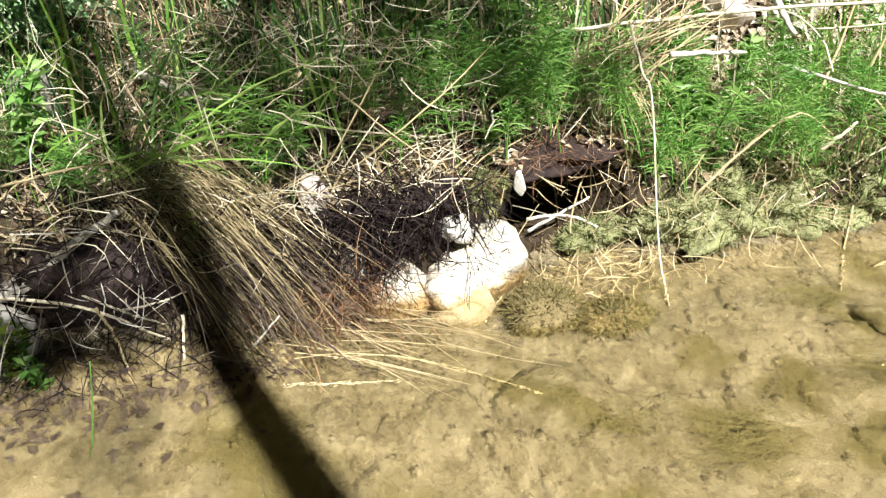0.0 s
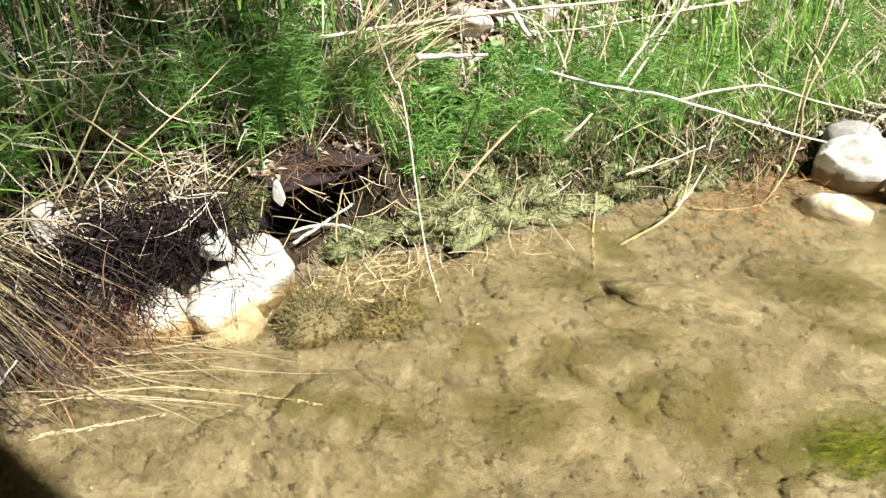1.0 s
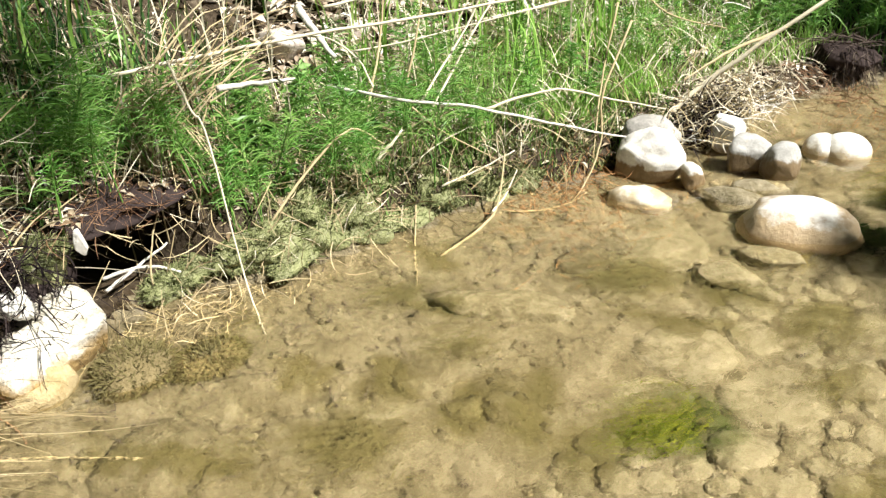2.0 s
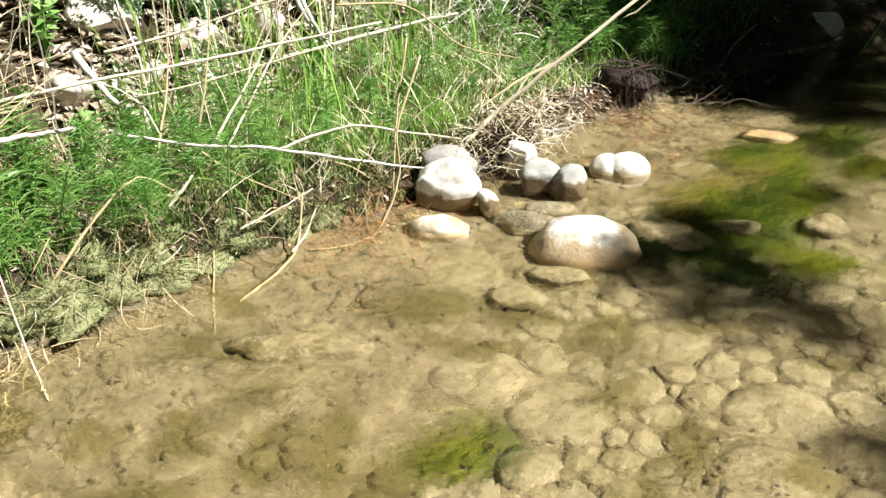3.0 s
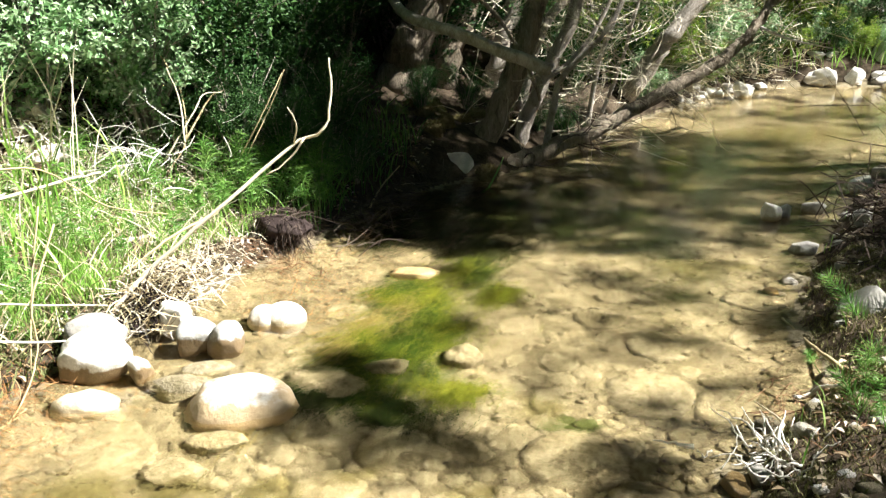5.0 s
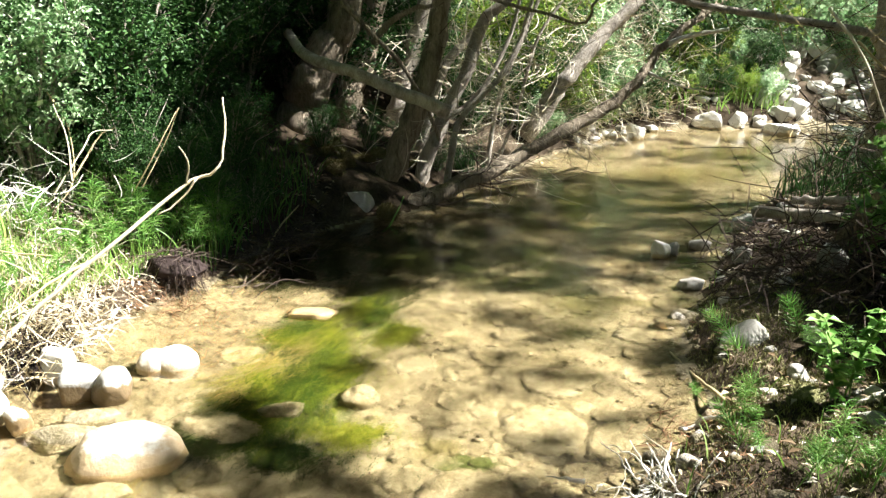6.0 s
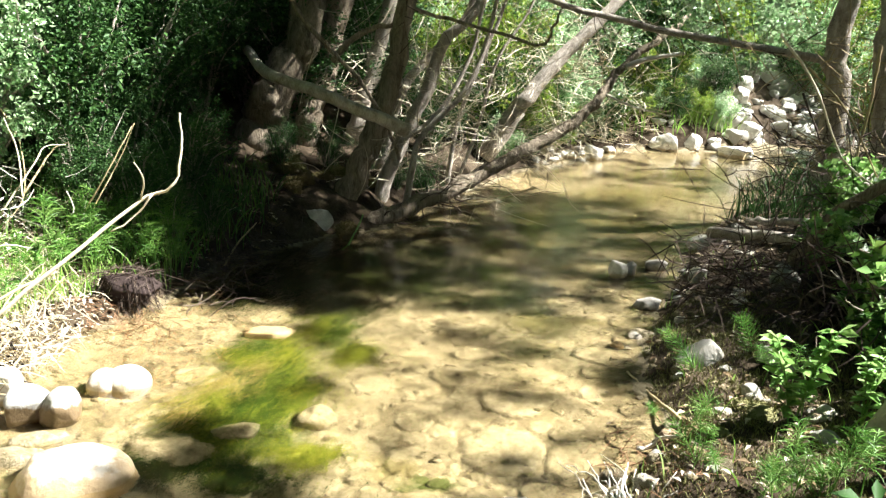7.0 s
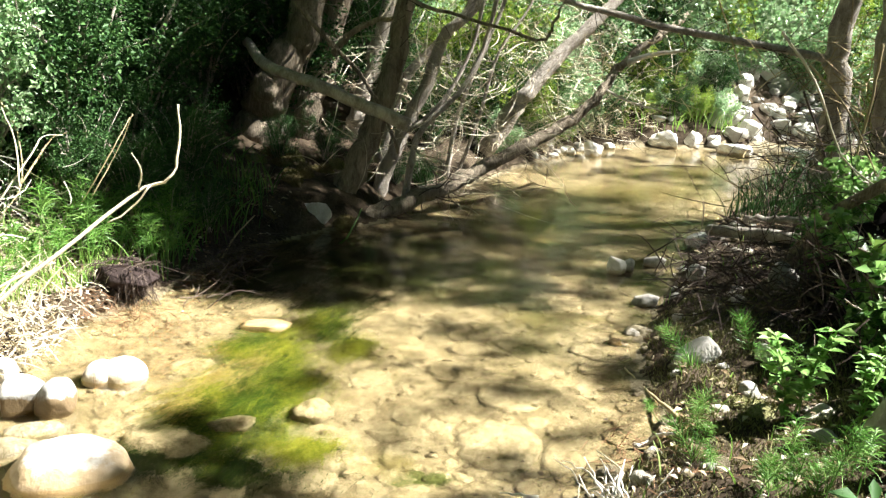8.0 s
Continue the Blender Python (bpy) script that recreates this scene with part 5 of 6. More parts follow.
def sprig(base, tip, reach, rows):
    """A leaning horsetail shoot, with whorls of upward needles all along its stem."""
    base, tip = np.array(base), np.array(tip)
    ob = thing("horsetail", "feathery green horsetail shoot leaning over the water's edge", "horsetail", "horsetails on the banks", at=base)
    lift = np.array([0, 0, 0.03])
    stem = part("stem", tube([base * 0, (tip - base) * 0.5 + lift, tip - base], 0.003, 0.0015, 5, 8, ends=False), HORSETAIL, ob)
    line = curve_points([base * 0, (tip - base) * 0.5 + lift, tip - base], rows)
    way = (tip - base) / np.linalg.norm(tip - base)
    for i, c in enumerate(line[1:]):
        a = np.linspace(0, 2 * math.pi, 11)[:-1] + 0.3 * i
        side = np.cross(way, [0.2, 0.9, 0.3])
        side /= np.linalg.norm(side)
        other = np.cross(way, side)
        r = reach * (1.0 - 0.5 * i / rows) * rng.uniform(0.8, 1.1, 10)[:, None]
        end = c + r * (np.cos(a)[:, None] * side + np.sin(a)[:, None] * other) * 0.85 + r * way * 0.75
        part("whorl", welded(strands(np.repeat(c[None], 10, 0), end, r * way * -0.08, 0.0032, 5), c), HORSETAIL, stem)


sprig((1.22, 3.6, 0.07), (1.06, 3.68, 0.28), 0.095, 15)
sprig((0.97, 2.66, 0.05), (0.86, 2.75, 0.27), 0.085, 13)
sprig((1.5, 3.72, 0.14), (1.4, 3.7, 0.36), 0.09, 12)
sprig((1.1, 2.4, 0.08), (1.08, 2.42, 0.3), 0.09, 12)
sprig((1.22, 2.36, 0.1), (1.24, 2.4, 0.3), 0.08, 12)


# ---- leafy plants ----
def herb_shape(h, leaf, r):
    pieces, at, way = [], [], []
    for s in range(3):
        a = r.uniform(0, 6.28)
        tip = np.array([math.cos(a) * h * 0.25, math.sin(a) * h * 0.25, h * r.uniform(0.75, 1.05)])
        pieces.append(tube([(0, 0, -0.02), tip * [0.4, 0.4, 0.5], tip], 0.0035, 0.002, 5, 6, ends=False))
        for u in np.linspace(0.25, 1, 8):
            for k in range(3):
                b = r.uniform(0, 6.28)
                at.append(tip * [u, u, u])
                way.append((math.cos(b), math.sin(b), 0.35))
    return joined(pieces), (np.array(at), np.array(way), leaf)


HERBS = []
for i, (h, leaf) in enumerate(((0.3, 0.06), (0.36, 0.07), (0.24, 0.05))):
    r = np.random.default_rng(70 + i)
    stems, (at, way, leaf) = herb_shape(h, leaf, r)
    ob = thing("leafy_plant", "green broad-leaved herb growing on the bank", "plant", "leafy herbs")
    part("stalk", stems, HORSETAIL, ob)
    part("leafage", leaves(at, leaf, 0.75, 0.5, way), HERB_LEAF if i == 1 else LEAF, ob)
    HERBS.append(ob)
spots = [placed(x, y, top(x, y), 50 * i, s) for i, (x, y, s) in enumerate([
    (-2.78, 1.42, 0.9), (1.36, 2.95, 1.0), (-2.72, 1.5, 0.8), (-2.85, 1.5, 1.0), (1.4, 3.0, 1.1), (-3.0, 1.3, 1.0), (-3.3, 1.2, 1.0), (-3.5, -0.75, 1.1), (-2.75, -0.78, 0.8), (-3.2, 0.15, 0.6),
    (1.55, 2.8, 0.9), (1.75, 3.0, 1.0), (1.68, 2.6, 1.0), (1.8, 3.3, 0.9), (1.6, 2.4, 0.9), (-3.2, 1.7, 1.0), (-3.6, 1.5, 1.1), (-2.4, 4.5, 0.8), (-2.1, 4.7, 0.9), (-2.2, 4.3, 0.7), (-3.7, 3.2, 1.2), (-3.5, 3.8, 1.1), (-3.9, 2.4, 1.3), (-3.25, 0.95, 1.1), (-3.4, 1.1, 1.2), (-3.6, 0.8, 1.2), (-3.5, 0.3, 1.0), (-3.55, 1.9, 1.1), (-3.1, 1.85, 0.9)])]
spread(HERBS, spots)


stems, (at, way, leaf) = herb_shape(0.22, 0.045, np.random.default_rng(79))
young = thing("leafy_plant", "young yellow-green leafy shoots on the shaded bank", "plant", "young shoots on the bank")
part("stalk", stems, HORSETAIL, young)
part("leafage", leaves(at, leaf, 0.8, 0.55, way), BRIGHT_LEAF, young)
spread([young], [placed(x, y, top(x, y), 50 * i, s) for i, (x, y, s) in enumerate([(-2.86, -0.84, 0.9), (-2.84, -0.9, 0.8), (-2.9, -0.3, 0.8), (-4.0, -0.58, 1.3), (-4.2, -0.68, 1.4), (-3.75, -0.52, 1.0), (-3.3, -0.2, 0.7), (-4.1, 0.9, 1.2)])])
dock = thing("dock_plant", "low plant with large glossy dark green leaves", "plant", at=(1.32, 2.18, top(1.32, 2.18)))
for a in (0.3, 1.6, 2.6, 3.9, 5.2):
    d = np.array([math.cos(a), math.sin(a), 0.5])
    part("leaf", leaves(np.array([d * 0.03]), 0.15, 0.9, 0.55, d[None]), DARK_LEAF, dock)


# ---- shrubs ----
def shrub_shape(seed, reach, height, count, leaf, slim=0.5):
    """Arching stems from one root, with the leaves in uneven clumps along them."""
    global rng
    keep, rng = rng, np.random.default_rng(seed)
    stems, at = [], []
    for s in range(26):
        a, k = rng.uniform(0, 6.28), rng.uniform(0.3, 1.0)
        tip = np.array([math.cos(a) * reach * k, math.sin(a) * reach * k, height * rng.uniform(0.35, 1.0)])
        mid = tip * [0.45, 0.45, 0.75] + rng.normal(0, 0.06 * reach, 3)
        pts = [(0, 0, -0.1), mid, tip]
        stems.append(tube(pts, 0.012, 0.004, 5, 8, 0.01, ends=False))
        line = curve_points(pts, 14)[3:]
        m = count // 26
        pick = line[rng.integers(0, len(line), m // 18 + 1)] + rng.normal(0, 0.12 * reach, (m // 18 + 1, 3))
        at.append((np.repeat(pick, 18, 0) + rng.normal(0, 0.05 * reach, (len(pick) * 18, 3))))
    at = np.concatenate(at)
    at = at[at[:, 2] > 0.0]
    shape = joined(stems), leaves(at, leaf, 0.5, slim)
    rng = keep
    return shape


def shrub(seed, reach, height, count, leaf, material, label, group, slim=0.5):
    stems, foliage = shrub_shape(seed, reach, height, count, leaf, slim)
    ob = thing("shrub", label, "shrub", group)
    tagged(part("branchwork", stems, PALE_BARK, ob), kind="stuff")
    part("foliage", foliage, material, ob)
    return ob


IVY = [shrub(1, 0.6, 1.3, 8000, 0.05, SUN_LEAF, "dense small-leaved green shrub on the west bank, paled for sun", "shrubs of the west bank"),
       shrub(2, 0.7, 1.5, 10000, 0.038, DARK_LEAF, "dense shrub darkened for the shade under the trees", "shrubs of the west bank"),
       shrub(3, 0.65, 1.2, 7000, 0.06, SUN_LEAF, "leafy green shrub on the west bank, paled for sun", "shrubs of the west bank")]
BUSHES = [
    (-2.9, 5.15, 1.0), (-2.3, 6.0, 1.0), (-3.4, 4.8, 1.0), (-2.6, 5.6, 1.15), (-2.45, 6.7, 0.8), (-3.5, 5.6, 1.3), (-3.2, 6.3, 1.4), (-2.5, 7.0, 1.3), (-4.1, 4.9, 1.2), (-4.3, 5.9, 1.5), (-3.6, 7.2, 1.5),
    (-4.7, 4.0, 1.3), (-1.5, 7.9, 1.2), (-0.75, 9.0, 1.0), (-1.3, 9.3, 1.3), (-1.9, 7.9, 0.9), (-2.15, 7.3, 0.8), (-1.95, 8.6, 1.3), (-0.2, 8.9, 0.6), (-1.05, 7.3, 0.3), (-0.75, 7.45, 0.25), (-1.4, 7.0, 0.28), (-0.45, 7.5, 0.22), (-0.2, 7.7, 0.3), (-4.9, 3.0, 1.2), (-5.2, -0.2, 1.3), (-5.0, -1.2, 1.3), (-6.0, 3.6, 1.6), (-6.2, 1.2, 1.6), (-6.2, -1.0, 1.6), (-5.6, 5.2, 1.7), (-4.4, -2.4, 1.2), (-4.35, -0.7, 0.7), (-4.4, 0.3, 0.75), (-4.45, 1.2, 0.75), (-4.3, -1.4, 0.8), (-4.5, 2.0, 0.8), (-3.9, 2.9, 0.5), (-3.9, 3.7, 0.55), (-3.6, 4.2, 0.6), (-2.0, 5.3, 0.42), (-1.8, 5.7, 0.5), (-1.85, 6.0, 0.4), (-2.2, 6.2, 0.6), (-2.3, 5.2, 0.5), (-1.75, 5.2, 0.3), (-1.6, 5.55, 0.28), (-3.75, 3.3, 0.4), (-4.0, 4.4, 0.7)]
# Bushes left of this line get sun-paled leaves, the rest shade-dark ones.
LIT_BUSHES = [q for q in BUSHES if q[0] < -0.42 * q[1] - 0.5 and q[1] < 7.4]
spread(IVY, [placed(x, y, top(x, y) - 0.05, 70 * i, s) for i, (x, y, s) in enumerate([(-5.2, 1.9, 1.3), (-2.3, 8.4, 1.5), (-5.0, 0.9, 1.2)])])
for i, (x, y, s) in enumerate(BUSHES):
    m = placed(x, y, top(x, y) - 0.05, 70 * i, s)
    copy_thing(IVY[2 * (i % 2)] if (x, y, s) in LIT_BUSHES else IVY[1], m).matrix_basis = m
# Sunlit and shaded leaf colours of one kind of shrub.
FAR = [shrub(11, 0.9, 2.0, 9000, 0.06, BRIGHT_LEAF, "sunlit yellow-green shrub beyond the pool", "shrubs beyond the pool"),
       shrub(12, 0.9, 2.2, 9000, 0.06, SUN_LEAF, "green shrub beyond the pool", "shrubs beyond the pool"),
       shrub(13, 1.0, 2.0, 9000, 0.055, DARK_LEAF, "shade-darkened green shrub beyond the pool", "shrubs beyond the pool")]
spread(FAR, [placed(x, y, top(x, y) - 0.1, 40 * i, s) for i, (x, y, s) in enumerate([
    (0.3, 10.6, 0.9), (1.6, 12.3, 1.0), (2.8, 13.8, 1.0), (0.0, 9.9, 0.8), (0.9, 11.9, 1.1), (2.2, 13.2, 1.0), (3.7, 14.6, 1.1), (4.6, 16.0, 1.2), (5.6, 17.4, 1.3), (1.2, 14.0, 1.4), (2.6, 15.6, 1.5), (4.0, 17.6, 1.6),
    (7.2, 16.5, 1.3), (8.4, 15.2, 1.3), (7.0, 18.5, 1.6), (9.2, 17.0, 1.5), (-0.6, 11.5, 1.2), (0.0, 13.0, 1.4), (-1.6, 10.6, 1.3), (6.2, 12.2, 0.9), (6.8, 13.6, 1.0), (5.6, 10.6, 0.8), (5.2, 9.4, 0.8), (6.4, 8.4, 1.0), (8.0, 11.5, 1.2),
    # The closing list is a ring added out of view to block low sky.
    (5.4, 7.4, 0.9), (4.7, 6.4, 0.7), (6.2, 6.2, 1.0), (-2.6, 12.0, 1.6), (3.0, 19.5, 1.9), (6.0, 21.0, 2.0), (9.5, 20.0, 2.0), (0.0, 17.5, 1.9), (-3.0, 15.0, 1.9), (11, 14, 1.6), (3.0, 12.9, 0.6), (4.3, 14.2, 0.8), (1.9, 11.9, 0.6), (1.0, 11.0, 0.6), (2.4, 12.4, 0.6), (5.2, 15.0, 0.9), (0.6, 10.9, 0.8), (7.4, 14.6, 1.1), (6.4, 15.6, 1.0), (3.3, 13.5, 0.9), (0.9, 10.5, 0.5), (1.6, 11.5, 0.55), (2.2, 12.1, 0.6), (2.9, 12.8, 0.6), (3.6, 13.5, 0.7), (0.3, 9.9, 0.6), (4.4, 14.6, 0.9), (1.3, 11.4, 0.8), (2.1, 12.6, 0.9), (3.2, 14.2, 1.1)] + [(x, far_shore(x) + dy, k) for dy, k in ((0.4, 0.32), (0.9, 0.55), (1.6, 0.8)) for x in np.arange(0.6, 4.3, 0.4)] + [(9.5, 2.0, 3.0), (9.0, -1.0, 3.0), (8.0, -4.5, 3.0), (4.5, -6.5, 3.0), (0.5, -8.0, 3.0), (-3.5, -9.0, 3.0), (10.5, 5.5, 3.0), (10.5, 9.0, 3.0), (-9.5, 8.0, 3.0), (-10, 4.0, 3.0), (-10, 0.5, 3.0), (-9.5, -3.0, 3.0), (-8.0, -6.5, 3.0), (-4.5, 13.5, 2.6), (-7.5, 11.5, 2.8), (5.5, 25, 3.0), (0, 23, 3.0), (10, 24, 3.0), (-8.5, 2.5, 2.0), (-8.5, -0.5, 2.0), (-8.5, 5.5, 2.0), (-7.5, -3.5, 1.8), (12, 17.5, 1.8)])])
NEAR = [shrub(21, 0.35, 0.5, 900, 0.07, LEAF, "trailing ivy with glossy green leaves on the east bank", "ivy of the east bank", 0.8),
        shrub(22, 0.35, 0.55, 900, 0.055, HERB_LEAF, "young green ivy shoots on the east bank", "ivy of the east bank", 0.8)]
spread(NEAR, [placed(x, y, top(x, y) - 0.05, 70 * i, s) for i, (x, y, s) in enumerate([(1.95, 3.3, 0.8), (2.2, 4.3, 0.9), (1.85, 2.9, 0.7), (2.05, 3.8, 0.8), (2.7, 5.2, 0.9), (2.5, 4.7, 0.8), (1.9, 2.3, 0.8), (2.0, 3.0, 1.0), (2.15, 3.5, 1.1), (1.75, 2.45, 0.8), (2.3, 3.2, 1.2), (2.9, 5.6, 1.0), (2.3, 5.0, 0.7), (3.0, 6.2, 1.0)])])


# ---- trees ----
def limb(name, tree, points, r0, r1, material, gnarl=0.05, steps=18, sides=12, label=""):
    return part(name, tube(points, r0, r1, sides, steps, r0 * 0.12, gnarl), material, tree, label)


def twigs(tree, points, count, length, material, droop=0.0, r=0.004):
    line = curve_points(points, 30)
    made = []
    for k in range(count):
        p = line[rng.integers(6, 30)]
        d = rng.normal(0, 1, 3) + [0.2, -0.1, 0.3 - droop]
        d /= np.linalg.norm(d)
        e = p + d * length * rng.uniform(0.4, 1.2)
        made.append(tube([p, (p + e) / 2 + rng.normal(0, length * 0.08, 3), e], r, r * 0.4, 5, 6, ends=False))
    return tagged(part("twig_spray", joined(made), material, tree.children[0]), kind="stuff")


def tree(label, trunk, r0, r1, material, limbs=(), group=""):
    ob = thing("tree", label, "tree", group)
    limb("trunk", ob, trunk, r0, r1, material, 0.07, 26, 14)
    for pts, a, b in limbs:
        limb("limb", ob, pts, a, b, material, 0.05, 16, 9)
    return ob


LT = "trees of the west bank"
left_tree = tree("thick grey-brown tree trunk on the west bank", [(-1.84, 7.35, 0.0), (-1.72, 7.4, 0.49), (-1.6, 7.45, 0.81), (-1.46, 7.5, 1.18), (-1.25, 7.6, 1.74), (-1.0, 8.0, 4.2), (-1.1, 8.2, 7)], 0.21, 0.12, BARK, group=LT,
                 limbs=[([(-1.25, 7.6, 1.9), (-0.6, 7.4, 3.2), (0.3, 7.0, 4.4)], 0.08, 0.03), ([(-1.1, 8, 4), (-2, 7.6, 5.2), (-2.8, 7, 6)], 0.07, 0.03)])
v, f = boulder_shape(3, 0.45, 91)
part("burl", (v * [0.1, 0.1, 0.13] + [-1.6, 7.33, 0.95], f), BARK, left_tree)
second_tree = tree("dark thick trunk behind the first on the west bank", [(-1.5, 7.9, 0.2), (-1.38, 7.9, 0.62), (-1.32, 7.9, 0.78), (-1.1, 8.2, 1.77), (-0.8, 8.4, 3.4), (-0.5, 8.6, 7.5)], 0.17, 0.1, BARK, group=LT)
third_tree = tree("dark brown leaning trunk at the water's edge", [(-0.88, 6.8, 0.0), (-0.83, 6.8, 0.17), (-0.72, 6.8, 0.46), (-0.61, 6.85, 0.74), (-0.5, 6.9, 1.13), (-0.4, 7.0, 1.77), (-0.2, 7.1, 3.4), (0.1, 7.3, 5.4)], 0.115, 0.06, BARK, group=LT)
twigs(third_tree, [(-0.5, 6.85, 0.8), (-0.35, 6.9, 2.0)], 14, 0.6, DARK_TWIG)
fourth_tree = tree("pale trunk deep among the trees of the west bank", [(-1.08, 8.4, 0.2), (-0.98, 8.4, 0.42), (-0.89, 8.4, 0.76), (-0.65, 8.6, 1.8), (-0.4, 8.7, 3.6)], 0.1, 0.06, PALE_BARK, group=LT)
POLES = "leaning poles behind the log"
for label, pts, r, sprays in [
        ("stout pale pole leaning over the log", [(-0.6, 7.18, 0.0), (-0.52, 7.2, 0.3), (-0.39, 7.25, 0.65), (-0.22, 7.3, 1.04), (-0.08, 7.4, 1.48), (0.21, 7.5, 1.81), (0.6, 7.7, 2.9)], 0.07, 10),
        ("thin forked pole with bleached bark", [(-0.34, 7.0, 0.05), (-0.29, 7.0, 0.46), (-0.24, 7.0, 0.69), (-0.07, 7.05, 0.88), (0.13, 7.1, 1.13), (0.28, 7.2, 1.5), (0.4, 7.3, 2.2)], 0.03, 12),
        ("thin pole rising out of a stouter one", [(-0.44, 7.05, 0.45), (-0.38, 7.05, 0.67), (-0.15, 7.1, 0.84), (0.05, 7.2, 1.14), (0.2, 7.3, 1.57), (0.3, 7.4, 2.3)], 0.026, 10),
        ("pale pole behind the dark leaning trunk", [(-0.66, 7.75, 0.2), (-0.48, 7.8, 0.94), (-0.29, 7.9, 1.25), (-0.04, 8.0, 1.51), (0.15, 8.1, 1.83), (0.5, 8.3, 2.8)], 0.05, 12),
        ("grey pole in the thicket beyond the log", [(0.0, 8.0, 0.1), (0.1, 8.1, 0.8), (0.32, 8.3, 1.4), (0.5, 8.5, 1.9), (0.8, 8.8, 3.0)], 0.025, 14),
        ("grey slim pole in the thicket beyond the log", [(0.1, 8.3, 0.1), (0.3, 8.4, 0.7), (0.44, 8.5, 1.3), (0.8, 8.7, 1.95), (1.0, 8.9, 3.0)], 0.02, 14)]:
    pole = thing("bare_tree", label, "tree", POLES)
    limb("trunk", pole, pts, r, r * 0.55, PALE_BARK, 0.07, 24, 10)
    twigs(pole, pts, sprays, 0.5, PALE_BARK, r=0.005)
for label, pts, r in [("dark bare branch hanging slantwise before the trunks", [(-1.36, 6.6, 1.9), (-1.06, 6.6, 1.51), (-0.8, 6.6, 1.26), (-0.55, 6.6, 0.95), (-0.38, 6.6, 0.57)], 0.022),
                      ("dark stub of a branch between the trunks", [(-0.95, 6.85, 1.3), (-0.83, 6.8, 1.45), (-0.66, 6.8, 1.56), (-0.48, 6.8, 1.6)], 0.03),
                      ("dark sinuous branch above the log", [(-0.4, 7.0, 1.75), (-0.22, 7.0, 1.7), (0.08, 7.0, 1.64), (0.4, 7.0, 1.57), (0.72, 7.0, 1.5), (0.8, 7.0, 1.63), (0.86, 7.0, 1.8)], 0.017)]:
    solid("bare_branch", tube(pts, r, r * 0.6, 8, 20, 0.006, 0.06), BARK, label, "branch", "dark branches before the trunks")
for k in range(9):
    x, y = [(-1.55, 6.75), (-1.35, 6.9), (-1.15, 6.7), (-1.3, 7.1), (-1.05, 7.0), (-1.5, 7.05), (-0.95, 7.2), (-1.2, 6.5), (-0.7, 7.3)][k]
    boulder("boulder", x, y, top(x, y) - 0.01, 0.08 + 0.02 * (k % 3), 0.08, 0.05 + 0.015 * (k % 4), 40 * k, MOSSY if k % 3 else MOSS, "rough dark stone among the roots of the trees", 190 + k, 0.35, "stones under the trees", 0.35, 1.2, 0.2)

broken = thing("broken_branch", "broken-ended grey limb hanging in front of the trunks", "branch")
limb("stem", broken, [(-0.29, 6.22, 0.84), (-0.62, 6.2, 0.97), (-0.99, 6.25, 1.1), (-1.4, 6.5, 1.2), (-1.75, 7.3, 1.34)], 0.05, 0.04, PALE_BARK)
log = thing("leaning_log", "grey leaning trunk rising from the water's edge", "log")
LOG = [(-0.82, 6.56, -0.03), (-0.4, 6.82, 0.09), (0.05, 7.2, 0.24), (0.6, 7.7, 0.47), (1.11, 8.12, 0.7), (1.45, 8.4, 0.98), (1.7, 8.64, 1.28), (2.13, 8.95, 1.6), (2.5, 9.3, 1.85)]
limb("stem", log, LOG, 0.078, 0.03, BARK, 0.1, 60)
limb("limb", log, [(1.75, 8.66, 1.3), (2.0, 8.7, 1.4), (2.35, 8.75, 1.46)], 0.03, 0.018, WHITE_WOOD, 0.05, 10, 8, "broken pale branch stub")
limb("limb", log, [(1.5, 8.45, 1.05), (1.85, 8.5, 0.92), (2.25, 8.6, 0.84)], 0.014, 0.006, WHITE_WOOD, 0.05, 10, 6, "bleached side twig")
twigs(log, LOG[2:8], 16, 0.5, DARK_TWIG, 0.9)
twigs(log, LOG[0:3], 26, 0.35, DARK_TWIG, 0.5, 0.007)
slanting = thing("bare_tree", "pale slanting trunk of a dead tree beyond the log", "tree")
limb("trunk", slanting, [(0.4, 9.4, 0.2), (0.72, 9.5, 0.68), (0.84, 9.5, 0.88), (1.21, 9.7, 1.32), (1.67, 9.9, 1.8), (2.6, 10.5, 2.8)], 0.11, 0.06, PALE_BARK)
twigs(slanting, [(0.5, 9.5, 0.4), (1.2, 9.8, 1.2), (1.9, 10.1, 1.9)], 30, 0.6, PALE_BARK)
tangle("dead_twigs", "bleached thicket of dead twigs on the far west bank", (1.0, 10.6, 0.3), (0.25, 0.3, 0.16), 420, 0.35, 0.008, PALE, 0.0, "dead twigs")
tangle("dead_twigs", "grey thicket of bare twigs among the trunks", (-0.1, 7.6, 0.9), (0.5, 0.4, 0.5), 700, 0.5, 0.007, PALE, 0.0, "dead twigs")
tangle("dead_twigs", "pale dead twigs along the far waterline", (1.8, 11.9, 0.4), (0.5, 0.4, 0.15), 500, 0.35, 0.008, PALE, 0.0, "dead twigs")
tangle("dead_twigs", "fine bare twigs over the far bank", (1.2, 10.2, 1.3), (0.7, 0.4, 0.5), 800, 0.5, 0.007, PALE, 0.0, "dead twigs")

RT = "trees of the east bank"
tangle("dead_twigs", "thin brown bare twigs beside the grey trunk", (3.5, 7.2, 1.2), (0.4, 0.5, 0.5), 260, 0.6, 0.008, STRAW, 0.1, "dead twigs")
c = np.stack([rng.uniform(2.1, 3.5, 900), rng.normal(8.6, 0.25, 900), rng.uniform(1.55, 2.1, 900)], -1)
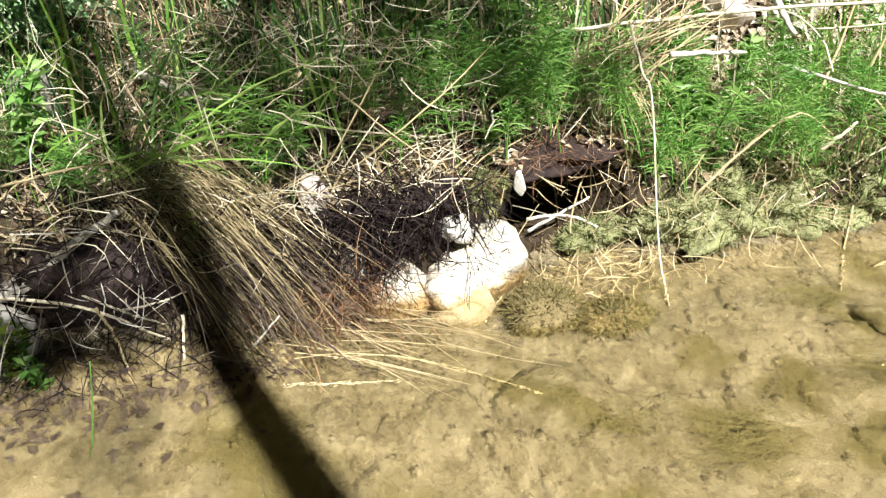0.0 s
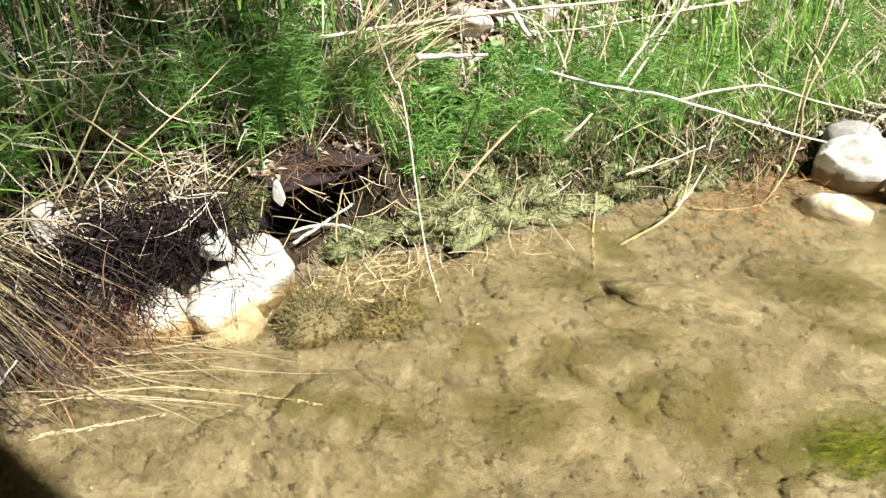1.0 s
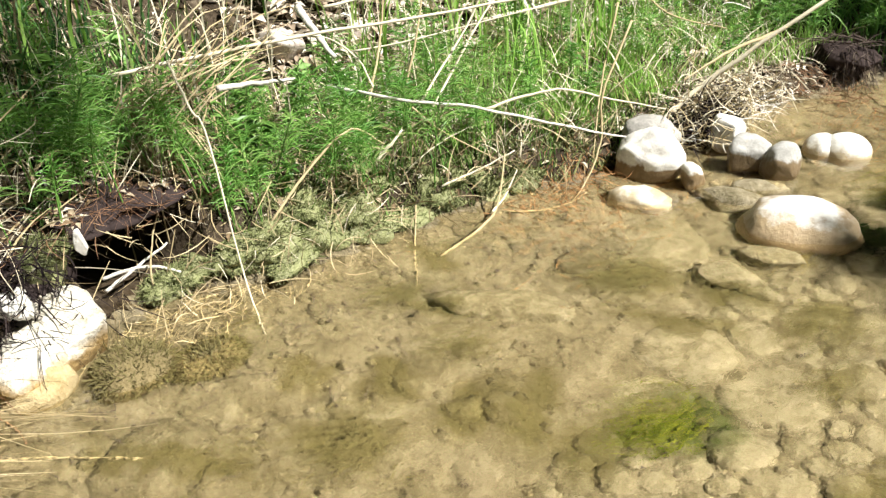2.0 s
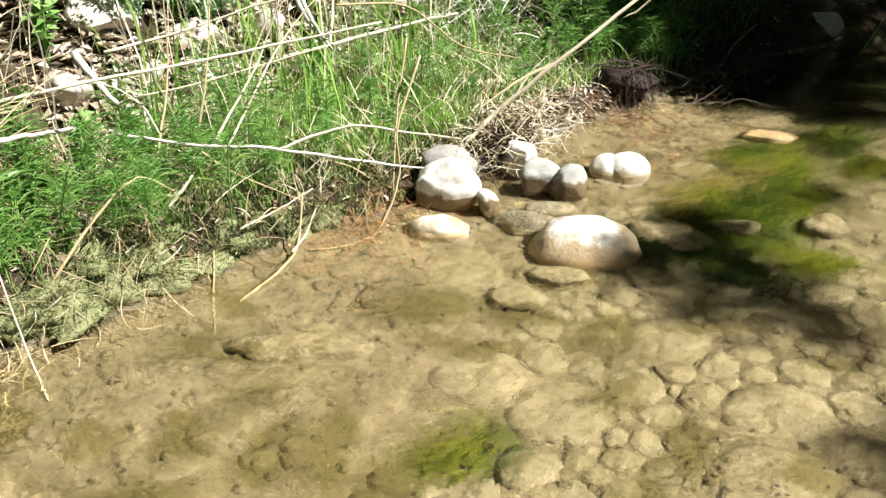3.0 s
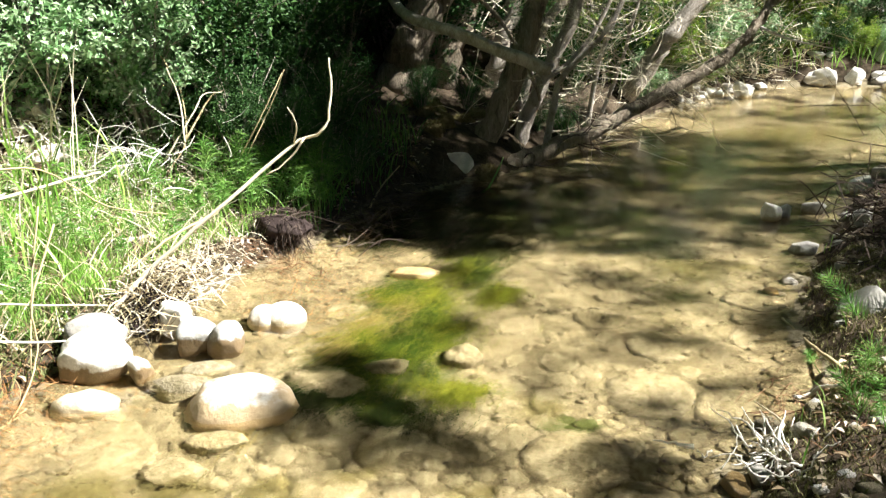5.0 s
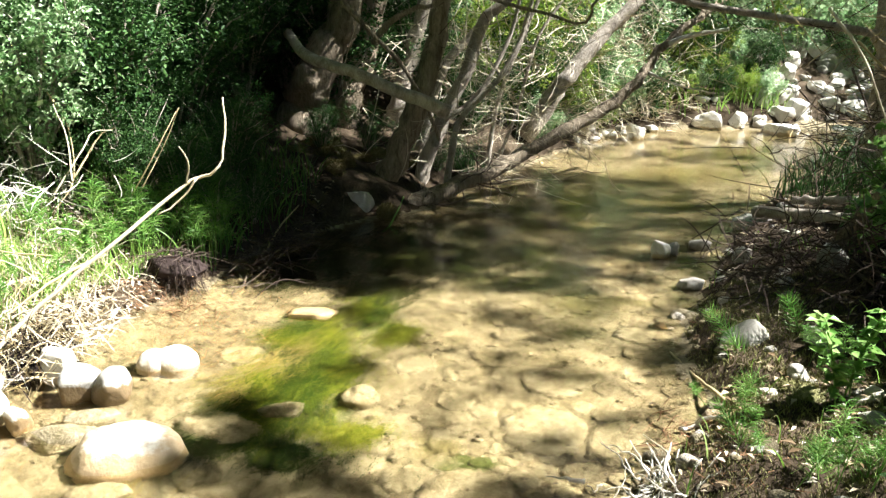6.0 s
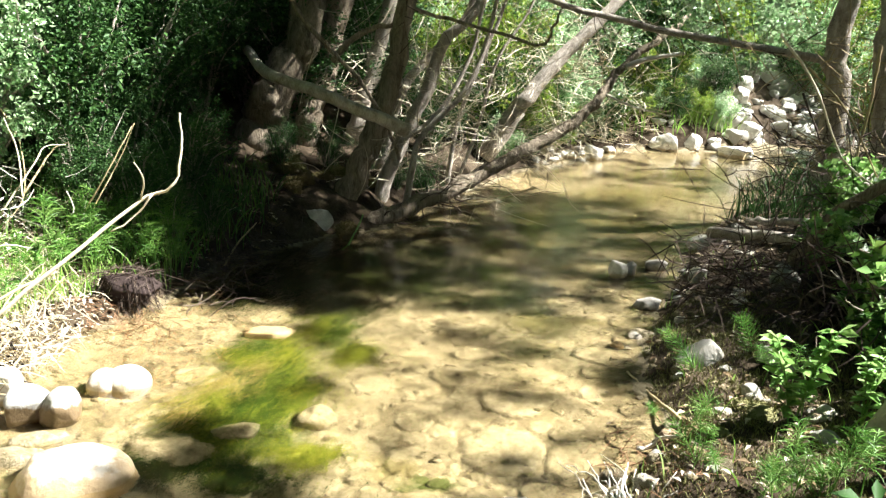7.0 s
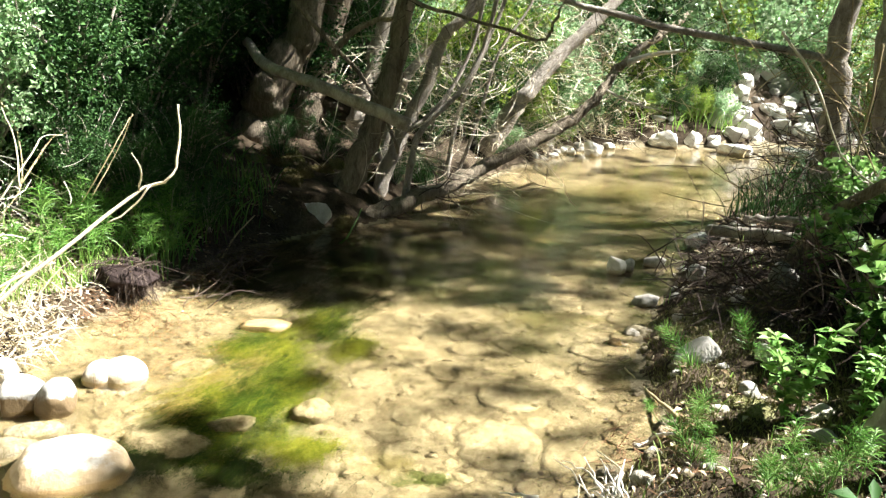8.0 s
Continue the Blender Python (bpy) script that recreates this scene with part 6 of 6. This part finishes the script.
solid("ivy_garland", leaves(c, 0.06, 0.4, 0.8), SUN_LEAF, "sunlit ivy hanging over the far branch", "ivy", kind="stuff")
right_tree = tree("grey-brown trunk on the east bank", [(3.42, 7.5, 0.1), (3.44, 7.55, 0.5), (3.42, 7.58, 1.2), (3.38, 7.58, 1.95), (3.5, 7.7, 4), (3.6, 7.6, 7.5)], 0.13, 0.07, PALE_BARK, group=RT,
                  limbs=[([(3.38, 7.55, 1.46), (2.7, 7.65, 1.56), (1.99, 7.75, 1.65), (1.4, 7.65, 1.75), (0.94, 7.54, 1.84), (0.2, 7.4, 2.1)], 0.036, 0.024), ([(3.5, 7.7, 3.8), (3.2, 6.8, 5), (2.8, 6, 6)], 0.06, 0.03)])
twigs(right_tree, [(3.3, 7.5, 1.45), (2.7, 7.65, 1.56), (1.99, 7.75, 1.65), (1, 7.55, 1.84)], 26, 0.6, DARK_TWIG, 0.6)
tree("slim grey trunk behind the first on the east bank", [(3.7, 7.0, 0.3), (3.62, 7.0, 0.66), (3.52, 7.0, 1.3), (3.43, 7.0, 1.96), (3.4, 7.1, 4)], 0.08, 0.05, PALE_BARK, group=RT)
root = tree("dark stump with exposed roots on the east bank", [(2.35, 4.25, 0.0), (2.3, 4.3, 0.35), (2.32, 4.3, 0.55), (2.4, 4.35, 0.72)], 0.2, 0.13, SHADED_ROOT,
            limbs=[([(2.3 + 0.02 * k, 4.2 + 0.03 * k, 0.68 - 0.03 * k), (2.0 - 0.05 * (k % 3) + 0.03 * k, 4.0 + 0.09 * k - 0.25 * (k % 2), 0.45 - 0.015 * k), (1.68 + 0.06 * k, 3.75 + 0.13 * k, 0.12)], 0.03 + 0.008 * (k % 3), 0.012) for k in range(8)])
# Added out of view, only to carry leaves of the shading crown.
canopy_tree = tree("unseen tall tree set back on the east bank to hold shading leaves", [(9.3, 5.0, 2.0), (9.3, 5.0, 4), (9.1, 4.9, 6), (8.9, 4.8, 8)], 0.2, 0.08, BARK, group=RT)
twigs(root, [(2.25, 4.2, 0.66), (2.0, 4.1, 0.5), (1.85, 4.1, 0.35)], 60, 0.45, DARK_TWIG, 0.8, 0.006)
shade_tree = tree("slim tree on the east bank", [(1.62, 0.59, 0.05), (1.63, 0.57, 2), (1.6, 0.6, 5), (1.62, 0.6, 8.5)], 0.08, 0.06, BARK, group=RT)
for label, m, pts, a, b in [("long weathered log lying on the east bank", PALE_BARK, [(2.05, 6.3, 0.17), (2.51, 5.5, 0.33), (3.1, 4.9, 0.5)], 0.045, 0.04), ("short grey log lying on the east bank", PALE_BARK, [(2.3, 6.25, 0.28), (2.62, 5.9, 0.38)], 0.03, 0.026),
                            ("bent brown branch rising from the brushwood", BARK, [(2.02, 4.8, 0.3), (2.1, 4.7, 0.5), (2.16, 4.5, 0.74), (2.4, 4.2, 1.05)], 0.04, 0.03)]:
    solid("fallen_log", tube(pts, a, b, 10, 16, 0.006, 0.06), m, label, "log", "logs of the east bank")
tangle("brushwood", "heap of dark dead brushwood on the east bank", (1.8, 4.6, 0.25), (0.22, 0.5, 0.1), 600, 0.28, 0.008, DARK_TWIG, 0.2, "brushwood")
tangle("brushwood", "dark brushwood under the exposed roots", (2.05, 4.0, 0.4), (0.2, 0.4, 0.2), 500, 0.4, 0.008, DARK_TWIG, 0.5, "brushwood")
tangle("brushwood", "brown dead twigs beside the grey trunk", (3.3, 6.6, 0.5), (0.5, 0.6, 0.35), 600, 0.6, 0.008, DARK_TWIG, 0.0, "brushwood")
crown = thing("root_crown", "bleached splayed roots at the near water's edge", "roots", at=(0.7, 2.5, 0.0))
for k in range(90):
    a, up = rng.uniform(0, 6.28), rng.uniform(0.0, 0.9)
    d = np.array([math.cos(a) * math.cos(up), math.sin(a) * math.cos(up), math.sin(up)]) * rng.uniform(0.09, 0.2)
    foot = rng.normal(0, 0.06, 3) * [1.7, 1, 0.2] + [0, 0, 0.05]
    part("root", tube([foot, foot + d * 0.5 + rng.normal(0, 0.012, 3), foot + d], rng.choice([0.003, 0.0045, 0.006, 0.01]), 0.0015, 6, 8, 0.004, 0.08), WHITE_WOOD, crown)
tangle("root_mat", "red and brown rootlets at the east waterline", (0.85, 2.75, 0.03), (0.12, 0.2, 0.015), 300, 0.14, 0.0035, REDROOT, 0.2)
turf("rushes", "dark green rushes on the east bank", np.concatenate([on_bank(500, 2.5, 3.4, 6.4, 7.6, 0.05, "right"), on_bank(300, 3.3, 4.4, 8.2, 9.6, 0.03, "right")]), 0.28, 0.007, DARK_LEAF, 1.2, "rushes")
turf("moss", "brown-green moss over the damp east bank", patchy(on_bank(30000, 0.55, 2.0, 1.9, 4.6, 0.02, "right"), 0.25, 31, -0.45), 0.022, 0.0045, MOSS, 1.5, "moss")
turf("grass", "sparse green grass on the east bank", patchy(on_bank(700, 0.6, 2.6, 1.8, 6, 0.06, "right"), 0.25, 4, 0.15), 0.1, 0.006, GRASS, 1.0)


# ---- crowns that shade the stream ----
def shade_wanted(x, y):
    """How thick the leaves stand between the sun and each place of the stream."""
    k = np.where((y > 4.7 + 0.2 * np.sin(3 * x)) & (y < 6.9) & (x < -0.3 + 0.2 * np.sin(4 * y)) & (x > -2.5), 1.0, 0.0)
    k = np.maximum(k, np.where((y > 4.8) & (y < 7.0) & (x > -0.8) & (x < 0.7), 0.72, 0))
    k = np.maximum(k, np.where((y > 5.4) & (y < 8.4) & (x > -3.1) & (x < -1.1), np.where((y < 6.9) | (x < -2.3), 0.92, 0.4), 0))
    k = np.maximum(k, np.where((y > 5.0) & (y <= 5.4) & (x > -2.6) & (x < -1.8), 0.85, 0))
    edge = -1.0 + 0.15 * np.sin(2.5 * y)
    k = np.maximum(k, np.where((x > edge) & (x < 2.2) & (y > 3.2) & (y < 8.6), np.where(x > 0.1, np.where(y > 5, 0.48, 0.4), 0.22), 0))
    k = np.maximum(k, np.where((x > -0.25) & (x < 0.8) & (y > 1.5) & (y <= 3.2), 0.22, 0))
    k = np.maximum(k, np.where((x > 1.15) & (y > 2.2) & (y < 8.0), np.where(y < 3.5, 0.2, np.where(y < 5.4, 0.42, 0.2)), 0))
    k = np.maximum(k, np.where((x > 1.35) & (y > 3.6) & (y < 5.4), 0.8, 0))
    band = y - 2.6 + 0.28 * (x + 0.6)
    k = np.maximum(k, np.where((x > -1.12) & (x < 0.35) & (np.abs(band) < 0.22 + 0.08 * np.sin(7 * x)), np.where(x < -0.3, 0.74, 0.45), 0))
    k = np.maximum(k, np.where((x > -0.12) & (x < 0.4) & (y > 1.5) & (y < 2.1), 0.45, 0))
    k = np.maximum(k, np.where((x > -1.15) & (x < -0.72) & (y > 2.75) & (y < 3.15), 0.45, 0))
    k = np.maximum(k, np.where((x > 0.0) & (x < 1.6) & (y > 5.6) & (y < 8.8), 0.58, 0))
    k = np.maximum(k, np.where((x > -3.35) & (x < -2.85) & (y > -1.5) & (y < -0.3), 0.45, 0))
    k = np.maximum(k, np.where((x > -2.85) & (x < -1.5) & (y > -1.6) & (y < -0.35), 0.15, 0))
    k = np.maximum(k, np.where((x > -4.6) & (x < -3.3) & (y > -0.3) & (y < 1.3), 0.42, 0))
    k = np.maximum(k, np.where((x > -4.9) & (x < -3.6) & (y > -0.1) & (y < 0.9), 0.66, 0))
    k = np.maximum(k, np.where((x > -4.8) & (x < -2.9) & (y > -1.8) & (y < -0.4), 0.2, 0))
    k = np.maximum(k, np.where((x > -2.6) & (x < -0.4) & (y >= 7.0) & (y < 9.5), 0.38, 0))
    k = np.maximum(k, np.where((x > -0.4) & (x < 0.8) & (y >= 7.0) & (y < 8.6), 0.35, 0))
    return np.where((y > 9.5) & (y < 14), np.where((y < 11.6) & (x > 0.6), 0.3, 0.13), k)


# Unseen leaves set along the sun's rays to cast the wanted shade.
def crowns(trees, z0, z1, count):
    z = rng.uniform(z0, z1, count)
    gx, gy = rng.uniform(-4.8, 6, count), rng.uniform(-1.8, 14, count)
    k = shade_wanted(gx, gy)
    pattern = 0.5 + 0.62 * (0.6 * wavy(gx, gy * 1.3, 0.3, 17) + 0.4 * wavy(gx, gy * 1.5, 0.11, 23)) * 1.5
    keep = (k > 0.9) | ((pattern < k) & (k > 0))
    p = np.stack([gx + SUN.x / SUN.z * z, gy + SUN.y / SUN.z * z, z], -1)[keep]
    feet = np.array([t[1] for t in trees])
    near = np.argmin(((p[:, None, :2] - feet[None]) ** 2).sum(-1), 1)
    for i, (t, foot) in enumerate(trees):
        c = p[near == i]
        if not len(c):
            continue
        at = np.repeat(c, 22, 0) + rng.normal(0, 0.06, (len(c) * 22, 3))
        part("crown", leaves(at, 0.07, 0.6, 0.55), LEAF, t)
        some = c[:: max(1, len(c) // 12)]
        hub = np.array([foot[0], foot[1], z0])
        part("bough_work", joined([tube([hub + [0, 0, rng.uniform(-0.5, 1.5)], (hub + q) / 2 + [0, 0, 0.4], q], 0.012, 0.004, 5, 7, ends=False) for q in some]), BARK, t)


crowns([(right_tree, (3.5, 7.6)), (canopy_tree, (8.9, 4.8)), (left_tree, (-1.1, 8.0)), (second_tree, (-0.7, 8.5)), (shade_tree, (1.6, 0.6))], 6.4, 9.0, 24000)
# Low crown above the view, added to keep sky light off the pool.
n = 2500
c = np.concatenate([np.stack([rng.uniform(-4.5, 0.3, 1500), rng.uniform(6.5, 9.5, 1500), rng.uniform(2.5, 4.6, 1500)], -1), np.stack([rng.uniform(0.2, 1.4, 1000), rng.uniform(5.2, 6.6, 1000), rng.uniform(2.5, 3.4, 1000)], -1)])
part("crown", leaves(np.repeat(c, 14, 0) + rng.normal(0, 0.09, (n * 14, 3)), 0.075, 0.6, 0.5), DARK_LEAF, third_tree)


# Trees added out of view to cut the sky's fill light.
for label, (x, y), low, high, count in [
        ("unseen sky-blocking tree high on the west slope", (-7.2, 1.5), (-9.5, -4, 3.7), (-2.4, 5.5, 6.5), 2800), ("unseen sky-blocking tree over the west bank", (-5.6, 7.5), (-8.0, 4.0, 3.4), (-2.6, 10.5, 7.0), 2400),
        ("unseen sky-blocking tree downstream beside the water", (-0.5, -6.0), (-6, -9, 3.0), (4.5, -2.6, 6.6), 2600), ("unseen sky-blocking tree beyond the head of the pool", (1.5, 16.5), (-4.0, 17.5, 2.6), (5.0, 22, 8.5), 2400),
        ("unseen sky-blocking tree behind the gravel bar", (8.5, 20.5), (5.0, 18.0, 2.8), (12.0, 23, 9.0), 2400), ("unseen sky-blocking tree on the slope of the east bank", (10.5, 6.5), (9.0, 3.0, 1.8), (13.0, 10, 5.6), 2600),
        ("unseen sky-blocking tree on the open side of the east bank", (8.5, -2.0), (5.2, -6.0, 1.8), (10.5, 3.5, 4.5), 2600)]:
    z = top(x, y)
    ob = tree(label, [(x, y, z - 0.2), (x + 0.1, y + 0.1, z + 1.5), (x - 0.1, y - 0.1, high[2] - 1)], 0.2, 0.1, BARK, group="trees round the pool")
    c = rng.uniform(0, 1, (count, 3)) * (np.array(high) - low) + low
    part("crown", leaves(np.repeat(c, 10, 0) + rng.normal(0, 0.25, (count * 10, 3)), 0.24, 0.6, 0.6), LEAF, ob)


# ---- weed in the water ----
def weed(name, label, patches, material, width=0.0022):
    base, tip = [], []
    for x, y, rx, ry, n, turn in patches:
        n = int(n * 1.3)
        a, q = rng.uniform(0, 6.28, n), np.abs(rng.normal(0, 0.62, n)) * (1 + 0.4 * rng.random(n))
        lx, ly = rx * q * np.cos(a), ry * q * np.sin(a)
        b = np.stack([x + lx * math.cos(turn) - ly * math.sin(turn), y + lx * math.sin(turn) + ly * math.cos(turn)], -1)
        z = np.maximum(ground(b[:, 0], b[:, 1]) + 0.02, -0.2)
        d = rng.normal(0, 0.3, n) - 2.0 + 0.5 * wavy(b[:, 0], b[:, 1], 0.1, 2)
        l = rng.uniform(0.08, 0.24, n)
        base.append(np.stack([b[:, 0], b[:, 1], z + rng.uniform(-0.01, 0.024, n)], -1))
        tip.append(base[-1] + np.stack([np.cos(d) * l, np.sin(d) * l, rng.uniform(-0.01, 0.01, n)], -1))
    base, tip = np.concatenate(base), np.concatenate(tip)
    base[:, 2], tip[:, 2] = np.minimum(base[:, 2], -0.012), np.minimum(tip[:, 2], -0.01)
    solid(name, strands(base, tip, rng.normal(0, 0.012, base.shape) * [1, 1, 0.2], width, flat=True), material, label, "algae", kind="stuff")


weed("water_weed", "yellow-green filamentous algae trailing in the current",
     [(-0.85, 3.15, 0.14, 0.26, 600, 0.3), (-0.66, 3.45, 0.16, 0.32, 900, -0.3), (-0.95, 3.4, 0.12, 0.2, 300, 0.2), (-0.74, 3.95, 0.12, 0.35, 600, 0.2), (-0.9, 3.95, 0.13, 0.08, 400, 0), (-0.4, 4.05, 0.1, 0.14, 300, 0), (-0.6, 4.4, 0.12, 0.3, 400, 0.1), (-0.48, 3.02, 0.14, 0.06, 360, 0), (-1.12, 1.5, 0.08, 0.1, 140, 0.2)], ALGAE)
# The last two green patches also darken the band of shade.
weed("water_weed", "deep green algae in the middle of the stream",
     [(-0.86, 3.15, 0.13, 0.2, 1500, 0.3), (-0.7, 3.42, 0.13, 0.2, 1300, -0.3), (-0.72, 3.75, 0.08, 0.2, 500, 0.2), (-0.88, 4.02, 0.14, 0.1, 350, 0), (-0.55, 4.35, 0.12, 0.25, 500, 0.1), (-1.0, 2.95, 0.1, 0.08, 300, 0.3), (-0.7, 2.85, 0.25, 0.06, 350, -0.2)], GREEN_ALGAE)
weed("water_weed", "ochre algae at the edge of the green weed",
     [(-1.02, 3.3, 0.12, 0.16, 150, 0.2), (-0.95, 3.6, 0.16, 0.2, 130, 0.2), (-1.2, 2.55, 0.12, 0.05, 60, 0.3), (-0.82, 3.8, 0.1, 0.25, 120, 0)], OCHRE_ALGAE)
# The last four patches, farther up, stand in for the trees' dark reflections.
weed("water_weed", "olive-brown algae furring the stream bed, and dark reflections farther up",
     [(-1.58, 2.06, 0.1, 0.1, 210, 0.4), (-0.98, 2.25, 0.1, 0.07, 48, 0), (-0.85, 1.9, 0.05, 0.08, 36, 0), (-1.3, 2.25, 0.12, 0.08, 90, 0), (-1.15, 1.55, 0.1, 0.12, 90, 0), (-1.75, 1.45, 0.12, 0.1, 90, 0), (-0.98, 2.15, 0.1, 0.08, 90, 0), (-0.55, 1.75, 0.06, 0.1, 60, 0), (-2.1, 1.55, 0.15, 0.07, 78, 0.5), (-1.7, 0.95, 0.15, 0.18, 105, 0), (-1.9, 0.7, 0.12, 0.1, 48, 0), (-2.4, 1.1, 0.08, 0.06, 36, 0), (-0.1, 2.9, 0.07, 0.05, 27, 0), (0.6, 4.6, 0.3, 0.2, 400, 0), (0.8, 7.4, 0.7, 0.8, 2200, 0.3), (2.0, 8.9, 0.9, 0.6, 1600, 0.6), (0.9, 5.9, 0.4, 0.4, 700, 0), (3.2, 10.3, 0.8, 0.4, 900, 0.5)], BROWN_ALGAE, 0.0018)
# Dark strands stand in for shade under the trees and along the band.
weed("water_weed", "dark weed spread to deepen the shade on the stream bed",
     [(-0.98, 2.85, 0.1, 0.08, 300, 0), (-0.7, 2.8, 0.12, 0.06, 160, -0.3), (-0.9, 5.2, 0.35, 0.35, 1500, 0.2), (-0.5, 5.8, 0.4, 0.3, 1500, 0.2), (-0.2, 5.3, 0.3, 0.3, 900, 0), (-0.55, 4.75, 0.2, 0.25, 700, 0.2), (-1.15, 4.85, 0.2, 0.2, 500, 0), (0.0, 6.3, 0.4, 0.25, 900, 0.3), (0.3, 5.8, 0.2, 0.2, 400, 0)], SHADE_ALGAE, 0.004)
boulder("moss_cushion", 1.2, 3.0, 0.08, 0.16, 0.14, 0.07, 0, MOSS, "brown-green moss cushion on the east bank", 58, lumps=0.5)
boulder("moss_cushion", 1.32, 3.12, 0.12, 0.12, 0.1, 0.06, 30, MOSS, "brown-green moss cushion among stones", 59, lumps=0.5)
boulder("moss_cushion", 1.45, 3.9, 0.12, 0.14, 0.12, 0.05, 30, MOSS, "dark moss cushion at the shaded bank", 57, lumps=0.5)

# ---- stones of the stream bed ----
SHORE_STONES = [(ob.location.x, ob.location.y, 0.1) for ob in bpy.data.objects if ob.name.startswith("boulder") and -2.2 < ob.location.x < 0]


def fitted_stone(x, y, r, others, proud):
    """A worn stone whose outline yields to its neighbours, with a domed top."""
    a = np.linspace(0, 2 * math.pi, 13)[:-1]
    reach = r * (1.2 + 0.2 * np.sin(2 * a + x * 40) + 0.16 * np.sin(3 * a + y * 50) + 0.09 * np.sin(5 * a + x * 70))
    for ox, oy, o in others:
        dx, dy = ox - x, oy - y
        d = math.hypot(dx, dy)
        if 0.001 < d < 1.3 * (r + o):
            cut = (d * d + r * r - o * o) / (2 * d) - 0.0035
            along = np.cos(a) * dx / d + np.sin(a) * dy / d
            reach = np.where(along > 0.05, np.minimum(reach, cut / np.maximum(along, 0.05)), reach)
    reach = np.maximum(reach, 0.25 * r)
    reach = 0.14 * np.roll(reach, 1) + 0.72 * reach + 0.14 * np.roll(reach, -1)
    rings = []
    for k, h in ((1.0, -0.05), (0.97, 0.3 * proud), (0.78, 0.78 * proud), (0.42, 1.06 * proud)):
        px, py = np.cos(a) * reach * k, np.sin(a) * reach * k
        lie = 0.6 * (ground(x + px, y + py) - top(x, y))
        rings.append(np.stack([px, py, lie + h + (0.09 * r * np.sin(a + x * 30) * k + 0.004 * np.sin(3 * a + y * 30)) * (k < 0.99) * min(1, proud / 0.02)], -1))
    v = np.concatenate(rings + [np.array([[0, 0, 1.15 * proud]])])
    f = []
    for q in range(12):
        n = (q + 1) % 12
        for s in range(3):
            f += [(s * 12 + q, s * 12 + n, s * 12 + 12 + n), (s * 12 + q, s * 12 + 12 + n, s * 12 + 12 + q)]
        f.append((36 + q, 36 + n, 48))
    return v, np.array(f)


laid = []
tries = 0
while len(laid) < 760 and tries < 90000:
    tries += 1
    close = len(laid) < 300
    x, y = (rng.uniform(-1.25, 0.6), rng.uniform(0.9, 3.3)) if close else (rng.uniform(-2.9, 2.6), rng.uniform(-0.6, 8.5))
    if not close and rng.random() < 0.3 and x < -1.2:
        continue
    r = (rng.choice([0.05, 0.07, 0.1, 0.14, 0.19]) if y < 3.5 else rng.choice([0.05, 0.07, 0.1, 0.14])) * rng.uniform(0.85, 1.15)
    if min(x - left_shore(y), right_shore(y) - x) < r * 0.9 or any((x - a) ** 2 + (y - b) ** 2 < ((0.7 if close else 0.95) * (r + c)) ** 2 for a, b, c in laid + SHORE_STONES):
        if not close or tries < 20000:
            continue
        if len(laid) < 300:
            laid.append((x, y, 0.0))
        continue
    laid.append((x, y, r))
laid = [s for s in laid if s[2] > 0]
cobbles = []
for i, (x, y, r) in enumerate(laid):
    proud = (0.014 + 0.2 * r) * rng.uniform(0.4, 1.1) * float(np.interp(y, [1.6, 2.3, 2.8, 3.3], [0.5, 0.42, 0.25, 0.12])) if i < 300 else (0.003 + 0.04 * r) * rng.uniform(0.3, 1.3) * (1.0 if y < 2.6 else 0.35)
    v, f = fitted_stone(x, y, r, laid, proud)
    z = min(top(x, y), -1.2 * proud - 0.01)
    if i >= 300:
        cobbles.append((v + [x, y, z], f))
        continue
    ob = new("stone", mesh_of("stone", v, f, BEDROCK))
    ob.parent = GROUND
    ob.location = (x, y, z)
solid("cobbles", joined(cobbles), SILT, "flat tan cobbles bedded in the silt of the stream", "cobbles", kind="stuff")
pebbles = []
ball, tri = boulder_shape(1, 0.25, 200)
for k in range(3200):
    y = rng.uniform(-0.5, 8.5)
    x = rng.uniform(left_shore(y), right_shore(y) + 0.35)
    s = rng.uniform(0.006, 0.03) ** 1.0
    z = top(x, y)
    pebbles.append((ball * s * [1, rng.uniform(0.6, 1), rng.uniform(0.4, 0.7)] + [x, y, z - s * 0.05], tri))
solid("gravel", joined(pebbles), SILT, "small tan pebbles strewn over the stream bed", "gravel", kind="stuff")
